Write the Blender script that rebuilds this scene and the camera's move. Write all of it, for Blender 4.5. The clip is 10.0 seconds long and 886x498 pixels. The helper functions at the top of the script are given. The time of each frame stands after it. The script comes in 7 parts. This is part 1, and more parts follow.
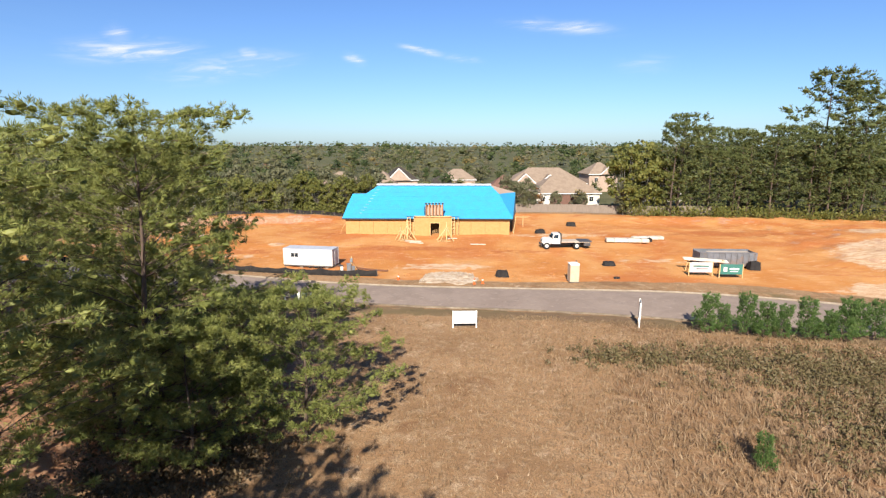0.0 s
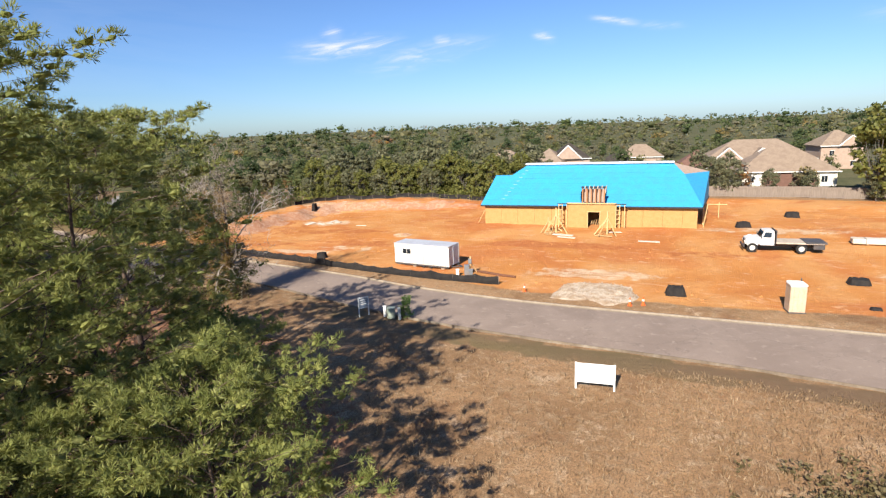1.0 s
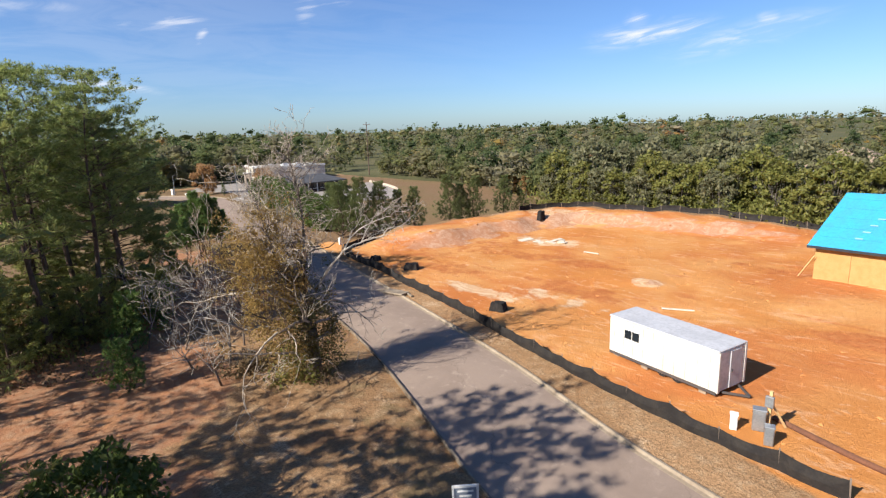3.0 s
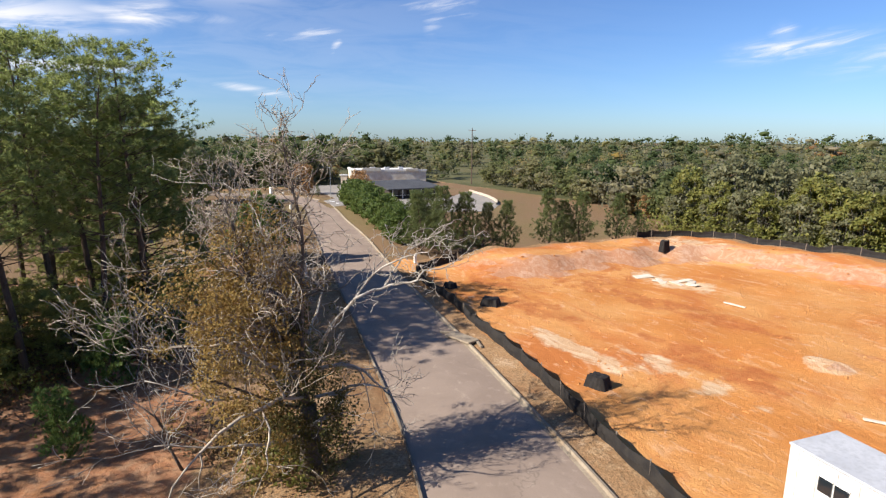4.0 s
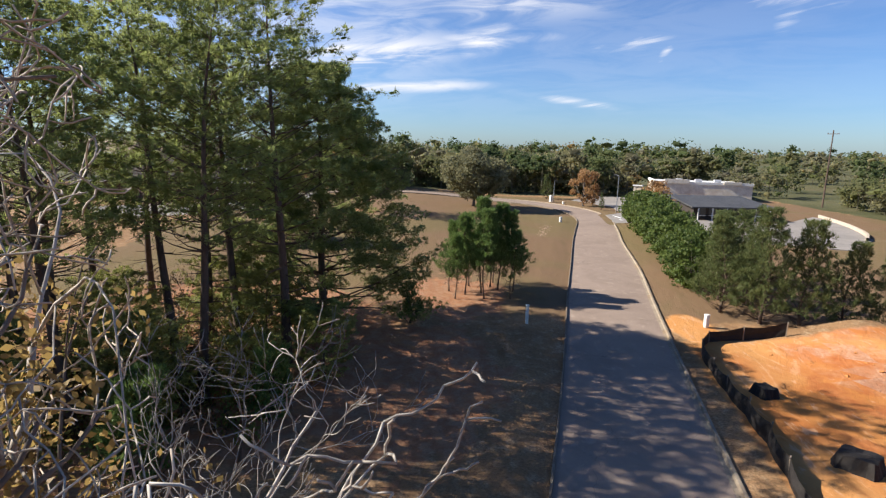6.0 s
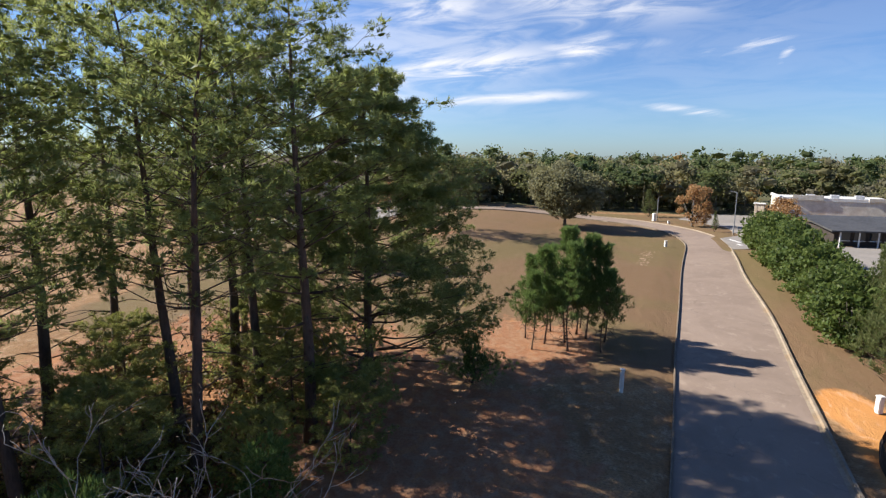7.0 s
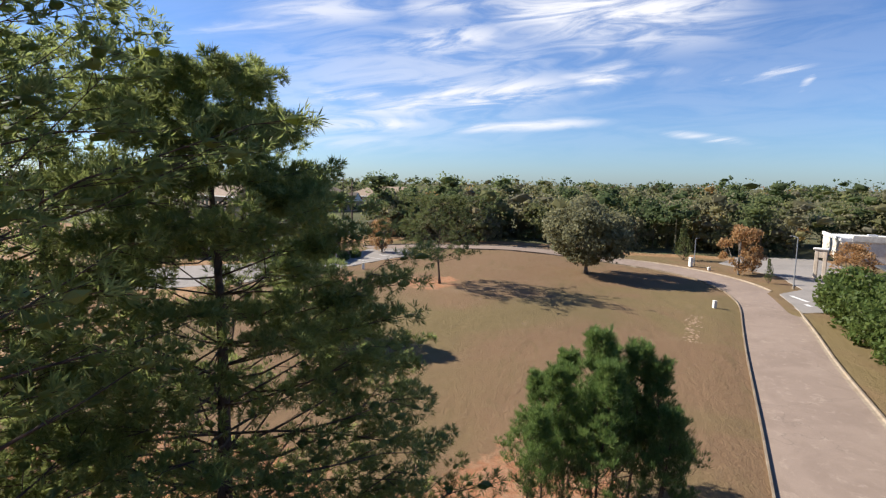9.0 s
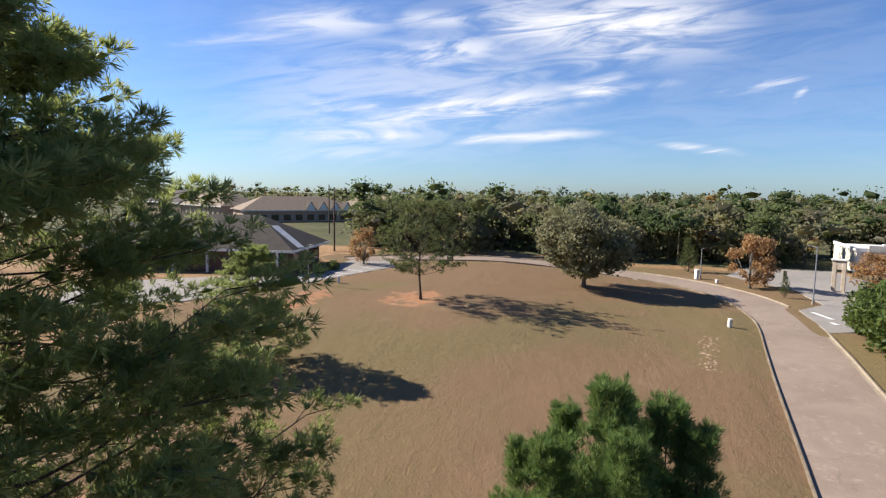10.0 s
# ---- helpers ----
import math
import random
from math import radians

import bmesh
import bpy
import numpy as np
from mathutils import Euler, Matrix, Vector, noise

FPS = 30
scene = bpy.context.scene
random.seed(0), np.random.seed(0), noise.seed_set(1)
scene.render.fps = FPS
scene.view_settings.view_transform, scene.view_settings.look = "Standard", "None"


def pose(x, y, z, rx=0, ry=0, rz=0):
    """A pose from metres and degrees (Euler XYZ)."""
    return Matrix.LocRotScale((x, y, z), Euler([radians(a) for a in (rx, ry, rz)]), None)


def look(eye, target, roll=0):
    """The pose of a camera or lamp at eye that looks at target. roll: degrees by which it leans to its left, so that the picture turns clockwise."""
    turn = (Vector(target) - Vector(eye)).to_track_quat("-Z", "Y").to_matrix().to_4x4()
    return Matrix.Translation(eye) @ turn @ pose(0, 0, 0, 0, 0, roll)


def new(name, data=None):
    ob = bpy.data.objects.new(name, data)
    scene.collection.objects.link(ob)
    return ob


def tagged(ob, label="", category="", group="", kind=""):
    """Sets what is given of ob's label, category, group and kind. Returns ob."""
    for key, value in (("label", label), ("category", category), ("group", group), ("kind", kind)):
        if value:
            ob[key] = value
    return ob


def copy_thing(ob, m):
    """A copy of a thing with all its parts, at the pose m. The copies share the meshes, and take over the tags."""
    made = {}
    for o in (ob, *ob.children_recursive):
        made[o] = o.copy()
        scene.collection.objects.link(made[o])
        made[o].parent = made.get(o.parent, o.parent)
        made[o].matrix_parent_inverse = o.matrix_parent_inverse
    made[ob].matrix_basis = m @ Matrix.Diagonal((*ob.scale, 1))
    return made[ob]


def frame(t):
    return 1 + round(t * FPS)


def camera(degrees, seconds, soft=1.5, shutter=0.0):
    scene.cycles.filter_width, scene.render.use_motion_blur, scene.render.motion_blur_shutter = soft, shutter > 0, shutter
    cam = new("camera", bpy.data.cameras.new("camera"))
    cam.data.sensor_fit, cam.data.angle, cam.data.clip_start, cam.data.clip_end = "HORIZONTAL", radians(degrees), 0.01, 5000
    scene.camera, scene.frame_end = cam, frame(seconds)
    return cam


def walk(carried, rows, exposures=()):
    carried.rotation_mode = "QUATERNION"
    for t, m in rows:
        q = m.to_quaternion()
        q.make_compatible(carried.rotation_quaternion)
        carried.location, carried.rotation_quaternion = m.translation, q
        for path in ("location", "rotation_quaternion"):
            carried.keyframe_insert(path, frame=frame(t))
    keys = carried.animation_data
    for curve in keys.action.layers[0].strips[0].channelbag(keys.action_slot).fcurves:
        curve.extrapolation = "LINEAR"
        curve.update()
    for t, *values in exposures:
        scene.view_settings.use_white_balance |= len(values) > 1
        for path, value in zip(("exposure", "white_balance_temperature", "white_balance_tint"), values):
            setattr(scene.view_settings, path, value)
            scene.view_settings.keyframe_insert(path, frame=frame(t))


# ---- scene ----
cam = camera(78.5, 10.0, soft=1.3)
METRES, EYE, TILT, LEAN, TURN = 100.0, 16.0, -11.0, 0.0, 0.0
ROWS = [
    (0.0, 0.0, 0.0, 0.0, 0.0, 0.0, 0.0),
    (0.5, 0.025, 0.0845, 0.0083, 9.71, -1.05, -0.64),
    (1.0, 0.0354, 0.1669, 0.0188, 19.19, -2.28, -1.29),
    (1.5, 0.0318, 0.242, 0.0287, 27.91, -3.38, -2.07),
    (2.0, 0.0144, 0.31, 0.0397, 35.51, -4.28, -3.11),
    (2.5, -0.0138, 0.3708, 0.0492, 42.11, -4.82, -4.59),
    (4.0, -0.1214, 0.504, 0.0644, 59.77, -5.8, -9.91),
    (4.5, -0.1612, 0.5357, 0.0654, 66.13, -6.31, -11.35),
    (5.0, -0.2015, 0.5625, 0.0654, 73.75, -7.43, -12.32),
    (5.5, -0.2386, 0.5814, 0.0654, 82.99, -9.23, -12.54),
    (6.0, -0.2716, 0.5932, 0.0672, 92.12, -11.07, -12.24),
    (7.5, -0.3706, 0.6, 0.0784, 103.88, -11.45, -11.32),
    (8.0, -0.4045, 0.5987, 0.0825, 104.36, -10.87, -11.39),
    (8.5, -0.4381, 0.5971, 0.0848, 104.39, -10.25, -11.49),
    (9.0, -0.471, 0.5962, 0.0845, 104.2, -9.63, -11.6),
    (9.5, -0.503, 0.5963, 0.0821, 103.98, -8.99, -11.6),
    (10.0, -0.5343, 0.597, 0.0783, 103.84, -8.43, -11.58),
]
walk(cam, [(t, pose(0, 0, EYE, TILT, LEAN, TURN) @ pose(METRES * x, METRES * y, METRES * z, 90 + pitch, roll, yaw)) for t, x, y, z, yaw, pitch, roll in ROWS],
     exposures=[(0.0, 1.0), (10.0, 1.0)])

# ---- world, sun ----
SUN_EL = radians(35)
SUN_TO = Vector((0.12 * math.cos(SUN_EL), 0.993 * math.cos(SUN_EL), -math.sin(SUN_EL)))
sun = new("sun", bpy.data.lights.new("sun", "SUN"))
sun.data.energy, sun.data.angle, sun.data.color = 5.2, radians(0.53), (1.0, 0.94, 0.84)
sun.matrix_world = look((0, 0, 0), SUN_TO)

world = bpy.data.worlds.new("sky")
scene.world = world
world.use_nodes = True
wt = world.node_tree
wt.nodes.clear()


def wnode(kind, **inputs):
    n = wt.nodes.new(kind)
    for k, v in inputs.items():
        n.inputs[k].default_value = v
    return n


# heading, height, half length, half height and slant in degrees, and weight
WEST_CIRRUS = ((-147.2, 14.3, 6.2, 0.53, -9, 0.5), (-154.0, 16.3, 6.6, 1.19, -5, 0.6), (-167.3, 8.7, 11.5, 1.4, -7, 0.9), (-159.8, 8.5, 7.4, 0.92, 1, 0.8),
               (-166.0, 14.0, 6.2, 1.24, -7, 0.75), (178.2, 16.3, 10.8, 2.4, 5, 1.0), (176.0, 14.5, 6.4, 1.6, -7, 0.7), (178.1, 10.4, 2.8, 0.99, -13, 0.85),
               (177.4, 10.7, 6.0, 0.4, -1, 0.65), (-173.9, 5.9, 7.7, 0.46, -3, 0.8), (-157.8, 5.9, 6.5, 0.7, -1, 0.8), (-155.8, 3.8, 6.8, 1.0, -3, 0.5),
               (-163.7, 10.3, 17.5, 6.3, -11, 0.36), (-165.4, 17.1, 4.4, 0.77, -2, 0.55), (-178.0, 12.0, 38.0, 12.0, 0, 0.10))
NORTH_WISPS = ((168.1, 4.5, 3.8, 0.32, 9, 0.8), (163.9, 10.0, 3.5, 0.5, -4, 0.65), (160.9, 9.1, 0.9, 0.3, -57, 0.6), (150.7, 12.9, 3.4, 0.87, 3, 0.6),
               (151.0, 11.7, 1.5, 0.66, -49, 0.5), (118.6, 8.0, 4.3, 0.64, -5, 0.8), (119.5, 8.9, 0.9, 0.68, -53, 0.8), (110.5, 7.1, 5.2, 0.74, -10, 0.45),
               (108.8, 8.3, 0.8, 0.37, 3, 0.6), (98.8, 8.2, 1.0, 0.33, 22, 0.8), (92.1, 9.1, 1.9, 0.22, 12, 0.7), (88.0, 8.3, 1.7, 0.23, 6, 0.4),
               (78.4, 11.1, 4.0, 0.38, 6, 0.7), (70.3, 7.3, 2.2, 0.53, 1, 0.3))


def build_sky():
    L = wt.links.new
    out = wnode("ShaderNodeOutputWorld")
    bg = wnode("ShaderNodeBackground", Strength=0.05)
    sky = wnode("ShaderNodeTexSky")
    sky.sky_type = "NISHITA"
    sky.sun_disc = False
    sky.sun_elevation = SUN_EL
    sky.sun_rotation = math.pi + 0.12
    sky.altitude, sky.air_density, sky.dust_density, sky.ozone_density = 300, 1.0, 0.5, 3.0
    co = wnode("ShaderNodeTexCoord")
    sep = wnode("ShaderNodeSeparateXYZ")
    L(co.outputs["Generated"], sep.inputs[0])

    def m(op, a, b=None, clamp=False):
        n = wnode("ShaderNodeMath")
        n.operation, n.use_clamp = op, clamp
        for i, v in enumerate((a, b)):
            if v is None:
                continue
            if isinstance(v, (int, float)):
                n.inputs[i].default_value = v
            else:
                L(v, n.inputs[i])
        return n.outputs[0]
    x, y, z = sep.outputs
    def along(vec):
        d = wnode("ShaderNodeVectorMath")
        d.operation = "DOT_PRODUCT"
        L(co.outputs["Generated"], d.inputs[0])
        d.inputs[1].default_value = vec
        return d.outputs["Value"]

    def fibres(ahead, slant, fine):
        """Streaky noise over the sky round one heading, drawn out along the wind."""
        v = Vector(ahead).normalized()
        side = v.cross(Vector((0, 0, 1))).normalized()
        r = Matrix.Rotation(radians(slant), 3, v)
        c = wnode("ShaderNodeCombineXYZ")
        L(m("MULTIPLY", along(r @ side), 5.0 * fine), c.inputs[0])
        L(m("MULTIPLY", along(r @ side.cross(v)), 26.0 * fine), c.inputs[1])
        n = wnode("ShaderNodeTexNoise", Scale=1.0, Detail=7.0, Roughness=0.6, Distortion=0.9)
        L(c.outputs[0], n.inputs["Vector"])
        return n.outputs[0]

    def cloud(az, el, half, high, slant, weight):
        """One wisp: heading and height in degrees, half its length and height, its slant."""
        a, e = radians(az), radians(el)
        cv = Vector((math.cos(a) * math.cos(e), math.sin(a) * math.cos(e), math.sin(e)))
        side = cv.cross(Vector((0, 0, 1))).normalized()
        r = Matrix.Rotation(radians(slant), 3, cv)
        u = m("DIVIDE", along(r @ side), math.sin(radians(half)))
        w = m("DIVIDE", along(r @ side.cross(cv)), math.sin(radians(high)) * 1.15)
        q = m("ADD", m("POWER", m("ABSOLUTE", u), 3.0), m("POWER", m("ABSOLUTE", w), 2.0))
        g = m("MULTIPLY", m("POWER", 2.718, m("MULTIPLY", q, -1.0)), weight)
        return m("MULTIPLY", g, m("GREATER_THAN", along(cv), 0.0))

    def sky_part(wisps, grain, lo, hi):
        total = None
        for w in wisps:
            one = cloud(*w)
            total = one if total is None else m("MAXIMUM", total, one)
        f = wnode("ShaderNodeMapRange")
        f.interpolation_type = "SMOOTHSTEP"
        for k, v in ((1, lo), (2, hi), (3, 0.0), (4, 1.0)):
            f.inputs[k].default_value = v
        L(grain, f.inputs[0])
        return m("MULTIPLY", total, m("ADD", m("MULTIPLY", f.outputs[0], 1.1), 0.16), True)
    # cirrus over the western sky, wisps to the north
    west = sky_part(WEST_CIRRUS, fibres((-0.97, -0.1, 0.2), -5, 1.2), 0.34, 0.62)
    north = sky_part(NORTH_WISPS, fibres((-0.2, 0.97, 0.15), -6, 2.6), 0.40, 0.72)
    cover = m("MAXIMUM", west, north)
    fade = wnode("ShaderNodeMapRange")
    for k, v in ((1, 0.02), (2, 0.09), (3, 0.0), (4, 0.95)):
        fade.inputs[k].default_value = v
    L(z, fade.inputs[0])
    mix = wnode("ShaderNodeMix")
    mix.data_type = "RGBA"
    L(m("MULTIPLY", cover, fade.outputs[0], True), mix.inputs["Factor"])
    clear = wnode("ShaderNodeMix")
    clear.data_type, clear.blend_type = "RGBA", "MULTIPLY"
    clear.inputs["Factor"].default_value = 1.0
    clear.inputs["B"].default_value = (0.84, 1.08, 1.48, 1)
    L(sky.outputs[0], clear.inputs["A"])
    L(clear.outputs["Result"], mix.inputs["A"])
    mix.inputs["B"].default_value = (10.5, 10.5, 11.0, 1)
    L(mix.outputs["Result"], bg.inputs["Color"])
    L(bg.outputs[0], out.inputs[0])


build_sky()

# ---- materials ----


def rgba(c):
    return (c[0], c[1], c[2], 1.0)


class Nodes:
    """A small wrapper to write node materials in short lines."""

    def __init__(self, name):
        self.mat = bpy.data.materials.new(name)
        self.mat.use_nodes = True
        self.t = self.mat.node_tree
        self.t.nodes.clear()
        self.out = self.add("ShaderNodeOutputMaterial")
        self.co = self.add("ShaderNodeTexCoord").outputs["Object"]

    def add(self, kind, **kw):
        n = self.t.nodes.new(kind)
        for k, v in kw.items():
            n.inputs[k].default_value = v
        return n

    def link(self, a, b):
        self.t.links.new(a, b)

    def noise(self, scale, detail=4.0, rough=0.55, distortion=0.0, stretch=None, world=False):
        n = self.add("ShaderNodeTexNoise", Scale=scale, Detail=detail, Roughness=rough, Distortion=distortion)
        v = self.add("ShaderNodeNewGeometry").outputs["Position"] if world else self.co
        if stretch:
            mp = self.add("ShaderNodeMapping", Scale=stretch)
            self.link(v, mp.inputs[0])
            v = mp.outputs[0]
        self.link(v, n.inputs["Vector"])
        return n.outputs[0]

    def ramp(self, v, lo, hi, a=0.0, b=1.0):
        n = self.add("ShaderNodeMapRange")
        n.interpolation_type = "SMOOTHSTEP"
        for k, x in ((1, lo), (2, hi), (3, a), (4, b)):
            n.inputs[k].default_value = x
        self.link(v, n.inputs[0])
        return n.outputs[0]

    def math(self, op, a, b):
        n = self.add("ShaderNodeMath")
        n.operation = op
        for i, v in enumerate((a, b)):
            if isinstance(v, (int, float)):
                n.inputs[i].default_value = v
            else:
                self.link(v, n.inputs[i])
        return n.outputs[0]

    def mix(self, f, a, b, blend="MIX"):
        n = self.add("ShaderNodeMix")
        n.data_type, n.blend_type = "RGBA", blend
        for key, v in (("Factor", f), ("A", a), ("B", b)):
            if isinstance(v, (int, float)):
                n.inputs[key].default_value = v
            elif isinstance(v, tuple):
                n.inputs[key].default_value = rgba(v)
            else:
                self.link(v, n.inputs[key])
        return n.outputs["Result"]

    def finish(self, colour, rough=0.85, metal=0.0, bump=None, strength=0.3, dist=0.02, spec=0.3):
        p = self.add("ShaderNodeBsdfPrincipled")
        p.inputs["Metallic"].default_value = metal
        p.inputs["Specular IOR Level"].default_value = spec
        for key, v in (("Base Color", colour), ("Roughness", rough)):
            if isinstance(v, tuple):
                p.inputs[key].default_value = rgba(v)
            elif isinstance(v, (int, float)):
                p.inputs[key].default_value = v
            else:
                self.link(v, p.inputs[key])
        if bump is not None:
            b = self.add("ShaderNodeBump", Strength=strength, Distance=dist)
            self.link(bump, b.inputs["Height"])
            self.link(b.outputs[0], p.inputs["Normal"])
        self.link(p.outputs[0], self.out.inputs[0])
        return self.mat


def plain(name, a, b, scale=3.0, rough=0.8, metal=0.0, bump=0.2, dist=0.01, spec=0.3, stretch=None, fine=6.0, dirt=None):
    """A surface of colour a worn towards b at two scales."""
    n = Nodes(name)
    big = n.noise(scale, 3.0, 0.6, 0.3, stretch)
    small = n.noise(scale * fine, 4.0, 0.6, 0.0, stretch)
    c = n.mix(n.ramp(big, 0.35, 0.68), a, b)
    c = n.mix(n.ramp(small, 0.4, 0.75, 0.0, 0.5), c, tuple(v * 0.72 for v in b))
    if dirt:
        c = n.mix(n.ramp(n.noise(scale * 0.35, 5.0, 0.65), 0.52, 0.72, 0.0, 0.7), c, dirt)
    r = n.ramp(small, 0.2, 0.8, max(0.05, rough - 0.1), min(1, rough + 0.1))
    return n.finish(c, r, metal, small, bump, dist, spec)


def foliage(name, dark, mid, light, vary=0.25, thin=0.5, patch=0.8):
    """Leaves or needles: colour varies by clump and by tree, some light passes through."""
    n = Nodes(name)
    v = n.noise(patch, 3.0, 0.6)
    isl = n.add("ShaderNodeNewGeometry").outputs["Random Per Island"]
    rnd = n.add("ShaderNodeObjectInfo").outputs["Random"]
    c = n.mix(n.ramp(v, 0.3, 0.62), dark, mid)
    c = n.mix(n.ramp(isl, 0.45, 1.0, 0.0, 0.75), c, light)
    c = n.mix(n.math("MULTIPLY", rnd, vary), c, tuple(0.6 * a + 0.4 * b for a, b in zip(light, mid)))
    p = n.add("ShaderNodeBsdfPrincipled", Roughness=0.55)
    p.inputs["Specular IOR Level"].default_value = 0.25
    n.link(c, p.inputs["Base Color"])
    tr = n.add("ShaderNodeBsdfTranslucent")
    n.link(n.mix(0.5, c, light), tr.inputs["Color"])
    ms = n.add("ShaderNodeMixShader", Fac=thin)
    n.link(p.outputs[0], ms.inputs[1])
    n.link(tr.outputs[0], ms.inputs[2])
    n.link(ms.outputs[0], n.out.inputs[0])
    return n.mat


def ground_material():
    n = Nodes("ground_soil_and_grass")
    at = n.add("ShaderNodeAttribute")
    at.attribute_name = "zone"
    sep = n.add("ShaderNodeSeparateColor")
    n.link(at.outputs["Color"], sep.inputs[0])
    dirt, lawn, red = sep.outputs
    woods = at.outputs["Alpha"]
    edge = n.noise(0.55, 5.0, 0.65)
    fine = n.noise(9.0, 5.0, 0.7)
    mid = n.noise(1.7, 5.0, 0.65, 0.4)
    big = n.noise(0.11, 4.0, 0.6, 0.5)
    blades = n.noise(14.0, 3.0, 0.7, 0.0, (1.0, 0.45, 1.0))

    def soft(m, w=0.30):
        return n.ramp(n.math("ADD", m, n.math("MULTIPLY", n.math("SUBTRACT", edge, 0.5), w * 2)), 0.42, 0.58)
    # dry field
    c = n.mix(n.ramp(big, 0.36, 0.62), (0.357, 0.210, 0.107), (0.259, 0.147, 0.072))
    c = n.mix(n.ramp(mid, 0.46, 0.72, 0.0, 0.75), c, (0.411, 0.295, 0.179))
    c = n.mix(n.ramp(n.noise(0.34, 6.0, 0.75, 0.15), 0.55, 0.68, 0.0, 0.85), c, (0.519, 0.367, 0.232))
    c = n.mix(n.ramp(n.noise(0.24, 4.0, 0.65, 0.8), 0.54, 0.68, 0.0, 0.7), c, (0.196, 0.094, 0.045))
    c = n.mix(n.ramp(fine, 0.42, 0.62, 0.0, 0.55), c, (0.179, 0.111, 0.058))
    c = n.mix(n.ramp(blades, 0.45, 0.7, 0.0, 0.65), c, (0.116, 0.072, 0.041))
    # mown lawn
    lw = n.mix(n.ramp(n.noise(0.045, 4.0, 0.6, 0.8), 0.42, 0.64), (0.176, 0.110, 0.063), (0.153, 0.113, 0.054))
    lw = n.mix(n.ramp(mid, 0.45, 0.75, 0.0, 0.35), lw, (0.194, 0.140, 0.077))
    lw = n.mix(n.ramp(n.noise(0.5, 4.0, 0.6, 1.2, (0.35, 1.5, 1.0)), 0.5, 0.72, 0.0, 0.4), lw, (0.120, 0.091, 0.043))
    lw = n.mix(n.ramp(n.noise(0.13, 5.0, 0.7, 0.6), 0.56, 0.70, 0.0, 0.5), lw, (0.211, 0.144, 0.088))
    lw = n.mix(n.ramp(blades, 0.5, 0.8, 0.0, 0.4), lw, (0.090, 0.067, 0.032))
    c = n.mix(soft(lawn), c, lw)
    # red clay and pine straw
    rd = n.mix(n.ramp(mid, 0.35, 0.68), (0.290, 0.132, 0.068), (0.325, 0.195, 0.118))
    rd = n.mix(n.ramp(n.noise(0.5, 5.0, 0.65, 1.0), 0.52, 0.66, 0.0, 0.7), rd, (0.400, 0.190, 0.085))
    rd = n.mix(n.ramp(fine, 0.45, 0.75, 0.0, 0.6), rd, (0.150, 0.076, 0.042))
    c = n.mix(soft(red, 0.5), c, rd)
    # graded orange soil with tracks
    track = n.noise(0.42, 4.0, 0.6, 2.2, (0.45, 1.0, 1.0))
    so = n.mix(n.ramp(big, 0.36, 0.60), (0.440, 0.175, 0.048), (0.496, 0.239, 0.083))
    so = n.mix(n.ramp(n.noise(0.055, 5.0, 0.6, 1.0), 0.45, 0.62, 0.0, 0.85), so, (0.400, 0.132, 0.039))
    so = n.mix(n.ramp(n.noise(0.9, 6.0, 0.7, 2.5, (0.35, 1.0, 1.0)), 0.57, 0.66, 0.0, 0.6), so, (0.576, 0.351, 0.209))
    so = n.mix(n.ramp(n.noise(0.16, 5.0, 0.65, 1.2, (0.6, 1.4, 1.0)), 0.55, 0.72, 0.0, 0.8), so, (0.376, 0.120, 0.041))
    so = n.mix(n.ramp(track, 0.56, 0.74, 0.0, 0.7), so, (0.576, 0.328, 0.174))
    so = n.mix(n.ramp(mid, 0.55, 0.8, 0.0, 0.3), so, (0.400, 0.155, 0.052))
    so = n.mix(n.ramp(fine, 0.55, 0.85, 0.0, 0.22), so, (0.320, 0.117, 0.041))
    so = n.mix(n.math("MULTIPLY", soft(red, 0.5), 0.75), so, n.mix(n.ramp(mid, 0.4, 0.65), (0.320, 0.097, 0.032), (0.400, 0.148, 0.052)))
    # pale washed sand with curved ruts
    at2 = n.add("ShaderNodeAttribute")
    at2.attribute_name = "sand"
    rut = n.noise(0.30, 5.0, 0.6, 3.5, (0.5, 1.3, 1.0))
    sd = n.mix(n.ramp(rut, 0.40, 0.62), (0.50, 0.335, 0.195), (0.60, 0.455, 0.31))
    sd = n.mix(n.ramp(n.noise(0.55, 5.0, 0.6, 4.0, (0.4, 1.2, 1.0)), 0.52, 0.60, 0.0, 0.75), sd, (0.40, 0.20, 0.09))
    sd = n.mix(n.ramp(fine, 0.5, 0.8, 0.0, 0.4), sd, (0.38, 0.24, 0.14))
    so = n.mix(n.math("MULTIPLY", soft(at2.outputs["Fac"], 0.45), 0.85), so, sd)
    # eroded pinkish subsoil where the ground is steep
    nz = n.add("ShaderNodeSeparateXYZ")
    n.link(n.add("ShaderNodeNewGeometry").outputs["True Normal"], nz.inputs[0])
    er = n.mix(n.ramp(n.noise(0.8, 5.0, 0.7, 1.0), 0.4, 0.65), (0.360, 0.180, 0.105), (0.455, 0.290, 0.200))
    er = n.mix(n.ramp(n.noise(2.2, 5.0, 0.7, 2.0), 0.5, 0.68, 0.0, 0.8), er, (0.308, 0.146, 0.077))
    so = n.mix(n.ramp(n.math("ADD", nz.outputs[2], n.math("MULTIPLY", n.math("SUBTRACT", edge, 0.5), 0.10)), 0.985, 0.935, 0.0, 0.85), so, er)
    c = n.mix(soft(dirt, 0.22), c, so)
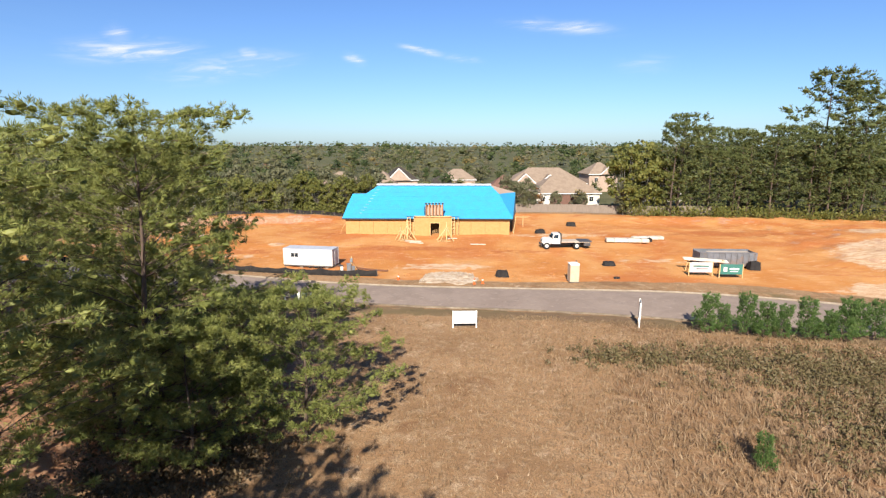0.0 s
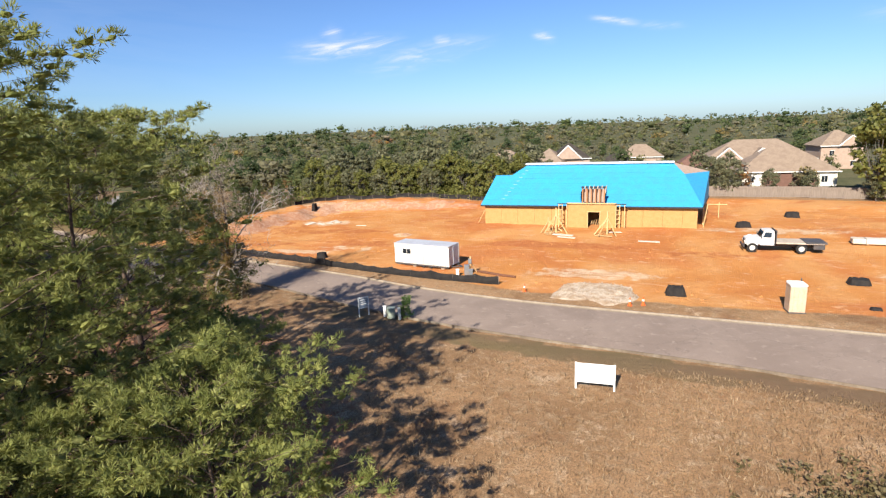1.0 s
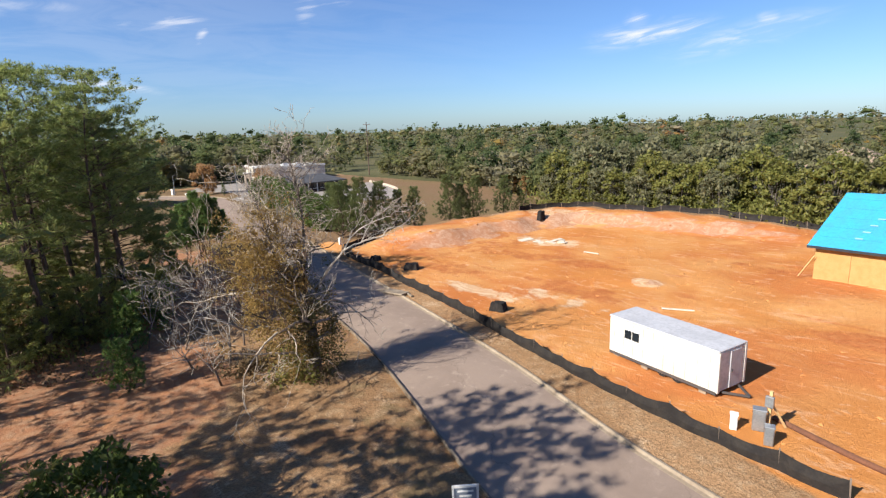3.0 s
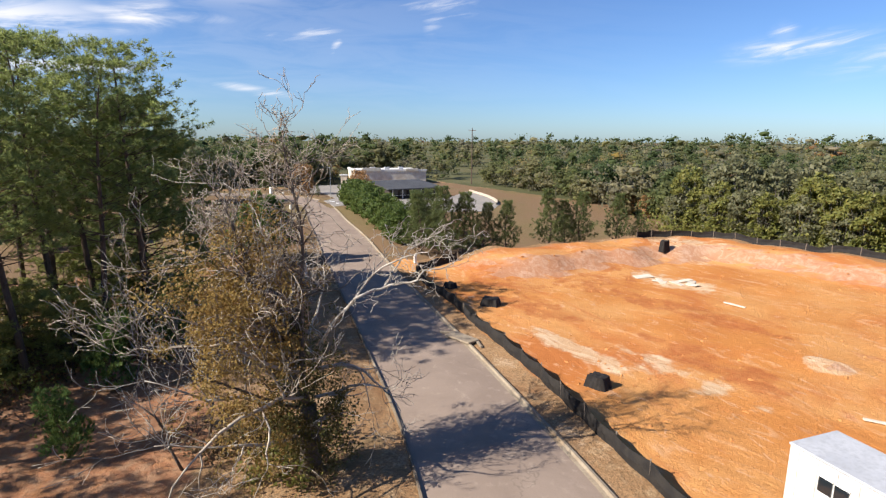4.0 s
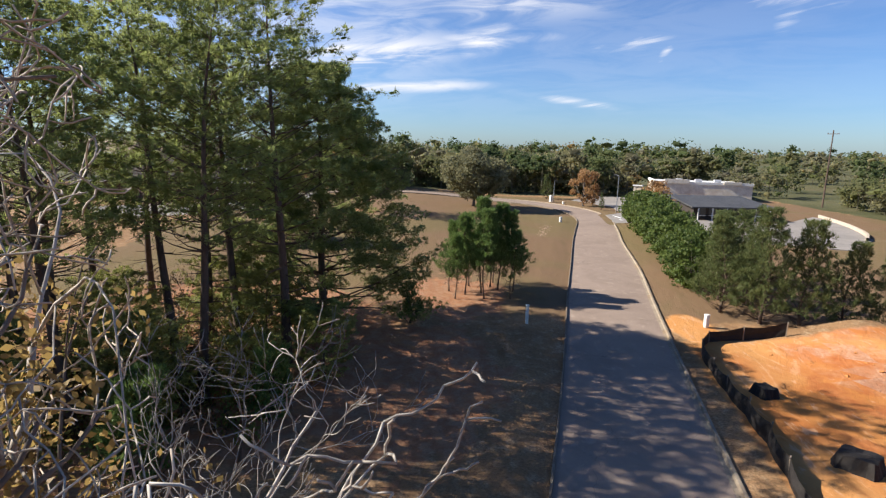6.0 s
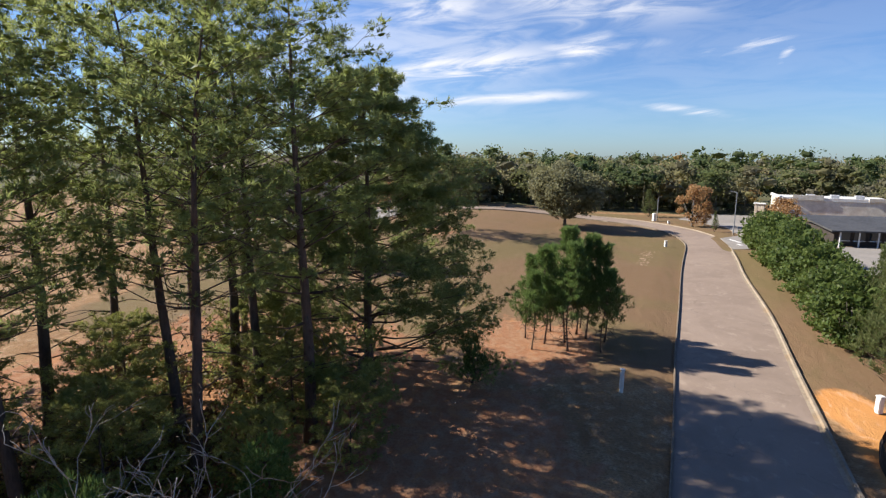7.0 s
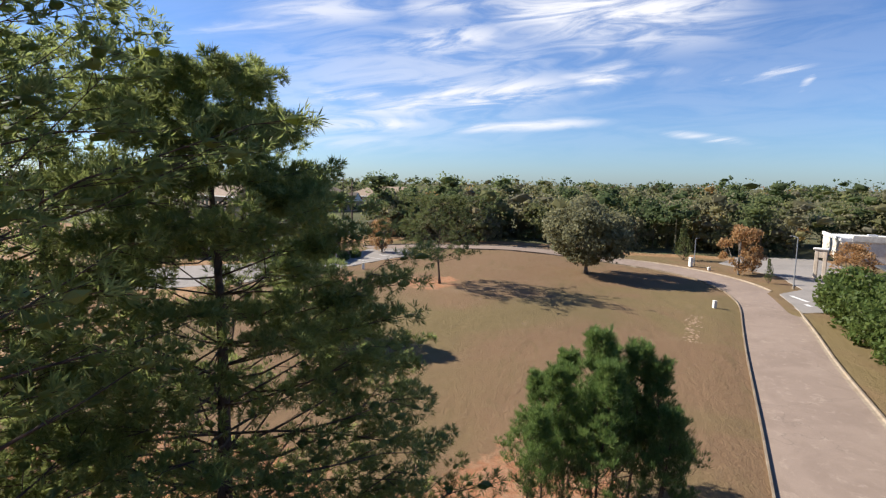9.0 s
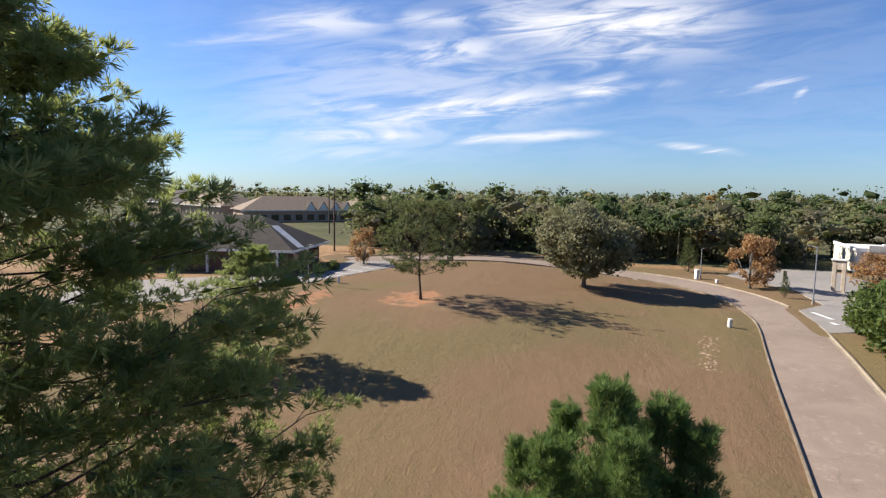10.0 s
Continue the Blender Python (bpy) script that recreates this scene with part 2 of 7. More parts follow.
    # leaf litter under the woods
    fl = n.mix(n.ramp(mid, 0.35, 0.7), (0.085, 0.088, 0.042), (0.125, 0.110, 0.055))
    fl = n.mix(n.ramp(n.noise(0.05, 6.0, 0.8, 0.4), 0.42, 0.6, 0.0, 0.8), fl, (0.062, 0.066, 0.030))
    fl = n.mix(n.ramp(n.noise(0.021, 6.0, 0.8, 0.4), 0.5, 0.66, 0.0, 0.7), fl, (0.145, 0.115, 0.062))
    c = n.mix(soft(woods, 0.4), c, fl)
    h = n.math("ADD", n.math("MULTIPLY", mid, 0.7), n.math("ADD", n.math("MULTIPLY", fine, 0.5), n.math("MULTIPLY", track, 0.5)))
    return n.finish(c, 0.95, 0, h, 0.75, 0.16, 0.1)


def asphalt(name, a, b, pale):
    n = Nodes(name)
    big = n.noise(0.28, 5.0, 0.65, 0.5)
    mid = n.noise(1.5, 5.0, 0.65, 0.4)
    fine = n.noise(30.0, 3.0, 0.7)
    c = n.mix(n.ramp(big, 0.35, 0.65), a, b)
    c = n.mix(n.ramp(mid, 0.54, 0.74, 0.0, 0.6), c, pale)
    c = n.mix(n.ramp(fine, 0.4, 0.8, 0.0, 0.35), c, tuple(v * 0.55 for v in a))
    vo = n.add("ShaderNodeTexVoronoi", Scale=0.16)
    vo.feature = "DISTANCE_TO_EDGE"
    wob = n.add("ShaderNodeMix")
    wob.data_type = "VECTOR"
    wob.inputs["Factor"].default_value = 0.22
    nz = n.add("ShaderNodeTexNoise", Scale=0.7, Detail=4.0)
    n.link(n.co, nz.inputs["Vector"])
    sc = n.add("ShaderNodeVectorMath", )
    sc.operation = "SCALE"
    sc.inputs["Scale"].default_value = 9.0
    n.link(nz.outputs["Color"], sc.inputs[0])
    n.link(n.co, wob.inputs[4])
    n.link(sc.outputs[0], wob.inputs[5])
    n.link(wob.outputs[1], vo.inputs["Vector"])
    c = n.mix(n.ramp(vo.outputs["Distance"], 0.0, 0.005, 0.3, 0.0), c, (0.046, 0.042, 0.039))
    return n.finish(c, 0.9, 0, fine, 0.25, 0.01, 0.2)


def woods_material():
    """Far woods: the colour goes by tree, through the stored tint."""
    n = Nodes("far_woods_leaves")
    at = n.add("ShaderNodeAttribute")
    at.attribute_name = "tint"
    cr = n.add("ShaderNodeValToRGB")
    stops = [(0.0, (0.070, 0.098, 0.046)), (0.30, (0.106, 0.130, 0.056)), (0.52, (0.149, 0.155, 0.072)), (0.70, (0.184, 0.172, 0.094)),
             (0.84, (0.194, 0.180, 0.128)), (0.93, (0.270, 0.200, 0.070)), (0.975, (0.270, 0.135, 0.070)), (1.0, (0.243, 0.225, 0.180))]
    el = cr.color_ramp.elements
    for i, (p, col) in enumerate(stops):
        e = el[i] if i < 2 else el.new(p)
        e.position, e.color = p, rgba(col)
    n.link(at.outputs["Fac"], cr.inputs[0])
    isl = n.add("ShaderNodeNewGeometry").outputs["Random Per Island"]
    c = n.mix(n.ramp(isl, 0.2, 1.0, 0.0, 0.8), cr.outputs[0], n.mix(1.0, cr.outputs[0], (1.7, 1.65, 1.4), "MULTIPLY"))
    p = n.add("ShaderNodeBsdfPrincipled", Roughness=0.7)
    p.inputs["Specular IOR Level"].default_value = 0.1
    n.link(c, p.inputs["Base Color"])
    tr = n.add("ShaderNodeBsdfTranslucent")
    n.link(c, tr.inputs["Color"])
    ms = n.add("ShaderNodeMixShader", Fac=0.6)
    n.link(p.outputs[0], ms.inputs[1])
    n.link(tr.outputs[0], ms.inputs[2])
    n.link(ms.outputs[0], n.out.inputs[0])
    return n.mat


M_GROUND = ground_material()
M_ROAD = asphalt("aged_asphalt", (0.226, 0.169, 0.133), (0.269, 0.204, 0.161), (0.372, 0.294, 0.231))
M_LOT = asphalt("parking_asphalt", (0.231, 0.208, 0.185), (0.277, 0.246, 0.219), (0.323, 0.293, 0.262))
M_KERB = plain("kerb_concrete", (0.285, 0.231, 0.169), (0.223, 0.173, 0.123), 1.2, 0.9, dirt=(0.254, 0.169, 0.092))
M_KERBD = plain("soil_stained_kerb", (0.200, 0.154, 0.108), (0.139, 0.104, 0.073), 1.2, 0.9, dirt=(0.323, 0.277, 0.216))
M_GRAVEL = plain("pale_gravel", (0.58, 0.475, 0.36), (0.40, 0.275, 0.17), 1.6, 0.95, bump=1.0, dist=0.12, dirt=(0.40, 0.225, 0.105))
M_SCAR = plain("scuffed_soil", (0.354, 0.246, 0.166), (0.277, 0.181, 0.115), 1.5, 0.95)
M_OSB = plain("osb_sheathing", (0.462, 0.258, 0.096), (0.408, 0.223, 0.077), 2.2, 0.75, fine=9.0, bump=0.1)
M_STUD = plain("new_pine_lumber", (0.570, 0.385, 0.185), (0.493, 0.316, 0.139), 3.0, 0.7, stretch=(1, 1, 0.2), bump=0.1)
M_BLUE = plain("blue_roof_underlayment", (0.035, 0.296, 0.524), (0.042, 0.262, 0.470), 0.8, 0.55, bump=0.25, dist=0.03)
M_BATTEN = plain("pale_blue_batten", (0.231, 0.424, 0.539), (0.185, 0.370, 0.493), 2.0, 0.6)
M_RIDGE = plain("pale_ridge_sheet", (0.704, 0.704, 0.704), (0.634, 0.634, 0.651), 1.2, 0.6)
# near-black for the drip edges, and for shade painted on the new house
M_EDGESHADE = plain("dark_drip_edge_and_shade", (0.019, 0.023, 0.031), (0.031, 0.035, 0.039), 2.0, 0.6)
M_INSIDE = plain("unlit_interior_board", (0.154, 0.108, 0.062), (0.108, 0.077, 0.046), 2.0, 0.9)
M_WHITE = plain("white_painted_metal", (0.616, 0.590, 0.546), (0.477, 0.454, 0.416), 0.9, 0.5, bump=0.05, dirt=(0.477, 0.408, 0.331))
M_TROOF = plain("grey_metal_roof", (0.447, 0.447, 0.462), (0.385, 0.385, 0.400), 1.0, 0.45, bump=0.1)
M_BLACK = plain("black_fabric_and_slot", (0.014, 0.012, 0.012), (0.025, 0.021, 0.018), 2.0, 0.85, bump=0.3, dist=0.03)
M_RUBBER = plain("tyre_rubber", (0.017, 0.017, 0.017), (0.027, 0.025, 0.023), 5.0, 0.9)
M_STEEL = plain("worn_dark_steel", (0.077, 0.077, 0.081), (0.115, 0.100, 0.092), 2.5, 0.6, 0.4)
M_GALV = plain("galvanised_steel", (0.347, 0.354, 0.362), (0.277, 0.285, 0.293), 3.0, 0.45, 0.6)
M_DECK = plain("worn_truck_deck", (0.462, 0.385, 0.308), (0.370, 0.293, 0.216), 1.5, 0.8)
M_DUMP = plain("container_grey_paint", (0.154, 0.154, 0.166), (0.115, 0.112, 0.115), 1.5, 0.6, dirt=(0.193, 0.108, 0.062))
M_TAN = plain("tan_plastic", (0.539, 0.408, 0.285), (0.477, 0.347, 0.239), 1.5, 0.6, bump=0.05)
M_SIGN = plain("white_sign_board", (0.739, 0.722, 0.669), (0.686, 0.660, 0.598), 1.0, 0.6, bump=0.05)
# shaded copy of the lumber: the shade is in the colour
M_SHADESTUD = plain("shaded_red_brown_lumber", (0.354, 0.169, 0.077), (0.293, 0.131, 0.058), 3.0, 0.8)
M_PINK = plain("pale_pink_banner", (0.601, 0.477, 0.447), (0.554, 0.431, 0.400), 1.5, 0.6)
M_TEAL = plain("green_banner", (0.046, 0.169, 0.131), (0.039, 0.131, 0.108), 1.5, 0.6)
M_PANEL = plain("grey_blue_sign_panel", (0.185, 0.216, 0.262), (0.154, 0.177, 0.216), 1.5, 0.5)
M_INK = plain("dark_print", (0.039, 0.046, 0.069), (0.054, 0.062, 0.077), 3.0, 0.6)
M_ORANGE = plain("orange_plastic", (0.654, 0.139, 0.031), (0.554, 0.108, 0.023), 3.0, 0.5)
M_PEDGREEN = plain("pale_green_utility_box", (0.323, 0.354, 0.277), (0.277, 0.308, 0.239), 3.0, 0.6)
M_WRAP = plain("pale_lumber_wrap", (0.616, 0.554, 0.462), (0.539, 0.447, 0.331), 0.8, 0.55, bump=0.4, dist=0.04)
M_BARK = plain("pine_bark", (0.131, 0.089, 0.065), (0.073, 0.050, 0.039), 2.5, 0.95, bump=0.8, dist=0.03, stretch=(1, 1, 0.3))
M_BARKD = plain("grey_bark", (0.154, 0.135, 0.115), (0.092, 0.077, 0.065), 2.5, 0.95, bump=0.7, dist=0.02, stretch=(1, 1, 0.3))
M_DEAD = plain("bleached_dead_wood", (0.42, 0.375, 0.325), (0.27, 0.23, 0.19), 1.8, 0.9, bump=0.4)
M_GREYTWIG = plain("grey_twigs", (0.162, 0.127, 0.100), (0.100, 0.077, 0.062), 1.8, 0.9, bump=0.4)
M_TWIG = plain("weathered_twigs", (0.44, 0.375, 0.30), (0.31, 0.25, 0.195), 1.8, 0.9, bump=0.3)
M_PINE = foliage("pine_needles", (0.095, 0.138, 0.042), (0.180, 0.226, 0.068), (0.360, 0.392, 0.136), 0.25, 0.58)
M_PINES = foliage("sunlit_pine_needles", (0.108, 0.130, 0.034), (0.195, 0.212, 0.056), (0.370, 0.365, 0.112), 0.15, 0.42)
M_PINEF = foliage("dark_pine_needles", (0.075, 0.096, 0.034), (0.130, 0.152, 0.050), (0.225, 0.230, 0.082), 0.2, 0.45)
M_PINEY = foliage("young_pine_needles", (0.042, 0.085, 0.022), (0.090, 0.155, 0.040), (0.235, 0.315, 0.095), 0.2, 0.4)
M_CEDAR = foliage("cedar_sprays", (0.045, 0.070, 0.024), (0.090, 0.116, 0.038), (0.190, 0.205, 0.075), 0.3, 0.38)
M_HEDGE = foliage("evergreen_shrub_leaves", (0.035, 0.064, 0.014), (0.072, 0.112, 0.024), (0.150, 0.185, 0.050))
M_OAK = foliage("grey_green_oak_leaves", (0.095, 0.104, 0.052), (0.165, 0.165, 0.085), (0.27, 0.25, 0.14), 0.25, 0.5)
M_GREENLEAF = foliage("yellowing_green_leaves", (0.092, 0.112, 0.027), (0.173, 0.181, 0.046), (0.293, 0.266, 0.077))
M_YELLOW = foliage("yellow_brown_leaves", (0.180, 0.108, 0.038), (0.285, 0.180, 0.056), (0.42, 0.300, 0.105), 0.1)
M_VINE = foliage("olive_vine_leaves", (0.054, 0.058, 0.019), (0.100, 0.092, 0.031), (0.185, 0.146, 0.054), 0.1)
M_RUST = foliage("rust_orange_leaves", (0.277, 0.146, 0.058), (0.370, 0.208, 0.085), (0.431, 0.277, 0.139), 0.2)
M_BROWNBUSH = foliage("brown_undergrowth", (0.060, 0.037, 0.022), (0.105, 0.070, 0.036), (0.160, 0.112, 0.054), 0.4, 0.15)
M_GRASS = foliage("dry_grass_blades", (0.169, 0.104, 0.054), (0.262, 0.166, 0.092), (0.385, 0.277, 0.162), 0.1, 0.25, 0.25)
M_WEED = foliage("green_brown_weeds", (0.085, 0.065, 0.026), (0.123, 0.100, 0.042), (0.193, 0.146, 0.073), 0.2, 0.2, 0.5)
M_WOODS = woods_material()
M_SHINGLE = plain("tan_roof_shingles", (0.254, 0.189, 0.135), (0.208, 0.150, 0.108), 1.0, 0.9, bump=0.4, dist=0.03)
M_SHINGLED = plain("dark_roof_shingles", (0.054, 0.043, 0.035), (0.039, 0.031, 0.026), 1.0, 0.9, bump=0.4, dist=0.03)
M_GREYROOF = plain("grey_metal_sheet_roof", (0.080, 0.078, 0.076), (0.058, 0.056, 0.055), 0.6, 0.6)
M_BRICK = plain("red_brown_brick", (0.170, 0.090, 0.065), (0.125, 0.066, 0.048), 4.0, 0.9)
M_TANWALL = plain("tan_brick_wall", (0.400, 0.293, 0.223), (0.339, 0.239, 0.177), 2.0, 0.9)
M_PALEWALL = plain("pale_stucco", (0.686, 0.634, 0.546), (0.539, 0.485, 0.408), 0.8, 0.85, dirt=(0.462, 0.385, 0.308))
M_STONE = plain("pale_stone", (0.508, 0.424, 0.331), (0.431, 0.347, 0.262), 2.0, 0.9)
M_TRIM = plain("white_trim", (0.704, 0.686, 0.651), (0.634, 0.616, 0.581), 2.0, 0.6)
M_FENCE = plain("weathered_fence_boards", (0.231, 0.181, 0.142), (0.177, 0.139, 0.108), 1.5, 0.9, stretch=(4, 4, 0.4))
M_TIMBER = plain("rust_brown_sock", (0.154, 0.065, 0.035), (0.108, 0.050, 0.031), 2.0, 0.9)
M_RED = plain("rust_red_debris", (0.277, 0.077, 0.039), (0.216, 0.062, 0.031), 2.0, 0.9)


def glass():
    n = Nodes("window_glass")
    return n.finish((0.015, 0.019, 0.023), 0.05, 0.0, n.noise(0.6), 0.02, 0.01, 0.6)


M_GLASS = glass()

# ---- mesh helpers ----


class Geo:
    """Vertices and faces, gathered piece by piece."""

    def __init__(self):
        self.v, self.f, self.n, self.a = [], {}, 0, []

    def add(self, verts, faces, tint=0.0):
        verts = np.asarray(verts, float).reshape(-1, 3)
        faces = np.asarray(faces, int)
        self.v.append(verts)
        self.a.append(np.full(len(verts), tint))
        self.f.setdefault(faces.shape[1], []).append(faces + self.n)
        self.n += len(verts)
        return self

    def box(self, c, s, m=None):
        v = np.array([[x, y, z] for z in (-.5, .5) for y in (-.5, .5) for x in (-.5, .5)]) * s
        if m is not None:
            v = v @ np.array(m.to_3x3()).T
        return self.add(v + np.array(c), [[0, 2, 3, 1], [4, 5, 7, 6], [0, 1, 5, 4], [2, 6, 7, 3], [0, 4, 6, 2], [1, 3, 7, 5]])

    def rbox(self, c, s, r, m=None):
        """A box with bevelled edges."""
        s = np.array(s, float) / 2
        pts, ids = [], {}
        for sx in (-1, 1):
            for sy in (-1, 1):
                for sz in (-1, 1):
                    for ax in range(3):
                        p = [sx * (s[0] - r), sy * (s[1] - r), sz * (s[2] - r)]
                        p[ax] = (sx, sy, sz)[ax] * s[ax]
                        ids[sx, sy, sz, ax] = len(pts)
                        pts.append(p)
        quads, tris = [], []
        for ax in range(3):
            o = [a for a in range(3) if a != ax]
            for sg in (-1, 1):
                q = []
                for u, w in ((-1, -1), (1, -1), (1, 1), (-1, 1)):
                    k = [0, 0, 0]
                    k[ax], k[o[0]], k[o[1]] = sg, u, w
                    q.append(ids[k[0], k[1], k[2], ax])
                quads.append(q)
            for u in (-1, 1):
                for w in (-1, 1):
                    k0, k1 = [0, 0, 0], [0, 0, 0]
                    k0[ax], k1[ax] = -1, 1
                    for k in (k0, k1):
                        k[o[0]], k[o[1]] = u, w
                    quads.append([ids[(*k0, o[0])], ids[(*k1, o[0])], ids[(*k1, o[1])], ids[(*k0, o[1])]])
        for sx in (-1, 1):
            for sy in (-1, 1):
                for sz in (-1, 1):
                    tris.append([ids[sx, sy, sz, a] for a in range(3)])
        v = np.array(pts)
        if m is not None:
            v = v @ np.array(m.to_3x3()).T
        n0 = self.n
        self.add(v + np.array(c), quads)
        self.f.setdefault(3, []).append(np.array(tris) + n0)
        return self

    def tube(self, pts, radii, sides=6, tint=0.0):
        pts = np.asarray(pts, float)
        radii = np.broadcast_to(np.asarray(radii, float), (len(pts),))
        d = np.gradient(pts, axis=0)
        d /= np.linalg.norm(d, axis=1)[:, None] + 1e-9
        ref = np.array([1.0, 0, 0]) if abs(d[:, 0]).max() < 0.9 else np.array([0, 1.0, 0]) if abs(d[:, 1]).max() < 0.9 else np.array([0.3, 0.5, 0.8])
        u = np.cross(d, ref)
        u /= np.linalg.norm(u, axis=1)[:, None] + 1e-9
        w = np.cross(d, u)
        a = np.arange(sides) * 2 * np.pi / sides
        v = pts[:, None] + radii[:, None, None] * (np.cos(a)[None, :, None] * u[:, None] + np.sin(a)[None, :, None] * w[:, None])
        i = np.arange(len(pts) - 1)[:, None] * sides
        j = np.arange(sides)[None]
        k = (j + 1) % sides
        f = np.stack([i + j, i + k, i + sides + k, i + sides + j], -1).reshape(-1, 4)
        n0 = self.n
        self.add(v, f, tint)
        last = n0 + (len(pts) - 1) * sides
        self.f.setdefault(sides, []).append(np.array([[last + q for q in range(sides)]]))
        self.f[sides].append(np.array([[n0 + q for q in reversed(range(sides))]]))
        return self

    def beam(self, p, q, w, h):
        """A straight bar of section w x h from p to q."""
        p, q = Vector(p), Vector(q)
        d = q - p
        m = d.to_track_quat("X", "Z").to_matrix()
        return self.box((p + q) / 2, (d.length, w, h), m)

    def prism(self, poly, z0, z1):
        k = len(poly)
        v = [(x, y, z0) for x, y in poly] + [(x, y, z1) for x, y in poly]
        n0 = self.n
        self.add(v, [[i, (i + 1) % k, k + (i + 1) % k, k + i] for i in range(k)])
        self.f.setdefault(k, []).append(np.array([[n0 + k + i for i in range(k)]]))
        self.f[k].append(np.array([[n0 + i for i in reversed(range(k))]]))
        return self

    def mesh(self, name, mat, smooth=False, tint=False):
        me = bpy.data.meshes.new(name)
        v = np.concatenate(self.v) if self.v else np.zeros((0, 3))
        me.vertices.add(len(v))
        me.vertices.foreach_set("co", v.astype(np.float32).ravel())
        loops, starts, at = [], [], 0
        for k, fs in self.f.items():
            f = np.concatenate(fs)
            loops.append(f.ravel())
            starts.append(at + np.arange(len(f)) * k)
            at += f.size
        me.loops.add(at)
        me.loops.foreach_set("vertex_index", np.concatenate(loops).astype(np.int32))
        st = np.concatenate(starts).astype(np.int32)
        me.polygons.add(len(st))
        me.polygons.foreach_set("loop_start", st)
        if tint:
            at_ = me.attributes.new("tint", "FLOAT", "POINT")
            at_.data.foreach_set("value", np.concatenate(self.a).astype(np.float32))
        me.update(calc_edges=True)
        me.validate()
        me.polygons.foreach_set("use_smooth", np.full(len(me.polygons), smooth))
        me.materials.append(mat)
        return me


def part(name, geo, mat, parent=None, label="", smooth=False):
    ob = new(name, geo.mesh(name, mat, smooth))
    if parent is not None:
        ob.parent = parent
    if label:
        tagged(ob, label)
    return ob


def thing(name, x, y, z, rz, label, category, group="", kind=""):
    e = new(name)
    e.empty_display_size = 0.3
    e.matrix_basis = pose(x, y, z, 0, 0, rz)
    return tagged(e, label, category, group, kind)


def smooth01(a, b, x):
    t = np.clip((np.asarray(x, float) - a) / (b - a), 0, 1)
    return t * t * (3 - 2 * t)


def catmull(pts, n):
    """A smooth line through pts, with n steps to a span."""
    p = np.asarray(pts, float)
    q = np.vstack([2 * p[0] - p[1], p, 2 * p[-1] - p[-2]])
    out = []
    for i in range(1, len(q) - 2):
        a, b, c, d = q[i - 1], q[i], q[i + 1], q[i + 2]
        for s in range(n):
            t = s / n
            out.append(0.5 * (2 * b + (c - a) * t + (2 * a - 5 * b + 4 * c - d) * t * t + (3 * b - a - 3 * c + d) * t ** 3))
    out.append(q[-2])
    return np.array(out)


def inside(poly, x, y):
    """Which of the points lie within the polygon, and their distance to its edge."""
    p = np.asarray(poly, float)
    x, y = np.asarray(x, float), np.asarray(y, float)
    inn = np.zeros(x.shape, bool)
    dist = np.full(x.shape, 1e9)
    for (x0, y0), (x1, y1) in zip(p, np.roll(p, -1, axis=0)):
        if y0 != y1:
            cr = ((y0 > y) != (y1 > y)) & (x < (x1 - x0) * (y - y0) / (y1 - y0) + x0)
            inn ^= cr
        dx, dy = x1 - x0, y1 - y0
        t = np.clip(((x - x0) * dx + (y - y0) * dy) / (dx * dx + dy * dy + 1e-12), 0, 1)
        dist = np.minimum(dist, np.hypot(x - x0 - t * dx, y - y0 - t * dy))
    return inn, dist


# ---- plan ----
NEAR = [(70, 8), (62, 20), (49, 33.5), (39, 42.3), (31, 45.4), (23.3, 47.5), (16.7, 49.2), (8, 50.8), (-0.5, 51.8), (-8.9, 53.2), (-17.5, 55.4), (-25.9, 58.2), (-32.4, 60.2),
        (-41, 62.2), (-54.6, 65.2), (-67, 67.7), (-76.7, 69.8), (-88.4, 72.3), (-97, 74.3), (-105, 76.2), (-110, 76.9), (-116, 76.9), (-122, 75.6), (-127.5, 72.6), (-131.5, 68.5),
        (-134.5, 62), (-136, 54), (-136, 45), (-133, 36), (-128, 29)]
FAR = [(79, 13), (70, 25.5), (56, 41), (45, 50.2), (36.2, 54.4), (25.7, 57.3), (17.5, 58.2), (8.5, 58.9), (0.5, 59.5), (-6.5, 60.3), (-15, 62.0), (-23.5, 64.6), (-30.5, 66.3),
       (-39.5, 68.3), (-53.3, 71.2), (-66, 73.8), (-75.6, 75.8), (-87.8, 77.8), (-97, 79.8), (-104.4, 81.3), (-110, 82.4), (-116.5, 82.5), (-123.5, 81.2), (-130.5, 77.8), (-136.5, 72.5),
       (-140.2, 65.5), (-142, 55.5), (-142, 44), (-139, 33), (-133, 25)]
SITE = [(-58.5, 73), (-46, 71.4), (-37, 69.8), (-28, 67.8), (-15, 65.3), (-5, 62.6), (8, 61.6), (20, 61.8), (30, 61.2), (37, 59.3), (46, 55), (60, 46), (80, 42), (102, 70), (98, 112), (72, 119),
        (40, 121), (16, 120), (0, 116), (-20, 112.6), (-45, 111), (-53, 109), (-55.5, 99), (-57, 88), (-58.5, 78)]
LOTS = ([(-104.6, 81.5), (-114.5, 82.7), (-118.5, 86.5), (-128, 87), (-139, 82), (-150, 88), (-150, 100), (-113, 100), (-112, 92), (-107.5, 88)],
        [(-92, 90), (-111, 94.6), (-109.5, 108), (-119, 118), (-116, 120), (-95, 110.5), (-87, 103)],
        [(-90, 16), (-96, 25.5), (-103.8, 29.8), (-115, 33.2), (-125, 36.4), (-132, 33), (-129, 27.6), (-112, 28.2), (-110, 20), (-100, 8)])
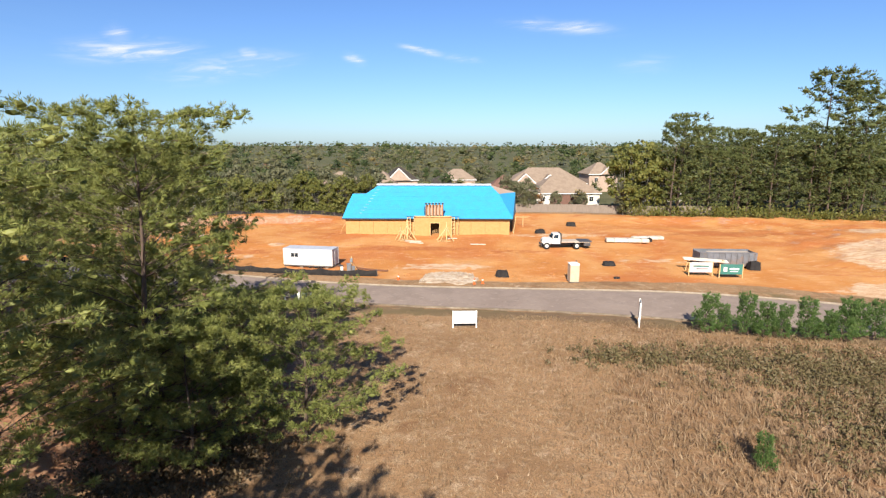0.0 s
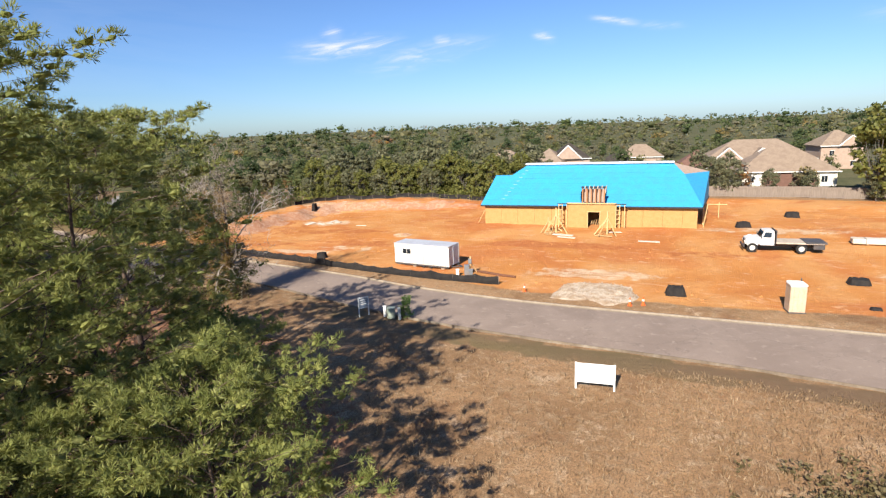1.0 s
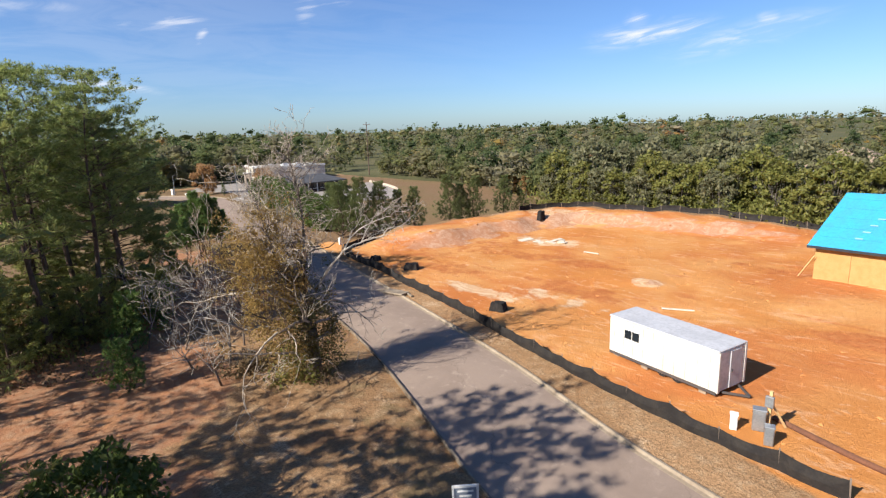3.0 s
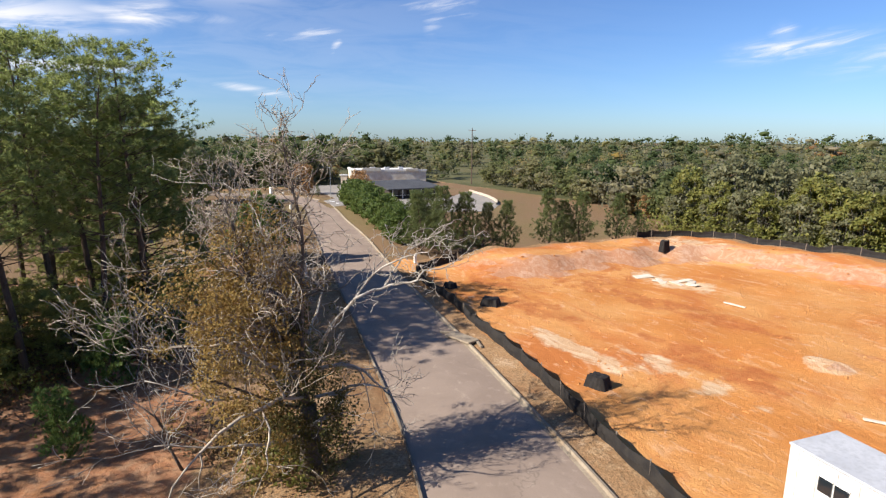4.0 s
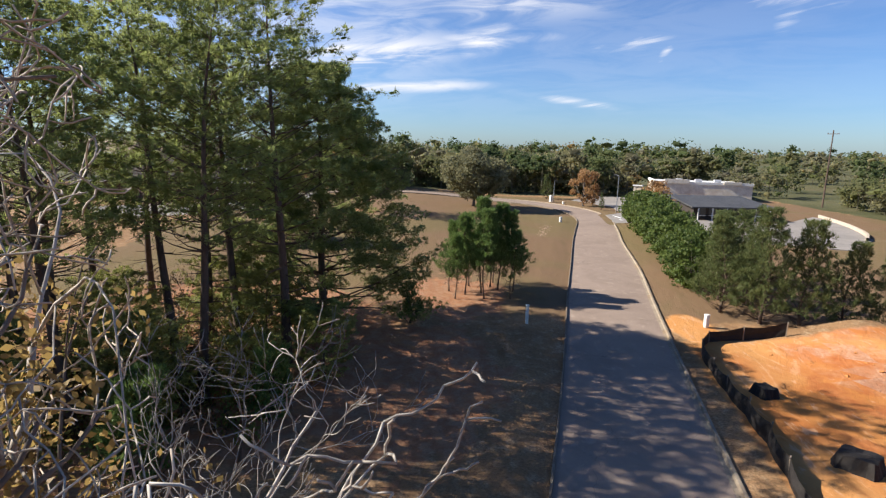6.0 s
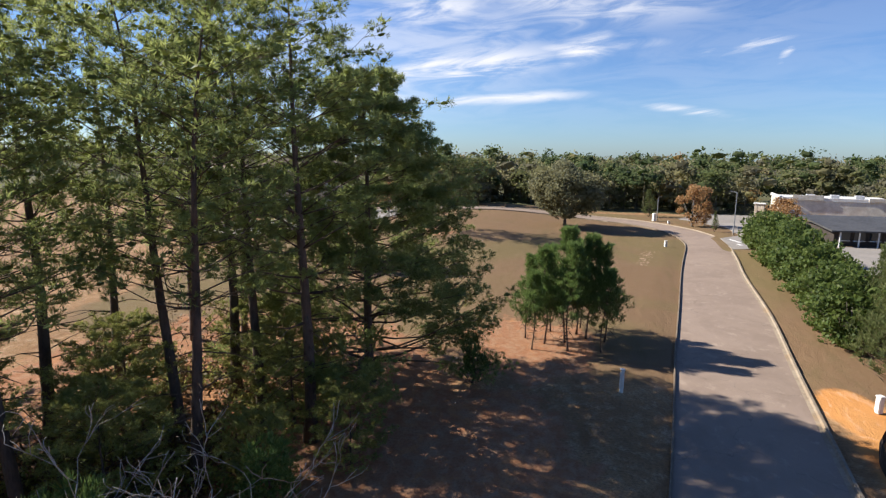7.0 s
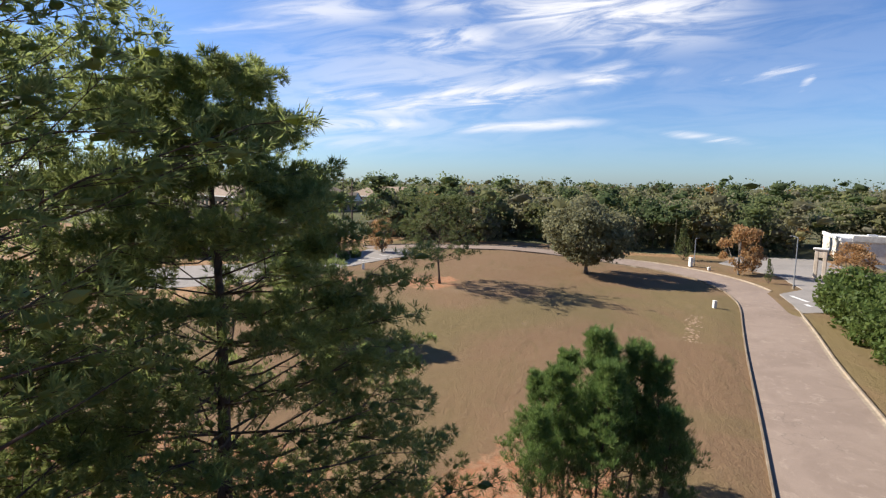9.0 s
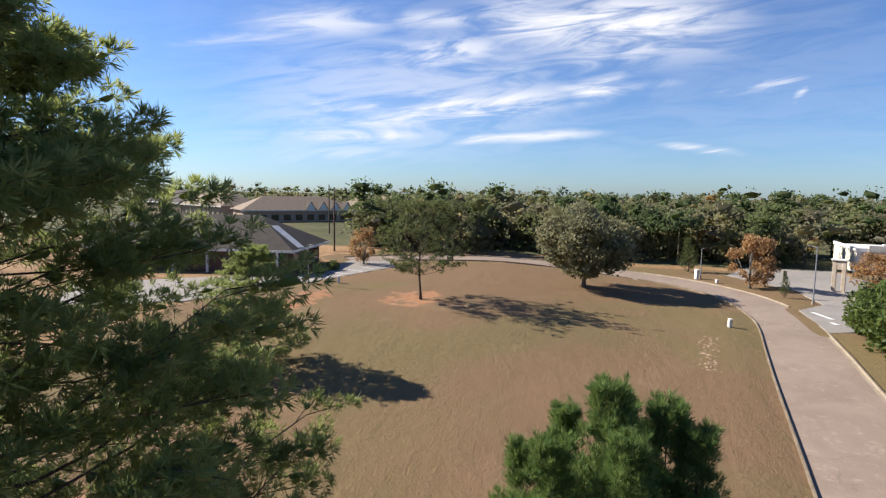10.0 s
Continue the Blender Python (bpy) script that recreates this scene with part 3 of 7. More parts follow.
BANK = [(-56.6, 80), (-55.4, 88), (-54.2, 99), (-51.5, 107.5), (-45, 109.6), (-32, 111.2), (-16, 112.4)]
nearc, farc = catmull(NEAR, 5), catmull(FAR, 5)
ROADPOLY = np.vstack([nearc, farc[::-1]])


def level(x, y):
    """The lie of the land, without its small unevenness."""
    x, y = np.asarray(x, float), np.asarray(y, float)
    h = 1.0 * smooth01(-50, -92, x)
    h = h + 1.0 * smooth01(70, 48, y) * smooth01(-72, -100, x)
    h = h + 0.45 * smooth01(72, 92, y) * smooth01(-50, -20, x) * smooth01(45, 25, x)
    return h


def lump(x, y, cx, cy, rx, ry, h):
    return h * np.exp(-((x - cx) / rx) ** 2 - ((y - cy) / ry) ** 2)


def fbm(x, y, scale, seed=0.0):
    """Cheap smooth unevenness from a few sine waves."""
    r = 0
    for k in range(1, 6):
        a = 1.7 * k + seed
        r = r + np.sin((x * math.cos(a) + y * math.sin(a)) * scale * (0.6 + 0.37 * k) + 2.3 * k + seed) / (1 + 0.5 * k)
    return r / 2.2


def land(x, y):
    """The ground's height."""
    x, y = np.asarray(x, float), np.asarray(y, float)
    inn, d = inside(ROADPOLY, x, y)
    sd = np.where(inn, -d, d)
    away = smooth01(0.8, 4.0, sd)
    h = level(x, y) + np.where(sd < 0.25, -0.07, 0.10 * smooth01(0.3, 1.6, sd))
    site, ds = inside(SITE, x, y)
    s = np.where(site, smooth01(0, 3, ds), 0)
    h = h + away * (0.10 * fbm(x, y, 0.16) + 0.05 * fbm(x, y, 0.6, 2.0))
    h = h + s * 0.10 * fbm(x, y, 0.85, 5.0)
    # spoil bank along the rear of the site, heaps at its edges
    db = np.full(x.shape, 1e9)
    for (x0, y0), (x1, y1) in zip(BANK, BANK[1:]):
        t = np.clip(((x - x0) * (x1 - x0) + (y - y0) * (y1 - y0)) / ((x1 - x0) ** 2 + (y1 - y0) ** 2), 0, 1)
        db = np.minimum(db, np.hypot(x - x0 - t * (x1 - x0), y - y0 - t * (y1 - y0)))
    db = db + 0.7 * fbm(x, y, 0.7, 3.0) + 0.35 * fbm(x, y, 1.6, 7.0)
    h = h + 1.45 * smooth01(5.6, 2.2, db) * smooth01(76, 84, y) * smooth01(-14, -36, x)
    h = h + 0.30 * fbm(x, y, 0.95, 13.0) * smooth01(6.5, 3.0, db) * smooth01(76, 84, y) * smooth01(-14, -36, x)
    h = h + s * smooth01(44, 58, x) * (0.28 * fbm(x, y, 0.75, 11.0) + 0.16 * fbm(x, y, 1.3, 4.0))
    h = h + lump(x, y, 66, 70, 10, 13, 1.3) + lump(x, y, 78, 88, 14, 9, 1.4) + lump(x, y, 50, 112, 22, 3.5, 0.8) + lump(x, y, 20, 117, 16, 2.5, 0.5)
    h = h + lump(x, y, -26.2, 83.7, 1.1, 0.8, 0.45)
    for poly in LOTS:
        li, ld = inside(poly, x, y)
        k = np.where(li, 1.0, smooth01(2.5, 0.0, ld))
        h = h * (1 - k) + k * (level(x, y) + np.where(li & (ld > 0.2), -0.03, 0.10))
    # far hills
    r = np.hypot(x + 20, y - 60)
    h = h + smooth01(260, 1500, r) * (5 + 5 * fbm(x, y, 0.0022, 1.0))
    return h


def at(x, y):
    return float(land(np.array([x]), np.array([y]))[0])


# ---- ground ----


def axis(lo, hi, step, far):
    mid = np.arange(lo, hi + step, step)
    out, d = [], step
    p = hi
    while p < far:
        d *= 1.22
        p += d
        out.append(p)
    low, d, p = [], step, lo
    while p > -far:
        d *= 1.22
        p -= d
        low.append(p)
    return np.concatenate([low[::-1], mid, out])


def build_ground():
    xs, ys = axis(-160, 100, 1.0, 2600), axis(-4, 130, 1.0, 2600)
    X, Y = np.meshgrid(xs, ys)
    x, y = X.ravel(), Y.ravel()
    z = land(x, y)
    me = bpy.data.meshes.new("ground")
    nx, ny = len(xs), len(ys)
    me.vertices.add(nx * ny)
    me.vertices.foreach_set("co", np.stack([x, y, z], 1).astype(np.float32).ravel())
    i = (np.arange(ny - 1)[:, None] * nx + np.arange(nx - 1)[None]).ravel()
    f = np.stack([i, i + 1, i + nx + 1, i + nx], 1)
    me.loops.add(f.size)
    me.loops.foreach_set("vertex_index", f.ravel().astype(np.int32))
    me.polygons.add(len(f))
    me.polygons.foreach_set("loop_start", (np.arange(len(f)) * 4).astype(np.int32))
    me.update(calc_edges=True)
    me.polygons.foreach_set("use_smooth", np.ones(len(f), bool))
    site, ds = inside(SITE, x, y)
    dirt = np.where(site, 0.5 + 0.5 * smooth01(0, 1.5, ds), 0.5 - 0.5 * smooth01(0, 1.5, ds))
    dirt = np.maximum(dirt, np.exp(-((x + 60.5) / 3.5) ** 2 - ((y - 74.5) / 1.8) ** 2))
    red = np.zeros_like(x)
    # blobs at (-48, 88), (-44, 77), (-52, 79): redder soil plus painted bank shade
    for cx, cy, rx, ry, k in ((-55, 44, 15, 14, 1.0), (-52, 57, 9, 6, 0.8), (-19, 33, 12, 11, 1.0), (-38, 46, 10, 8, 0.9), (-24, 44, 7, 6, 0.7), (-104, 45, 6, 4, 0.58), (-66, 59, 7, 5, 0.75), (-99, 35, 9, 3, 0.6), (-5, 81.0, 11, 1.8, 0.85), (-48, 88, 6, 10, 0.50), (-44, 77, 9, 3, 0.52), (-52, 79, 5, 4, 0.5), (-29, 79, 8, 2.2, 0.58), (-38, 86, 11, 2.4, 0.58), (12, 79, 9, 2.0, 0.55), (52, 96, 16, 5, 0.6), (-20, 94, 8, 2, 0.52)):
        red = np.maximum(red, k * np.exp(-(((x - cx) / rx) ** 2 + ((y - cy) / ry) ** 2) ** 2))
    lawn = smooth01(-58, -66, x) * smooth01(20, 32, y) * smooth01(140, 118, y) * smooth01(-150, -140, x)
    inn, d = inside(ROADPOLY, x, y)
    lawn = np.maximum(lawn, np.where(inn, 0, smooth01(4.5, 2.5, d)) * np.where(site, 0.2, 1) * smooth01(-90, -20, -y) )
    r = np.hypot(x + 20, y - 60)
    wood = smooth01(124, 132, y) * (1 - 0.7 * np.exp(-((x + 78) / 22) ** 2 - ((y - 112) / 14) ** 2))
    wood = np.maximum(wood, smooth01(-146, -152, x))
    wood = np.maximum(wood, smooth01(118, 124, y) * smooth01(40, 46, x))
    wood = np.maximum(wood, smooth01(150, 230, r))
    col = me.attributes.new("zone", "FLOAT_COLOR", "POINT")
    col.data.foreach_set("color", np.stack([dirt, np.clip(lawn, 0, 1), red, wood], 1).astype(np.float32).ravel())
    sand = np.zeros_like(x)
    for cx, cy, rx, ry, k in ((70, 70, 16, 15, 1.15), (56, 57, 14, 5, 0.9), (82, 92, 12, 10, 0.9), (-26.2, 83.7, 1.5, 1.1, 1.0), (-43, 93, 7, 3, 0.6), (-50, 104, 6, 5, 0.6), (-36, 73.5, 7, 1.6, 0.62), (-30, 76, 8, 1.5, 0.55), (0, 69.5, 9, 2.5, 0.6), (20, 92, 12, 3, 0.55), (30, 73, 9, 2, 0.5)):
        sand = np.maximum(sand, k * np.exp(-(((x - cx) / rx) ** 2 + ((y - cy) / ry) ** 2) ** 2))
    me.attributes.new("sand", "FLOAT", "POINT").data.foreach_set("value", sand.astype(np.float32))
    me.materials.append(M_GROUND)
    tagged(new("ground", me), "dry grass, red clay and graded orange soil", "ground", kind="structure")


build_ground()


def ribbon(a, b, lift, name, mat, label, category):
    """A strip of road between two edge lines."""
    n = 9
    w = np.linspace(0, 1, n)
    P = a[:, None] * (1 - w)[None, :, None] + b[:, None] * w[None, :, None]
    crown = 0.05 * (1 - (2 * w - 1) ** 2)
    z = level(P[..., 0], P[..., 1]) + lift + crown[None]
    g = Geo()
    v = np.dstack([P, z]).reshape(-1, 3)
    i = (np.arange(len(a) - 1)[:, None] * n + np.arange(n - 1)[None]).ravel()
    g.add(v, np.stack([i, i + n, i + n + 1, i + 1], 1))
    return tagged(part(name, g, mat, smooth=True), label, category, kind="structure")


def sweep(line, side, prof, g, z=None):
    """A profile of (offset, height) swept along a plan line; side: +1 or -1, the way that the offset goes."""
    d = np.gradient(line, axis=0)
    d /= np.linalg.norm(d, axis=1)[:, None]
    nrm = np.stack([-d[:, 1], d[:, 0]], 1) * side
    base = level(line[:, 0], line[:, 1]) if z is None else z
    k = len(prof)
    v = np.stack([np.column_stack([line + nrm * o, base + h]) for o, h in prof], 1).reshape(-1, 3)
    i = np.arange(len(line) - 1)[:, None] * k
    j = np.arange(k - 1)[None]
    f = np.stack([i + j, i + j + 1, i + k + j + 1, i + k + j], -1).reshape(-1, 4)
    g.add(v, f if side > 0 else f[:, ::-1])


road = ribbon(nearc, farc, -0.01, "road", M_ROAD, "worn grey asphalt street with pale stains", "road")
KPROF = [(-0.10, -0.15), (-0.10, 0.13), (0.02, 0.14), (0.07, 0.02), (0.24, 0.005), (0.24, -0.15)]
KPROF_NARROW = [(-0.06, -0.15), (-0.06, 0.13), (0.02, 0.14), (0.05, -0.15)]
for line, side, nm in ((nearc, -1, "kerb_near"), (farc, 1, "kerb_far")):
    runs = [line] if side < 0 else [line[:97], line[105:]]
    g = Geo()
    for ln in runs:
        sweep(ln, side, (KPROF if side > 0 else KPROF_NARROW)[::-1], g)
    tagged(part(nm, g, M_KERB if side > 0 else M_KERBD), "pale concrete kerb and gutter, dirty with soil", "kerb", kind="structure")


def slab(name, poly, lift, mat, label, category):
    g = Geo()
    z = [float(level(x, y)) + lift for x, y in poly]
    k = len(poly)
    v = [(x, y, h) for (x, y), h in zip(poly, z)] + [(x, y, h - 0.25) for (x, y), h in zip(poly, z)]
    g.add(v, [list(range(k))])
    g.f.setdefault(4, []).append(np.array([[i, k + i, k + (i + 1) % k, (i + 1) % k] for i in range(k)]))
    return tagged(part(name, g, mat), label, category, kind="structure")


for poly, nm, lb in zip(LOTS, ("parking_lot", "rear_parking_lot", "clinic_parking_lot"), ("pale worn asphalt car park", "pale asphalt yard beside the low building", "pale asphalt car park before the clinic")):
    slab(nm, poly, 0.12, M_LOT, lb, "parking lot")


def line_marks():
    rng = random.Random(4)
    for k in range(7):
        x, y = -105.5 - 2.7 * k, 28.2 + 0.85 * k
        g = Geo().box((0, 0, 0), (0.14, 3.4, 0.01), None)
        ob = tagged(part("parking_line", g, M_TRIM), "white painted parking line, worn", "road marking", "parking lines", "structure")
        ob.matrix_basis = pose(x, y, float(level(x, y)) + 0.155, 0, 0, -28)
    for (x, y, L, a) in ((-112.0, 83.8, 3.2, 100), (-108.5, 83.4, 1.0, 100)):
        ob = tagged(part("stop_line", Geo().box((0, 0, 0), (0.4, L, 0.01)), M_TRIM), "white painted stop line", "road marking", "", "structure")
        ob.matrix_basis = pose(x, y, float(level(x, y)) + 0.155, 0, 0, a)


line_marks()

# ---- trees ----


def unit(v):
    return v / (np.linalg.norm(v, axis=-1, keepdims=True) + 1e-9)


def needles(g, c, d, n, length, width, rng, lift=0.3, spread=0.9):
    """A brush of n needles at each place of c, fanning out round the way d; the needles of one brush share their root."""
    k = len(c)
    w = unit(d[:, None] * 0.75 + rng.normal(size=(k, n, 3)) * spread * 0.75 + np.array([0, 0, lift * 0.8]))
    p = unit(np.cross(w, rng.normal(size=w.shape))) * width * 0.5
    ln = length * rng.uniform(0.75, 1.15, (k, n, 1)) * rng.uniform(0.8, 1.15, (k, 1, 1))
    root = np.asarray(c)[:, None]
    blade = np.stack([root + w * ln * 0.5 + p, root + w * ln], 2).reshape(k, n * 2, 3)
    v = np.concatenate([root, blade], 1)
    i = np.arange(k)[:, None, None] * (2 * n + 1)
    j = 1 + 2 * np.arange(n)[None, :, None]
    g.add(v, (i + np.concatenate([np.zeros_like(j), j, j + 1], 2)).reshape(-1, 3))


def leaves(g, c, size, rng, tint=0.0, nrm=None, loose=0.8):
    """A small leaf spray at each place of c, facing roughly along nrm where that is given."""
    n = len(c)
    q = rng.normal(size=(n, 3))
    f = unit(q if nrm is None else nrm + q * loose * 0.6)
    u = unit(np.cross(f, rng.normal(size=(n, 3))))
    w = np.cross(f, u)
    s = size * rng.uniform(0.6, 1.3, (n, 1))
    v = np.stack([c - u * s, c + w * s * 0.6, c + u * s, c - w * s * 0.6], 1)
    i = np.arange(n)[:, None] * 4
    g.add(v, i + np.array([[0, 1, 2, 3]]), tint)


GOLD = (1 + math.sqrt(5)) / 2
ICO = unit(np.array([(-1, GOLD, 0), (1, GOLD, 0), (-1, -GOLD, 0), (1, -GOLD, 0), (0, -1, GOLD), (0, 1, GOLD), (0, -1, -GOLD), (0, 1, -GOLD), (GOLD, 0, -1), (GOLD, 0, 1), (-GOLD, 0, -1), (-GOLD, 0, 1)]))
ICO_FACES = np.array([(i, j, k) if np.dot(np.cross(ICO[j] - ICO[i], ICO[k] - ICO[i]), ICO[i]) > 0 else (i, k, j) for i in range(12) for j in range(i + 1, 12) for k in range(j + 1, 12)
                      if all(np.linalg.norm(ICO[p] - ICO[q]) < 1.1 for p, q in ((i, j), (j, k), (i, k)))])


def pine_geo(seed, h, crown_from, radius, whorls, per, tufts, nn, top_round=0.6, nl=0.34, nw=0.04, droop=0.1, lean=0.3, pad=7, cone=0.0, plume=1.0, lift=0.3, spread=0.8, bare=0, slim=1.0, twigs=True, steep=0.6, even=False, upright=0.0, core=0.30):
    """A pine: a tapered trunk with limbs in loose whorls; each carries side shoots that end in dense plumes of needle brushes."""
    rng = np.random.default_rng(seed)
    bark, crown = Geo(), Geo()
    zs = np.linspace(0, 1, 12)
    bend = rng.normal(size=2) * lean
    off = np.stack([bend[0] * zs ** 2 + 0.12 * np.sin(zs * 7 + seed), bend[1] * zs ** 2 + 0.12 * np.cos(zs * 6 + seed)], 1)
    trunk = np.column_stack([off, zs * h])
    r0 = (0.0105 * h + 0.04) * slim
    rad = r0 * (1 - zs * 0.93)
    rad[0] *= 1.35
    bark.tube(trunk, rad, 9)

    def on_trunk(z):
        return np.array([np.interp(z, trunk[:, 2], trunk[:, 0]), np.interp(z, trunk[:, 2], trunk[:, 1]), z])
    # dead stubs and bare limbs below the crown
    for k in range(bare):
        z = h * crown_from * rng.uniform(0.35, 1.15)
        az, L = rng.uniform(0, 2 * np.pi), radius * rng.uniform(0.12, 0.5)
        o, d = on_trunk(z), np.array([math.cos(az), math.sin(az), rng.uniform(-0.25, 0.35)])
        bark.tube(np.array([o, o + d * L * 0.55 + rng.normal(size=3) * 0.1, o + d * L + np.array([0, 0, rng.uniform(-0.5, 0.2)])]), [0.035, 0.022, 0.007], 4)
    plumes = []
    for k in range(whorls):
        f = (k + rng.uniform(0, 0.8)) / whorls
        z = h * (crown_from + (1 - crown_from) * f)
        prof = math.sqrt(max(0.02, 1 - ((f - 0.36) / (0.37 if f < 0.36 else 0.66)) ** 2)) ** (2 * top_round)
        if cone:
            prof = (1.02 - f) ** cone
        elif f < 0.3:
            prof = max(prof, 0.75)
        base = on_trunk(z)
        a0 = rng.uniform(0, 2 * np.pi)
        nb = max(2, int(per * rng.uniform(0.75, 1.3)) + (2 if f > 0.7 else 0))
        for b in range(nb):
            az = a0 + 2 * np.pi * (b + rng.uniform(-0.35, 0.35)) / nb
            L = max(0.4, radius * prof * (rng.uniform(0.78, 1.06) if even else rng.uniform(0.5, 1.15)))
            rise = rng.uniform(-droop, 0.3) + steep * f
            t = np.linspace(0, 1, 5 if twigs else 3)
            out = np.array([math.cos(az), math.sin(az), 0])
            side = np.array([-math.sin(az), math.cos(az), 0])
            wob = rng.normal(size=2) * 0.12 * L
            pts = base + out * (L * t)[:, None] + side * (wob[0] * np.sin(t * 3))[:, None]
            up = np.minimum(L * (rise * t + 0.22 * t ** 2 * (1 - f)), max(0.25, h - z + 0.1) * np.sqrt(t + 1e-6)) + wob[1] * 0.4 * np.sin(t * 4)
            pts[:, 2] += up
            br = max(0.012, 0.26 * np.interp(z, trunk[:, 2], rad)) * (1 - 0.8 * t)
            bark.tube(pts, br, 4 if twigs else 3)
            # side shoots in one layer, needle brushes strung along the outer part of each
            ns = max(2, int(round(tufts * (0.4 + 0.6 * L / radius))))
            for q in range(ns):
                s = 1.0 if q == 0 else 0.3 + 0.67 * rng.uniform() ** 0.8
                b0 = np.array([np.interp(s, t, pts[:, w]) for w in range(3)])
                sg = 1 if q % 2 else -1
                sd = unit(out * rng.uniform(0.5, 1.1) + side * sg * (0 if q == 0 else rng.uniform(0.4, 1.2)) + np.array([0, 0, rng.uniform(0.0, 0.35) + upright]))
                sl = (0.40 + 0.27 * L) * rng.uniform(0.6, 1.15) * (1.2 - 0.5 * s)
                b1 = b0 + sd * sl
                if twigs:
                    bark.tube(np.array([b0, b1]), [br[-1] * 0.8 + 0.006, 0.006], 3)
                fl = unit(np.cross(sd, np.array([0, 0, 1.0])))
                ab = plume * min(0.62, 0.20 + 0.24 * sl) * rng.uniform(0.8, 1.2)
                plumes.append((b1 - sd * ab * 0.55, np.stack([sd * ab, fl * ab * 0.66, np.cross(fl, sd) * ab * 0.46])))
    # the leader
    for q in range(3):
        ab = plume * (0.5 - 0.08 * q)
        plumes.append((np.array([trunk[-1, 0], trunk[-1, 1], h - 0.35 - 0.5 * q]) + rng.normal(size=3) * 0.08 * q, np.stack([np.array([0, 0, ab]), np.array([ab * 0.5, 0, 0]), np.array([0, ab * 0.5, 0])])))
    mid, axes = np.array([p for p, _ in plumes]), np.array([q for _, q in plumes])
    k = len(mid)
    # the dense heart of each plume
    ball = ICO[None] * (1 + 0.2 * rng.normal(size=(k, 12, 1)))
    crown.add(mid[:, None] + np.einsum("kpi,kij->kpj", ball * core, axes), (np.arange(k)[:, None, None] * 12 + ICO_FACES[None]).reshape(-1, 3))
    # needle brushes over it, thickest above and at the tip
    u = unit(rng.normal(size=(k, pad, 3)) + np.array([0.45, 0, 0.3]))
    size = np.linalg.norm(axes, axis=2)
    at_ = (mid[:, None] + np.einsum("kpi,kij->kpj", u * rng.uniform(0.35, 0.85, (k, pad, 1)), axes)).reshape(-1, 3)
    way = np.einsum("kpi,kij->kpj", u / size[:, None] ** 2, axes)
    way = unit(unit(way) + unit(axes[:, 0])[:, None] * 0.5).reshape(-1, 3)
    needles(crown, at_, way, nn, nl, nw, rng, lift, spread)
    return bark, crown


def tree(name, geos, mats, label, category="tree", group=""):
    e = thing(name, 0, 0, -500, 0, label, category, group)
    for (nm, g, sm), mt in zip(geos, mats):
        part(nm, g, mt, e, smooth=sm)
    return e


def put(proto, x, y, scale=1.0, rz=0.0, label="", sink=0.08, tall=1.0):
    c = copy_thing(proto, Matrix.Translation((x, y, at(x, y) - sink)) @ pose(0, 0, 0, 0, 0, rz) @ Matrix.Diagonal((scale, scale, scale * tall, 1)))
    if label:
        tagged(c, label)
    return c


def retire(*protos):
    for p in protos:
        for o in (*p.children_recursive, p):
            bpy.data.objects.remove(o)


def pine_proto(mat=None, label="tall pine with a dark scaly trunk and green needles", **kw):
    b, c = pine_geo(**kw)
    return tree("pine_tree", (("trunk", b, True), ("crown", c, False)), (M_BARK, mat or M_PINE), label)


P_OPEN = pine_proto(M_PINES, label="broad pine with low limbs and sunlit yellow-green needles", seed=3, h=16.8, crown_from=0.08, radius=5.9, whorls=17, per=6, tufts=10, nn=9, top_round=0.55, nl=0.26, nw=0.060, pad=9, plume=1.15, bare=8, core=0.38)
P_BROAD = pine_proto(M_PINES, label="spreading pine with low limbs reaching the ground", seed=11, h=9.0, crown_from=0.04, radius=4.7, whorls=13, per=6, tufts=10, nn=9, top_round=0.55, nl=0.25, nw=0.060, pad=9, plume=1.1, core=0.36)
P_TALL = pine_proto(seed=5, h=20.0, crown_from=0.34, radius=4.8, whorls=16, per=5, tufts=7, nn=8, nl=0.27, nw=0.066, pad=7, top_round=0.65, plume=1.15, bare=18, slim=1.15)
P_TALL2 = pine_proto(seed=8, h=19.0, crown_from=0.38, radius=4.8, whorls=15, per=5, tufts=7, nn=8, nl=0.27, nw=0.066, pad=7, lean=0.7, top_round=0.65, plume=1.15, bare=20, slim=1.05)
P_EDGE = pine_proto(label="pine with long level limbs beside the mown lawn", seed=14, h=15.9, crown_from=0.07, radius=6.6, whorls=24, per=7, tufts=12, nn=16, nl=0.22, nw=0.044, droop=0.25, pad=17, plume=1.38, cone=0.56, steep=0.25, even=True, bare=8, slim=1.35, core=0.22)

# (-16.5, 15) and (-27.5, 31) are added beside the view to shade the ground
for x, y, s, r in ((-15.2, 26.3, 1.03, 20), (-21.5, 37.3, 0.93, 230), (-16.5, 15.0, 0.95, 120), (-17.8, 32.0, 0.92, 170), (-27.5, 31.0, 0.85, 250)):
    put(P_OPEN, x, y, s, r)
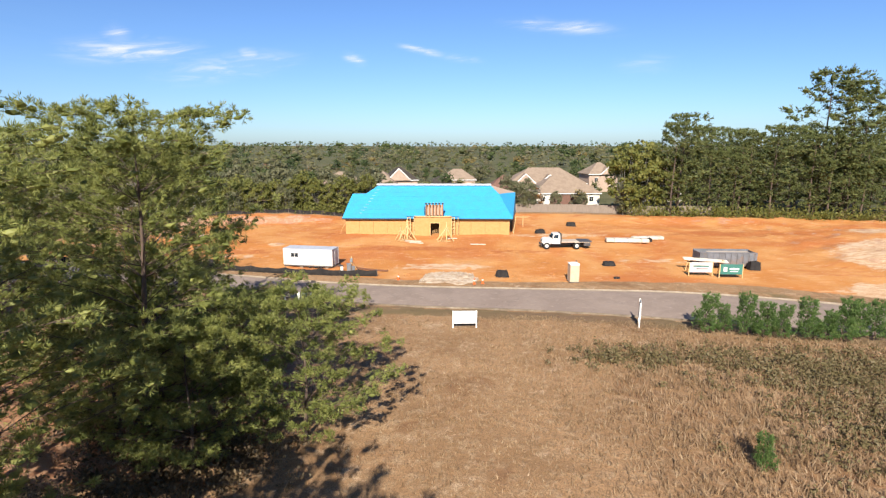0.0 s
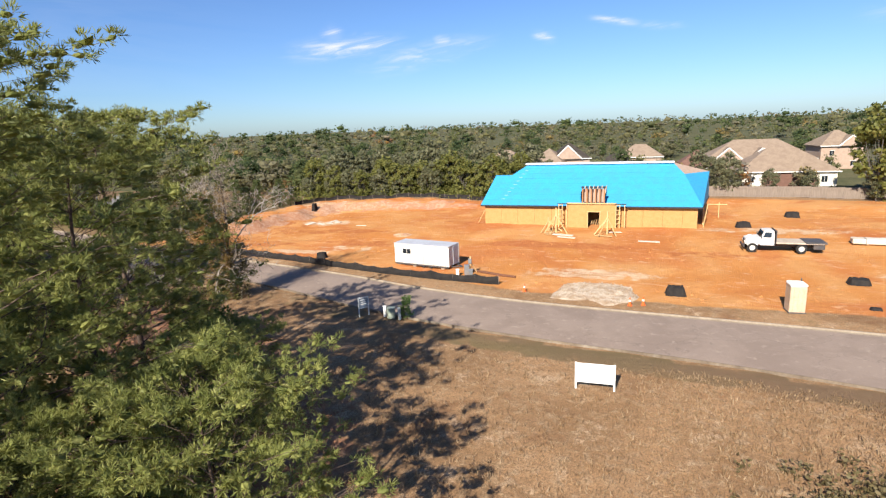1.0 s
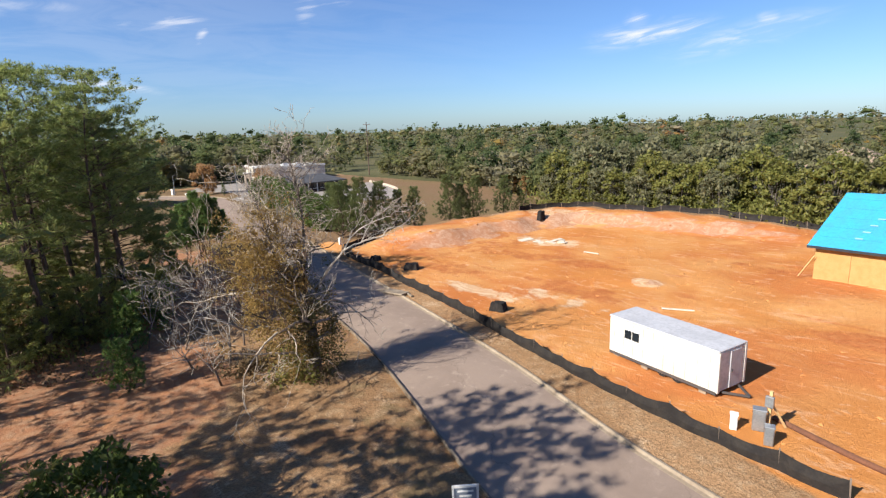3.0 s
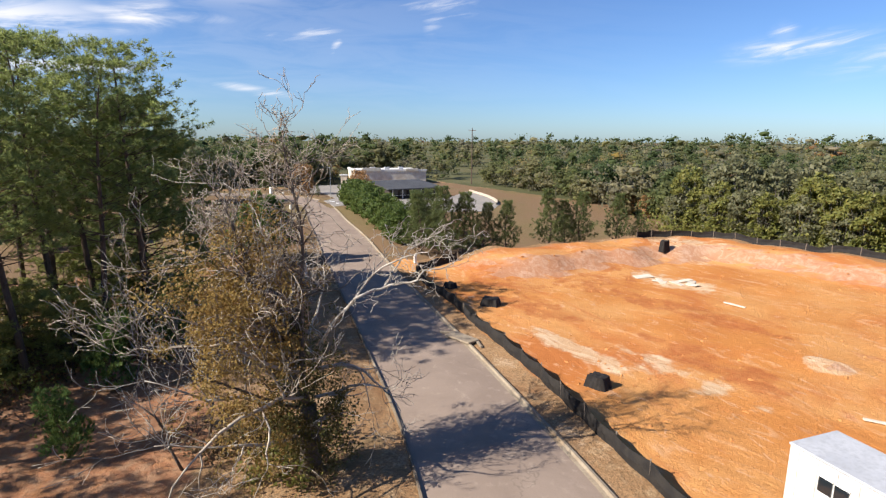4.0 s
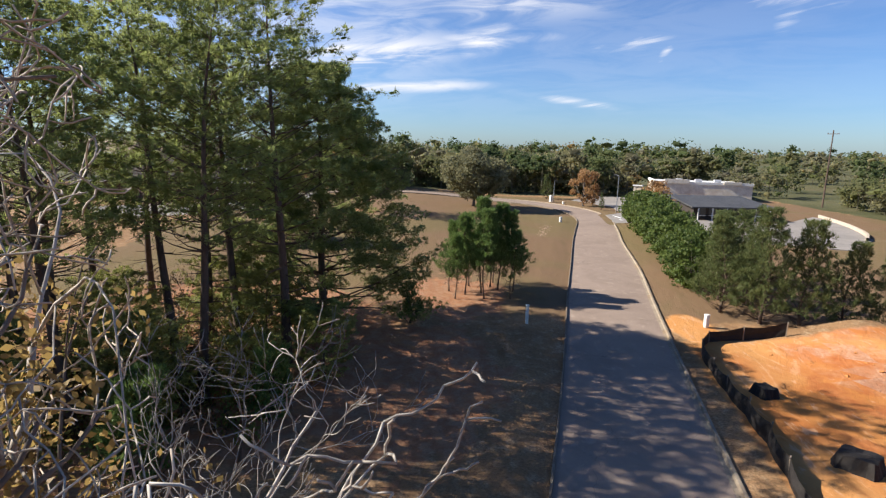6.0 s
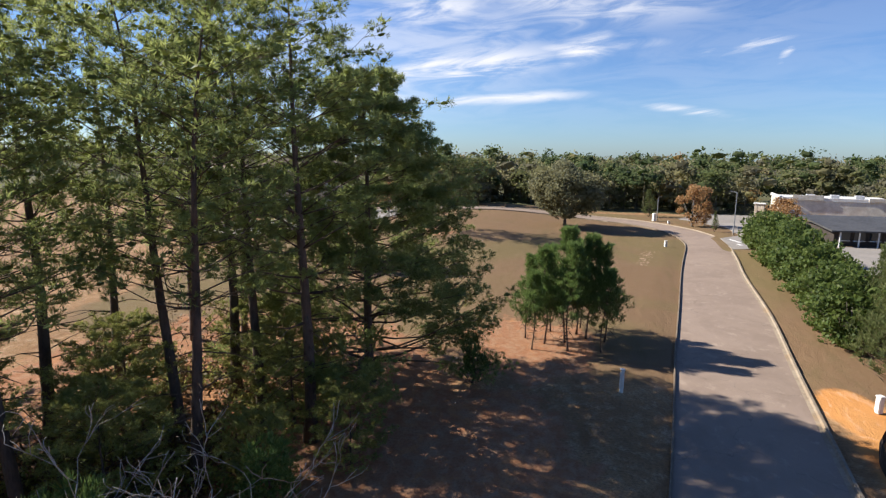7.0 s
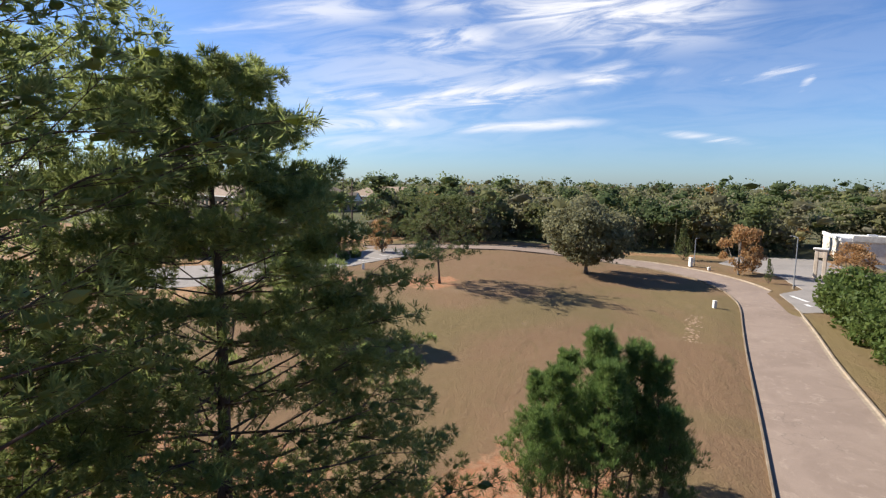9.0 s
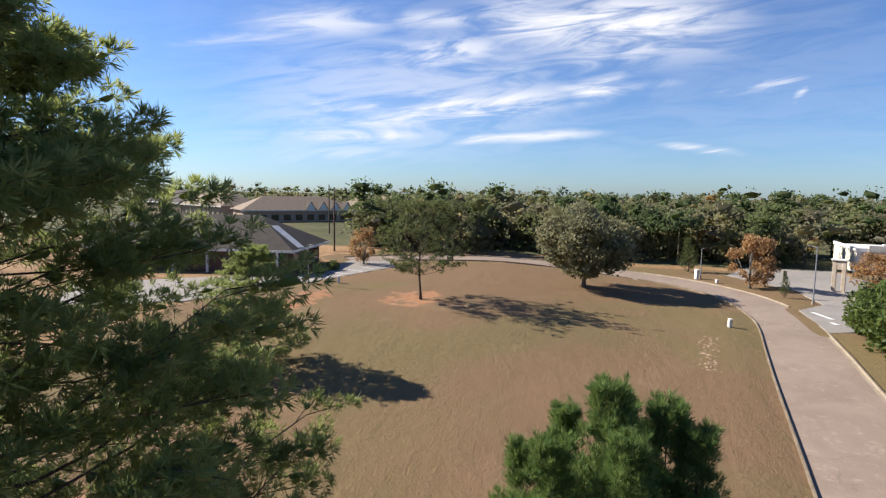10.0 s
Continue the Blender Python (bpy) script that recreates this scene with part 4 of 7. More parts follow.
for x, y, s, r in ((-7.4, 27.2, 0.90, 30), (-12.6, 32.5, 0.72, 200), (-12.5, 24.5, 0.8, 310), (-18.5, 28.5, 0.9, 80), (-14.5, 36.5, 0.62, 140), (-46.5, 47.0, 0.50, 60), (-49.5, 44.5, 0.5, 100), (-47.5, 39.5, 0.6, 240), (-53.0, 42.0, 0.5, 20), (-49.0, 50.8, 0.34, 280), (-51.5, 53.2, 0.36, 190), (-44.0, 42.8, 0.55, 10), (-57.0, 46.0, 0.5, 270), (-54.0, 49.5, 0.5, 330)):
    put(P_BROAD, x, y, s, r)
# (-34, 32.5), (-17.5, 10.5) and (-22, 17.5) are added for their shade
for x, y, s, r in ((-52.9, 50.8, 0.91, 10), (-56.0, 45.5, 0.93, 80), (-50.3, 41.0, 0.89, 150), (-62.5, 38.5, 0.86, 220), (-46.2, 38.5, 0.86, 300), (-34, 32.5, 0.72, 60), (-38.5, 37.5, 0.6, 20), (-17.5, 10.5, 0.85, 15), (-22, 17.5, 0.9, 75)):
    put(P_TALL, x, y, s, r)
for x, y, s, r in ((-54.3, 47.9, 0.96, 45), (-51.2, 46.0, 0.93, 120), (-55.5, 39.5, 0.93, 10), (-60.5, 43.3, 0.88, 330), (-46.8, 42.2, 0.85, 200), (-45.5, 45.0, 0.85, 90), (-48.8, 48.6, 0.88, 250)):
    put(P_TALL2, x, y, s, r)
put(P_EDGE, -59.3, 51.2, 0.97, 0)
put(P_EDGE, -83.0, 40.8, 0.48, 130, "low bushy pine on the mown lawn")
retire(P_OPEN, P_BROAD, P_TALL, P_TALL2, P_EDGE)

# young pines beside the road, and the clump on the slope
def young(label, group, **kw):
    b, c = pine_geo(**kw)
    return tree("young_pine", (("trunk", b, True), ("crown", c, False)), (M_BARK, M_PINEY), label, "tree", group)


P_YOUNG = young("slender young pine in a dense clump", "clump of young pines", seed=21, h=8.0, crown_from=0.25, radius=1.75, cone=0.85, whorls=17, per=5, tufts=5, nn=11, upright=2.2, plume=0.78, top_round=0.5, nl=0.38, nw=0.036, droop=-0.28, lean=0.25, pad=5, lift=0.95, spread=0.55, bare=10, slim=0.62)
for x, y, s, r in ((-67.3, 58.8, 0.65, 0), (-65.6, 61.3, 0.78, 70), (-68.8, 60.2, 0.69, 140), (-67.4, 63.6, 0.74, 210), (-65.3, 59.3, 0.58, 280), (-69.8, 62.3, 0.61, 330), (-67.0, 61.1, 0.86, 100), (-68.5, 61.9, 0.74, 190), (-65.8, 63.3, 0.61, 20), (-66.4, 60.0, 0.73, 250), (-67.9, 62.6, 0.80, 300)):
    put(P_YOUNG, x, y, s, r)
P_SAPLING = young("bushy bright green young pine in a row beside the road", "row of young pines", seed=27, h=2.5, crown_from=0.03, radius=0.80, cone=0.8, whorls=10, per=5, tufts=3, nn=9, upright=1.1, top_round=0.6, nl=0.25, nw=0.05, droop=-0.3, lean=0.1, pad=5, lift=0.95, spread=0.55, twigs=False)
srng = random.Random(5)
for k in range(11):
    x = 22.4 + 1.5 * k + srng.uniform(-0.3, 0.3)
    put(P_SAPLING, x, 44.1 - 0.14 * (x - 22) + srng.uniform(-0.6, 0.6), srng.uniform(0.85, 1.2), srng.uniform(0, 360))
for x, y, s, l in ((15.9, 24.3, 0.62, "small bushy pine seedling in the dry field"), (-13.2, 54.2, 0.62, "small evergreen sapling beside the utility boxes"), (-43, 49, 1.3, "bushy young pine under the tall pines"), (-36.5, 47.5, 1.0, "bushy young pine under the tall pines"), (-47.5, 52, 1.1, "bushy young pine under the tall pines"), (-60, 56.5, 0.9, "small bushy pine on red clay")):
    put(P_SAPLING, x, y, s, srng.uniform(0, 360), l)
retire(P_YOUNG, P_SAPLING)

# pines beyond the right-hand side of the site
frng = random.Random(19)
P_FARPINE = pine_proto(M_PINEF, label="tall dark pine in the belt beside the site", seed=71, h=19.0, crown_from=0.14, radius=5.4, top_round=0.5, whorls=12, per=5, tufts=4, nn=5, nl=0.50, nw=0.22, pad=5, plume=2.1, bare=6, twigs=False, core=0.46)
for k in range(20):
    x = 55 + 2.4 * k + frng.uniform(-1, 1)
    put(P_FARPINE, x, 122.5 - 0.16 * (x - 55) + frng.uniform(-2, 3), frng.uniform(0.60, 1.05), frng.uniform(0, 360))
for k in range(12):
    x = 56 + 4 * k + frng.uniform(-1, 1)
    put(P_FARPINE, x, 131 - 0.16 * (x - 55) + frng.uniform(-2, 3), frng.uniform(0.85, 1.1), frng.uniform(0, 360))
for x, y, s in ((51.0, 121, 1.05), (53.5, 123, 1.15)):
    put(P_FARPINE, x, y, s, x * 5)
for x, y, s in ((84, 122, 1.62), (88, 119.5, 1.5), (92, 121, 1.4)):
    put(P_FARPINE, x, y, s, x * 7, "very tall pine standing over the belt of trees")
# added pines, mostly unseen, that darken the ground under the stand
for x, y, s in ((-52, 29.5, 0.9), (-47.2, 27, 0.9), (-49, 23, 1.0), (-43, 20, 1.0), (-9.5, 1.5, 0.85), (-15.5, 8.0, 0.9), (-11, -6, 1.0), (-12.5, 5.0, 0.8), (-7, -3.5, 0.9), (-19.5, 11.5, 0.9)):
    put(P_FARPINE, x, y, s, x * 11, "tall dark pine added to shade the ground, mostly out of view")
retire(P_FARPINE)


# lone pine on the lawn
b, c = pine_geo(33, 9.2, 0.22, 5.4, 13, 6, 7, 9, 0.70, 0.30, 0.08, -0.1, 0.25, 7, 0.0, 1.15)
lone = tree("pine_tree", (("trunk", b, True), ("crown", c, False)), (M_BARK, M_CEDAR), "lone spreading pine on the mown lawn")
lone.matrix_basis = pose(-103.6, 45.9, at(-103.6, 45.9) - 0.08, 0, 0, 40)


def branching(g, rng, p, d, length, r, depth, tips, spread=0.55, up=0.12, kids=(2, 4), curl=0.22, sides=6, fine=0, ratio=(0.5, 0.8), thin=None, keep=None):
    """A limb that forks again and again."""
    n = 5 if depth > 1 else 4
    pts = [np.array(p, float)]
    d = np.array(d, float)
    for i in range(n):
        d = unit(d + rng.normal(size=3) * curl * 0.5 + np.array([0, 0, up * 0.35]))
        pts.append(pts[-1] + d * length / n)
    pts = np.array(pts)
    if keep is not None and not keep(pts[-1]):
        return
    rr = np.linspace(max(r, 0.010), max(0.009, r * 0.5), n + 1)
    g.tube(pts, rr, max(3, sides))
    if thin is not None and depth <= 3:
        g = thin
    if fine and depth <= 2:
        for k in range(fine):
            i = int(rng.integers(1, n + 1))
            dd = unit(d * 0.7 + rng.normal(size=3) * 0.7 + np.array([0, 0, up]))
            tl = rng.uniform(0.25, 0.75)
            mid_ = pts[i] + dd * tl * 0.5 + rng.normal(size=3) * 0.04
            g.tube(np.array([pts[i], mid_, mid_ + unit(dd + rng.normal(size=3) * 0.4) * tl * 0.5]), [min(0.012, max(0.008, rr[i])), 0.008, 0.004], 3)
    if depth <= 0:
        tips.append(pts[-1])
        return
    for k in range(rng.integers(kids[0], kids[1] + 1)):
        i = n if k == 0 else int(rng.integers(max(1, n // 2 - 1), n + 1))
        dd = unit(d + rng.normal(size=3) * spread + np.array([0, 0, up]))
        branching(g, rng, pts[i], dd, length * rng.uniform(*ratio), rr[i] * (0.8 if k == 0 else 0.6), depth - 1, tips, spread, up, kids, curl, max(3, sides - 1), fine, ratio, thin, keep)


def leafy_geo(seed, h, r, trunk_h, clumps, per, leaf, squash=0.75, limb=5, slim=1.0, lobe=(0.20, 0.36)):
    """A broadleaf tree: trunk, limbs to each clump, and many small leaf sprays with gaps between the clumps."""
    rng = np.random.default_rng(seed)
    bark, crown = Geo(), Geo()
    r0 = (0.018 * h + 0.05) * slim
    bark.tube([(0, 0, 0), (0.05, 0, trunk_h * 0.5), (0.0, 0.06, trunk_h), (0.05, 0.1, h * 0.62)], [r0 * 1.35, r0, r0 * 0.85, r0 * 0.3], 8)
    cz, ch = trunk_h + (h - trunk_h) * 0.48, (h - trunk_h) * 0.5
    for k in range(clumps):
        u = unit(rng.normal(size=3))
        q = rng.uniform(0.45, 1.0) ** 0.5
        c = np.array([u[0] * r * q, u[1] * r * q, cz + u[2] * ch * q])
        s = r * rng.uniform(*lobe)
        if k % 2 == 0:
            z0 = trunk_h * rng.uniform(0.85, 1.25)
            bark.tube([(0, 0, z0), (c[0] * 0.45, c[1] * 0.45, z0 + (c[2] - z0) * 0.35), tuple(c)], [r0 * 0.4, r0 * 0.22, 0.02], limb)
        w = unit(rng.normal(size=(per, 3)))
        pt = c + w * (s * rng.uniform(0.35, 1.0, (per, 1)) ** 0.6) * np.array([1.15, 1.15, squash])
        leaves(crown, pt, leaf, rng, 0.0, w, 1.1)
    return bark, crown


def leafy(name, label, mat, bark, group="", **kw):
    b, c = leafy_geo(**kw)
    return tree(name, (("trunk", b, True), ("crown", c, False)), (bark, mat), label, "tree", group)


oak = leafy("oak_tree", "broad grey-green oak with a short stout trunk on the lawn", M_OAK, M_BARKD, seed=41, h=9.6, r=5.3, trunk_h=1.7, clumps=130, per=150, leaf=0.20, lobe=(0.15, 0.30))
oak.matrix_basis = pose(-119.5, 61.6, at(-119.5, 61.6) - 0.1, 0, 0, 0)

P_GREEN = leafy("deciduous_tree", "slender tree with yellowing green leaves at the wood's edge", M_GREENLEAF, M_BARKD, "trees behind the site", seed=43, h=11.6, r=2.6, trunk_h=1.6, clumps=80, per=34, leaf=0.27, squash=0.8, slim=0.4, lobe=(0.18, 0.34))
P_GREEN2 = leafy("deciduous_tree", "rounded tree with dull olive leaves at the wood's edge", M_OAK, M_BARKD, "trees behind the site", seed=47, h=10.2, r=3.3, trunk_h=1.2, clumps=80, per=36, leaf=0.29, slim=0.45, lobe=(0.18, 0.34))
P_RUST = leafy("deciduous_tree", "small tree with rust-orange autumn leaves", M_RUST, M_BARKD, "", seed=49, h=6.6, r=2.3, trunk_h=0.7, clumps=34, per=70, leaf=0.17, squash=0.95)
P_BUSH = leafy("shrub", "dense rounded evergreen shrub in a tall hedge", M_HEDGE, M_BARKD, "hedge beside the road", seed=51, h=5.2, r=2.6, trunk_h=0.25, clumps=60, per=85, leaf=0.19)
trng = random.Random(9)
for k in range(26):
    x = -62 + 1.85 * k + trng.uniform(-0.9, 0.9)
    put(P_GREEN if k % 3 else P_GREEN2, x, 117.0 + trng.uniform(-1.0, 3.6), trng.uniform(0.52, 0.88), trng.uniform(0, 360))
for k in range(9):
    put(P_GREEN2, -58 + 5.2 * k + trng.uniform(-1, 1), 124 + trng.uniform(-1.5, 3), trng.uniform(0.9, 1.15), trng.uniform(0, 360))
for x, y, s in ((19, 124.5, 0.75), (40.5, 121.5, 1.42), (44.5, 122.5, 1.5), (48.0, 124, 1.3), (40.5, 121.6, 0.5), (51.5, 126, 1.1), (26.5, 127.5, 0.45), (33, 128, 0.4), (15.5, 128, 0.8), (-12, 123, 0.7)):
    put(P_GREEN if s > 1 else P_GREEN2, x, y, s, trng.uniform(0, 360), "leafy tree behind the board fence")
for x, y, s in ((-128.0, 82.0, 1.08), (-129.8, 84.2, 0.6), (-71, 122, 0.6), (-76, 123.5, 0.55), (-125.3, 94.0, 0.85), (-123.4, 94.6, 0.7)):
    put(P_RUST, x, y, s, trng.uniform(0, 360))
put(P_RUST, -126.0, 31.0, 0.85, 10, "small brownish ornamental tree beside the clinic")
for k in range(1, 12):
    f = k / 11
    x, y = -66.5 - 36.5 * f, 77.9 + 6.6 * f
    put(P_BUSH, x + trng.uniform(-0.4, 0.4), y + trng.uniform(-0.3, 0.5), trng.uniform(0.72, 0.86) + 0.22 * f, trng.uniform(0, 360))
for x, y, s, l in ((-24.0, 44.0, 0.72, "loose green shrub beside red clay"), (-115.8, 29.2, 0.28, "low clipped shrub before the clinic"), (-118.6, 29.7, 0.3, "low clipped shrub before the clinic")):
    put(P_BUSH, x, y, s, 33, l)
retire(P_GREEN, P_GREEN2, P_RUST, P_BUSH)


b, c = pine_geo(61, 6.4, 0.02, 2.1, 20, 6, 4, 7, nl=0.30, nw=0.06, droop=-0.28, pad=5, cone=0.9, lift=0.8, spread=0.6, upright=1.2, plume=0.75, twigs=False, steep=1.0)
P_CEDAR = tree("cedar_tree", (("trunk", b, True), ("crown", c, False)), (M_BARK, M_CEDAR), "dense pointed cedar with feathery dark green sprays", "tree", "cedars behind the site")
for x, y, s, r in ((-64.0, 77.7, 0.98, 0), (-62.1, 79.5, 1.12, 60), (-61.7, 81.7, 1.02, 110), (-61.5, 84.2, 0.84, 170), (-61.0, 86.8, 0.85, 240), (-60.8, 93.2, 1.02, 20), (-60.6, 95.2, 0.82, 280), (-60.4, 97.4, 0.95, 200), (-59.9, 103.4, 0.9, 90), (-58.6, 106.0, 0.6, 0), (-66, 80.5, 0.8, 130), (-67.0, 79.0, 0.86, 30), (-71.8, 80.8, 0.88, 190), (-68.6, 80.8, 0.95, 250), (-73.4, 82.0, 0.85, 15)):
    put(P_CEDAR, x, y, s, r)
put(P_CEDAR, -121.8, 83.8, 0.24, 0, "small dark columnar conifer on the kerb island", tall=1.9)
put(P_CEDAR, -141.8, 77.4, 0.68, 0, "grey-green conifer at the wood's edge", tall=1.1)
retire(P_CEDAR)

# ---- the half-dead tree by the road ----
def dead_tree():
    rng = np.random.default_rng(77)
    e = thing("dead_tree", 0, 0, 0, 0, "half-dead tree with bare bleached limbs and yellow vine leaves", "tree")
    o = np.array([-31.0, 55.7, at(-31.0, 55.7) - 0.1])
    grey, twig = Geo(), Geo()

    def south(p):
        """The crown has died back on the side towards the road."""
        return p[2] < 6.5 or (p[1] < 57.6 + 0.87 * (p[0] + 31.0) and (p[2] < 9.6 or p[0] < -29.4))
    stem = [(0, 0, 0), (-0.1, 0.05, 1.6), (0.05, 0.0, 2.9)]
    grey.tube(np.array(stem) + o, [0.46, 0.36, 0.30], 9)
    top = o + np.array(stem[-1])
    for d, L, r in (((0.15, -0.6, 1), 5.0, 0.075), ((-0.05, -0.5, 1), 4.8, 0.07), ((0.25, -1.1, 0.75), 4.4, 0.065), ((0.3, -0.85, 0.8), 4.2, 0.055)):
        branching(grey, rng, top, unit(np.array(d, float)), L, r, 5, [], 0.46, 0.15, (2, 3), 0.42, 5, 0, (0.50, 0.72), twig, south)
    for way, r in (([(0, 0, 2.7), (0.12, -0.18, 5.0), (0.2, -0.10, 7.2), (0.05, 0.05, 9.3), (0.15, -0.2, 11.0), (0.1, -0.5, 12.6)], 0.12), ([(0, -0.1, 2.6), (-0.1, -0.8, 5.0), (-0.05, -1.6, 7.2), (-0.2, -2.0, 9.2), (-0.1, -2.6, 11.0)], 0.12)):
        ln = catmull(way, 6) + np.array([o[0], o[1], o[2]])
        rad = np.linspace(r, 0.014, len(ln))
        grey.tube(ln, rad, 7)
        for k in range(7, len(ln)):
            for q in range(2):
                d = unit(np.array([rng.normal() * 0.5, rng.normal() * 0.55 - 0.2, rng.uniform(0.35, 1.0)]))
                branching(grey, rng, ln[k], d, rng.uniform(1.1, 2.1) * (1.15 - 0.4 * k / len(ln)), rad[k] * 0.5 + 0.006, 3, [], 0.5, 0.12, (2, 3), 0.6, 4, 0, (0.5, 0.75), twig, south)
    part("trunk", grey, M_GREYTWIG, e, "dark grey-brown forking stems", True)
    part("twig_crown", twig, M_TWIG, e, "fine pale bare twigs", True)
    # bleached limbs low over the road and the verge, greyer ones towards the pines
    for p, d, L, r, dep, mat in (((0.3, -0.1, 2.2), (0.9, 0.15, 0.25), 2.0, 0.06, 3, M_DEAD), ((-0.1, 0.3, 4.2), (-0.3, 0.9, 0.5), 2.6, 0.07, 4, M_DEAD), ((-0.2, 0.2, 5.4), (-0.75, 0.6, 0.5), 2.6, 0.06, 4, M_DEAD), ((0.1, 0.2, 3.2), (0.15, 0.95, 0.3), 2.4, 0.06, 4, M_DEAD),
                                 ((-0.2, -0.3, 2.8), (-0.3, -1.0, 0.3), 3.4, 0.09, 4, M_DEAD), ((0, -0.3, 1.9), (0.45, -1, 0.12), 3.2, 0.08, 4, M_TWIG), ((0.3, -0.4, 3.6), (0.3, -1.0, 0.45), 4.0, 0.08, 4, M_TWIG), ((0.1, -0.3, 4.3), (0.5, -0.95, 0.3), 3.0, 0.07, 4, M_TWIG),
                                 ((-0.2, -0.8, 5.6), (-0.35, -1.0, 0.45), 4.0, 0.07, 4, M_DEAD), ((0.0, -0.4, 5.0), (-0.2, -1.0, 0.6), 3.8, 0.07, 5, M_TWIG), ((0.2, -0.2, 3.4), (0.8, -0.6, 0.35), 2.4, 0.06, 3, M_TWIG)):
        limb = Geo()
        branching(limb, rng, o + np.array(p), unit(np.array(d, float)), L, r * 1.2, dep, [], 0.52, 0.06, (2, 3), 0.42, 5, 0, ratio=(0.50, 0.76))
        part("dead_limb", limb, mat, e, "bleached dead limb", True)
    # the long crooked limb that reaches out over the road, and its two forks
    for way, r0, r1, kids in (([(-31.0, 55.9, 4.3), (-30.1, 56.2, 5.9), (-28.9, 56.9, 7.4), (-28.75, 58.1, 7.75), (-27.9, 58.7, 8.1), (-27.6, 59.0, 8.5), (-27.3, 59.7, 8.6), (-27.2, 60.4, 9.2)], 0.075, 0.010, 1),
                              ([(-29.0, 56.8, 7.2), (-29.0, 57.7, 8.2), (-28.3, 58.4, 8.8), (-27.5, 58.7, 9.1), (-26.7, 59.0, 9.6), (-26.1, 58.9, 9.8)], 0.042, 0.008, 1),
                              ([(-28.8, 57.9, 7.7), (-28.9, 58.7, 8.7), (-28.5, 59.4, 9.3), (-28.7, 60.1, 9.7)], 0.032, 0.008, 1), ([(-29.2, 56.7, 7.0), (-29.8, 57.6, 7.7), (-29.7, 58.4, 8.6), (-30.2, 59.0, 9.3)], 0.036, 0.008, 1)):
        limb = Geo()
        ln = catmull(way, 4)
        ln[1:-1] += rng.normal(size=(len(ln) - 2, 3)) * 0.035
        ln[:, 2] += o[2]
        rad = np.linspace(r0, r1, len(ln))
        limb.tube(ln, rad, 6)
        for k in range(3, len(ln)):
            for q in range(kids):
                d = unit(ln[min(k + 1, len(ln) - 1)] - ln[k - 1] + rng.normal(size=3) * np.array([0.5, 0.5, 0.35]))
                branching(limb, rng, ln[k], d, rng.uniform(0.3, 0.8), max(0.007, rad[k] * 0.35), 3, [], 0.6, 0.02, (1, 2), 0.6, 4, 0, (0.5, 0.8), None, lambda p: p[2] < 10.0)
        part("dead_limb", limb, M_DEAD, e, "bleached limb over the road", True)
    yel, vine = Geo(), Geo()
    for cx, cy, cz, s, k, gg in ((0.2, -3.0, 5.6, 1.4, 40, yel), (-0.2, -3.6, 7.4, 1.5, 34, yel), (0.3, -2.4, 3.6, 1.3, 34, yel), (0.6, -1.6, 2.2, 1.2, 26, yel), (-1.0, -2.4, 8.0, 1.5, 46, yel), (-0.6, -1.6, 9.2, 1.3, 24, yel), (-0.8, -2.2, 6.6, 1.5, 54, yel), (-0.4, -1.2, 5.4, 1.4, 44, yel), (-0.2, -0.8, 7.2, 1.5, 40, yel), (-0.4, -1.0, 4.4, 1.1, 16, yel),
                                 (0.1, 0.1, 5.2, 1.2, 24, vine), (0.1, 0.1, 3.8, 1.3, 34, vine), (0.1, 0.1, 2.4, 1.3, 34, vine), (0.3, 0.2, 1.2, 1.4, 36, vine), (0.5, -0.6, 2.2, 1.2, 22, vine), (0.4, 0.6, 3.0, 1.1, 18, vine)):
        for q in range(int(k * (0.85 if gg is yel else 0.9))):
            c0 = o + np.array([cx, cy, cz]) + rng.normal(size=3) * s * np.array([0.55, 0.55, 0.62])
            leaves(gg, c0 + rng.normal(size=(58, 3)) * np.array([0.19, 0.19, 0.22]), 0.06, rng)
    part("vine", vine, M_VINE, e, "olive vine leaves on the trunk")
    part("foliage", yel, M_YELLOW, e, "withered yellow leaves")


dead_tree()


def dead_sapling(x, y, h, lean, seed):
    """A small leafless tree, bleached, forking low."""
    rng = np.random.default_rng(seed)
    e = thing("dead_sapling", x, y, at(x, y) - 0.05, 0, "small leafless bleached tree at the edge of the pines", "tree", "small dead trees")
    d = unit(np.array([lean[0], lean[1], 1.0]))
    st = Geo()
    st.tube(np.array([[0, 0, 0], d * h * 0.14 + np.array([0.03, 0, 0]), d * h * 0.30]), [0.07, 0.055, 0.045], 6)
    part("trunk", st, M_GREYTWIG, e, smooth=True)
    for k in range(4):
        g = Geo()
        branching(g, rng, d * h * rng.uniform(0.2, 0.3), unit(d + rng.normal(size=3) * 0.42), h * rng.uniform(0.32, 0.45), 0.03, 3, [], 0.5, 0.12, (2, 3), 0.4, 5, 0, ratio=(0.45, 0.75))
        part("dead_limb", g, M_DEAD, e, "bleached bare limb", True)


